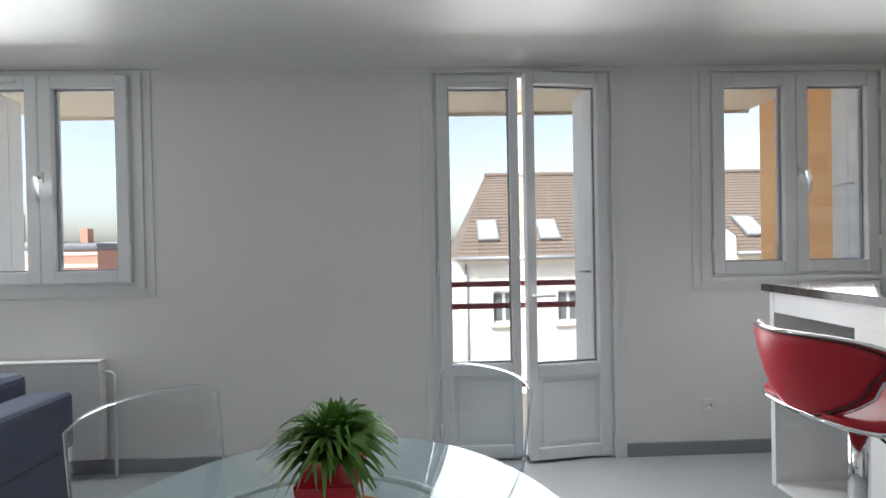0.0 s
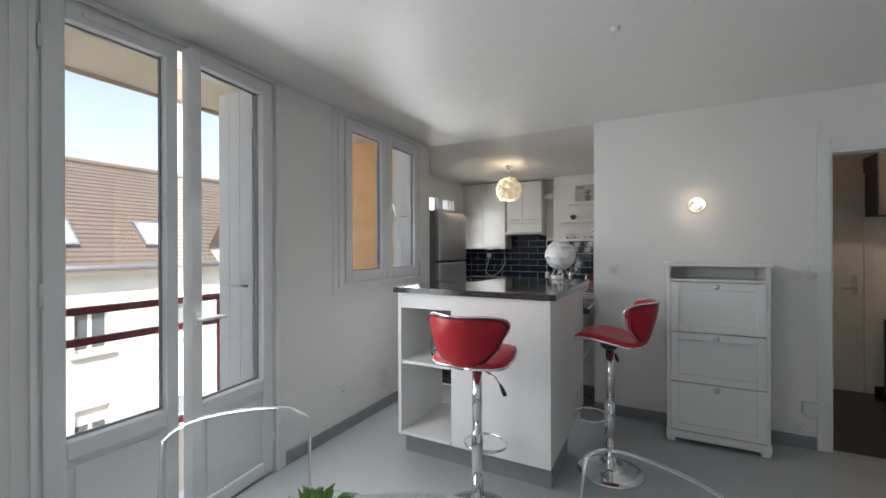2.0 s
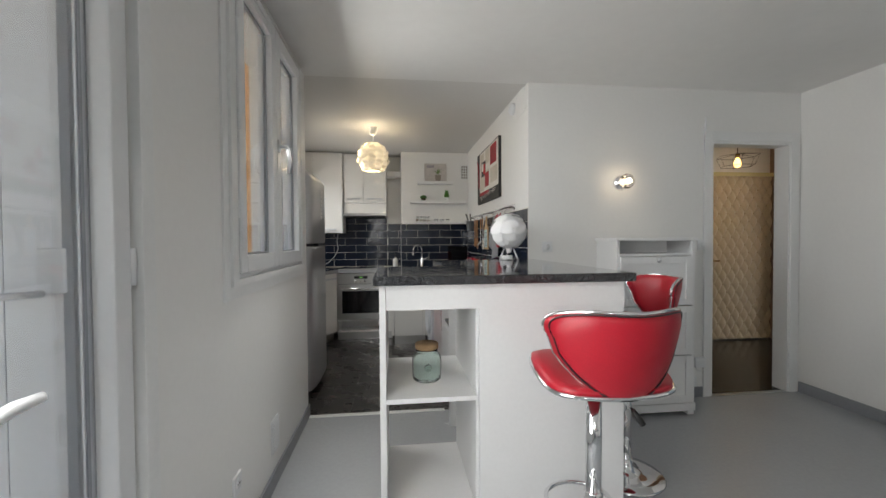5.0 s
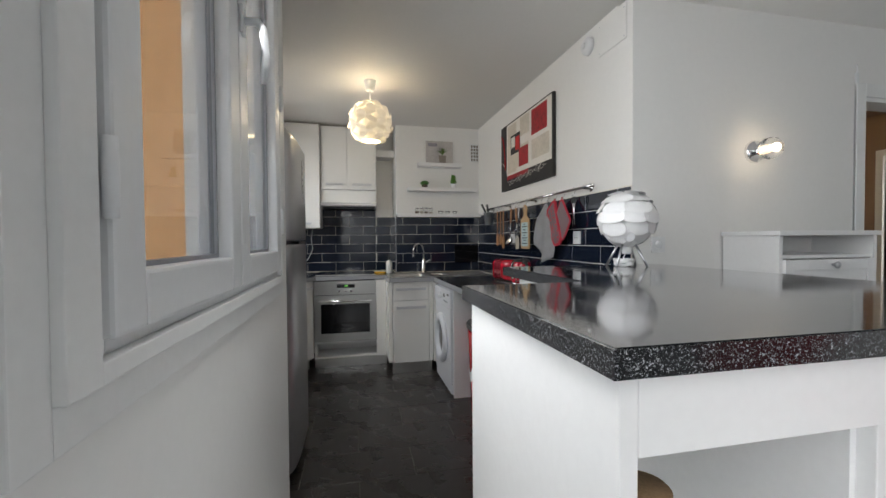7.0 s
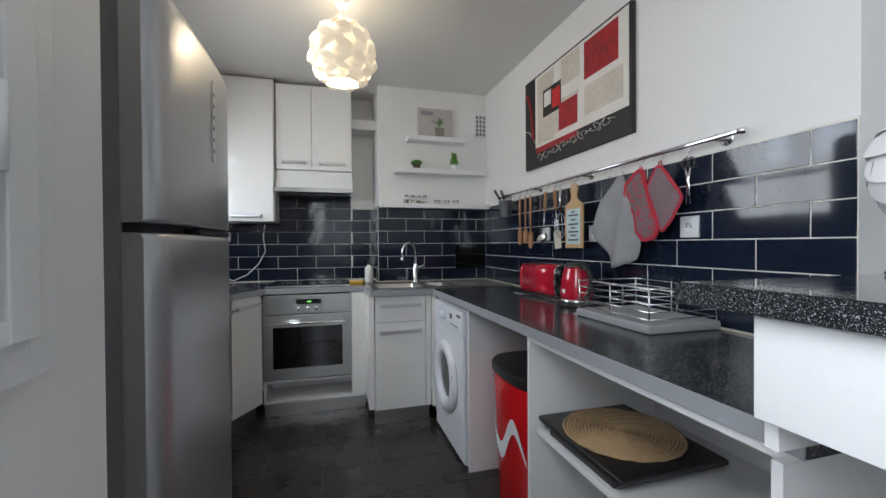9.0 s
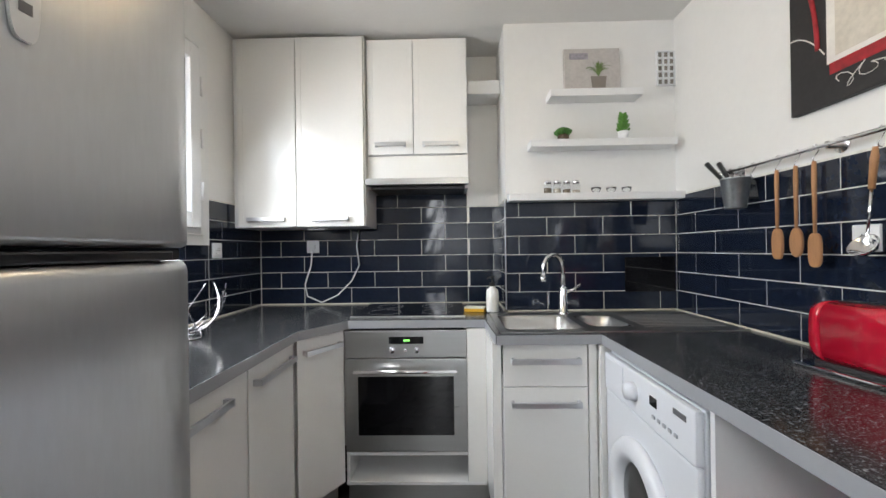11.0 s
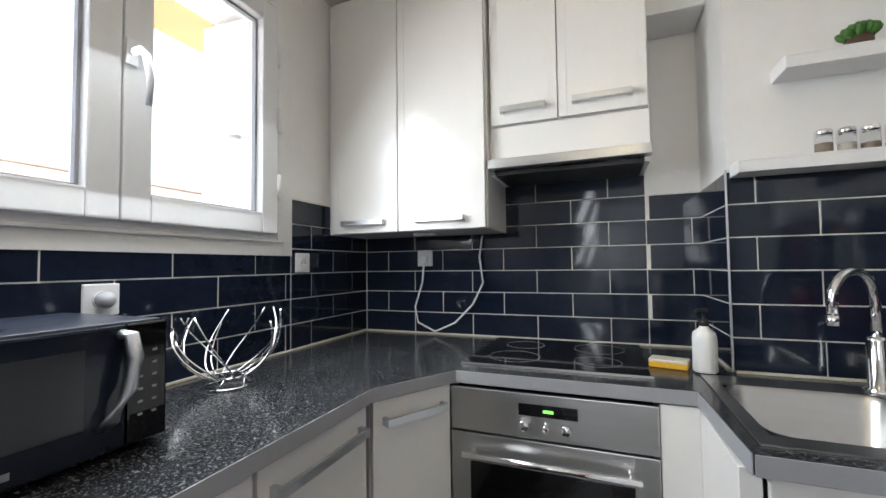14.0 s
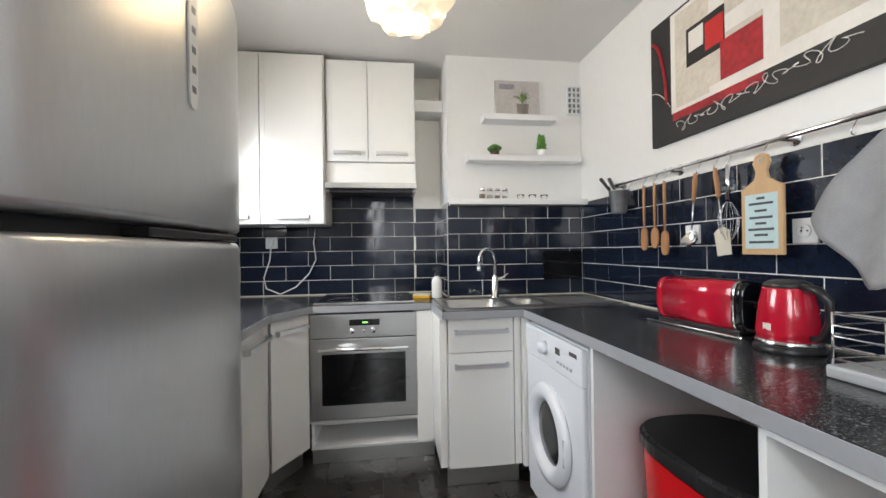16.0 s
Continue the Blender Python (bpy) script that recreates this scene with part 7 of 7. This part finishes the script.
for y in list(win_y) + [dorm]:
    for z in ([0.25, -2.55, -5.35] if y == dorm else rows_z):
        w = part("window", box(HX - 0.26, HX - 0.20, y - 0.42, y + 0.42, z - 0.6, z + 0.6), AWHT, house)
        for k in (-1, 1):
            part("pane", box(HX - 0.195, HX - 0.19, y + k * 0.21 - 0.16, y + k * 0.21 + 0.16, z - 0.52, z + (0.5 if z > -2 else 0.1)), DARKWIN, w)
        if z < -2:
            part("roller_blind", box(HX - 0.19, HX - 0.16, y - 0.42, y + 0.42, z + 0.12, z + 0.6, 0.004), AWHT, w)
        part("sill", box(HX - 0.02, HX + 0.14, y - 0.55, y + 0.55, z - 0.70, z - 0.6, 0.01), BEIGE, w)
for y in (-0.95, 1.35, 3.85, 9.2):
    s = 0.26
    m = Matrix.Translation((HX + 0.35 - 3.85 * s, y, E + (R - E) * s + 0.06)) @ Matrix.Rotation(math.atan2(R - E, 3.85), 4, "Y")
    sl = part("skylight", moved(box(-0.58, 0.58, -0.40, 0.40, 0.0, 0.09, 0.01), m), ZINC, house)
    part("pane", moved(box(-0.50, 0.50, -0.33, 0.33, 0.09, 0.10), m), mat("skylight_glass", (0.35, 0.42, 0.42), 0.1, vary=0.1), sl)

# distance past the far window
far1 = thing("brick_house", "distant pink brick house with pale bands", "house", pose(-42, -44.0, 0))
BRK = mat("far_brick", (0.40, 0.20, 0.15), 0.9, vary=0.15, scale=1.5)
part("wall", box(-8, 0, -2.4, 5, -9, 1.6), BRK, far1)
for z in (-0.2, 1.1):
    part("band", box(0.0, 0.1, -2.4, 5, z, z + 0.3), AWHT, far1)
for k in range(4):
    part("window", box(0.0, 0.06, -1.8 + 1.6 * k, -0.9 + 1.6 * k, -1.6, -0.4), DARKWIN, far1)
part("roof", box(-8.2, 0.3, -2.6, 5.2, 1.6, 2.4, 0.3), mat("slate", (0.12, 0.13, 0.15), 0.6, vary=0.15), far1)
part("chimney", box(-2, -1.2, 2.2, 3.0, 2.4, 4.0), BRK, far1)
far2 = thing("slate_roof_house", "distant long house with a pale slate roof", "house", pose(-46, -52, 0))
part("wall", box(-8, 0, -14, 12, -9, -0.6), STUCCO, far2)
part("roof", moved(prism([(-8.4, -0.6), (0.4, -0.6), (-4, 2.6)], -14.2, 12.2), Matrix(((1, 0, 0, 0), (0, 0, 1, 0), (0, 1, 0, 0), (0, 0, 0, 1)))), mat("slate_pale", (0.28, 0.29, 0.30), 0.7, vary=0.15, scale=0.5), far2)
ch = thing("church_tower", "distant stone church tower with a spire", "church", pose(-95, -108, 0))
ST = mat("church_stone", (0.32, 0.30, 0.27), 0.9, vary=0.2, scale=0.2)
part("nave", box(-18, 4, -14, 18, -9, 4), ST, ch)
part("tower", box(-5, 5, -5, 5, -9, 11), ST, ch)
part("spire", lathe([(5.2, 11), (3.4, 14), (0.3, 20), (0, 20)], 8), ST, ch)

# ---- tiles ----
ROWH, TW, JT = 0.1015, 0.303, 0.004
mesh_cache = {}


def tile_mesh(kind, w, h, th, material, bev):
    key = (kind, round(w, 3), round(h, 3))
    if key not in mesh_cache:
        bm = bmesh.new()
        b = bev
        lo = [bm.verts.new(p) for p in ((0, 0, 0), (w, 0, 0), (w, h, 0), (0, h, 0))]
        mi = [bm.verts.new((q.co.x, q.co.y, th - b)) for q in lo]
        hi = [bm.verts.new(p) for p in ((b, b, th), (w - b, b, th), (w - b, h - b, th), (b, h - b, th))]
        bm.faces.new(hi)
        for i in range(4):
            j = (i + 1) % 4
            bm.faces.new((lo[i], lo[j], mi[j], mi[i]))
            bm.faces.new((mi[i], mi[j], hi[j], hi[i]))
        mesh_cache[key] = to_mesh("tile", bm, material)
    return mesh_cache[key]


def tile_field(parent, origin, du, dv, length, z_top, phase, tw=TW, row=ROWH, material=BLACK_TILE, kind="wall", th=0.0022, rnd=None):
    """Lays tiles in running bond over a wall stretch; each is an object of its own on shared meshes."""
    origin, du, dv = Vector(origin), Vector(du), Vector(dv)
    nrm = du.cross(dv)
    rnd = rnd or random.Random(2)
    v, r = 0.0, 0
    while v < z_top - 0.01:
        h = min(row - JT, z_top - v)
        u = -(((r % 2) * tw / 2 + phase) % tw)
        while u < length - 0.008:
            a, b = max(u, 0), min(u + tw - JT, length)
            if b - a > 0.012:
                ob = new("tile", tile_mesh(kind, b - a, h, th, material, 0.0012))
                m = Matrix((du, dv, nrm)).transposed().to_4x4()
                m.translation = origin + du * a + dv * v + nrm * rnd.uniform(-0.0004, 0.0004)
                ob.parent = parent
                ob.matrix_local = m @ Matrix.Rotation(radians(rnd.uniform(-0.12, 0.12)), 4, "X") @ Matrix.Rotation(radians(rnd.uniform(-0.12, 0.12)), 4, "Y")
            u += tw
        v += row
        r += 1


splash = thing("backsplash", "black glazed metro tiles with pale grout", "tiles", kind="structure")
ZB = WT + 0.006
bm = bmesh.new()
add_box(bm, -0.8095, -0.806, 1.08, 2.366, ZB, 1.283)
add_box(bm, -0.8095, -0.806, 2.372, 2.930, ZB, 1.525)
add_box(bm, -0.806, 0.53, 2.930, 2.9345, ZB, 1.622)
add_box(bm, 0.53, 0.7295, 2.930, 2.9345, ZB, 1.522)
add_box(bm, 0.7255, 0.7295, 2.5625, 2.930, ZB, 1.522)
add_box(bm, 0.7255, 1.645, 2.5585, 2.5625, ZB, 1.522)
add_box(bm, 1.645, 1.6495, 0.0, 2.5585, ZB, 1.524)
part("grout", bm, GROUT, splash)
tile_field(splash, (-0.806, 1.08, ZB), (0, 1, 0), (0, 0, 1), 1.286, 0.375, 0.2515)
tile_field(splash, (-0.806, 2.373, ZB), (0, 1, 0), (0, 0, 1), 0.555, 0.609, 0.181)
tile_field(splash, (-0.80, 2.930, ZB), (1, 0, 0), (0, 0, 1), 1.33, 0.711, 0.021)
tile_field(splash, (0.5335, 2.930, ZB), (1, 0, 0), (0, 0, 1), 0.192, 0.609, 0.1395)
tile_field(splash, (0.7255, 2.927, ZB), (0, -1, 0), (0, 0, 1), 0.36, 0.609, 0.2)
tile_field(splash, (0.728, 2.5585, ZB), (1, 0, 0), (0, 0, 1), 0.915, 0.609, 0.0795)
tile_field(splash, (1.645, 2.552, ZB), (0, -1, 0), (0, 0, 1), 2.548, 0.609, 0.13)
part("corner_trim", box(0.720, 0.7265, 2.550, 2.5575, ZB, 1.525, 0.002), ALU, splash, "metal corner trim")
tile_field(kfloor, (-0.80, 0.045, -0.0065), (1, 0, 0), (0, 1, 0), 2.44, 2.88, 0.1, 0.60, 0.30, KIT_TILE, "floor", 0.0065)
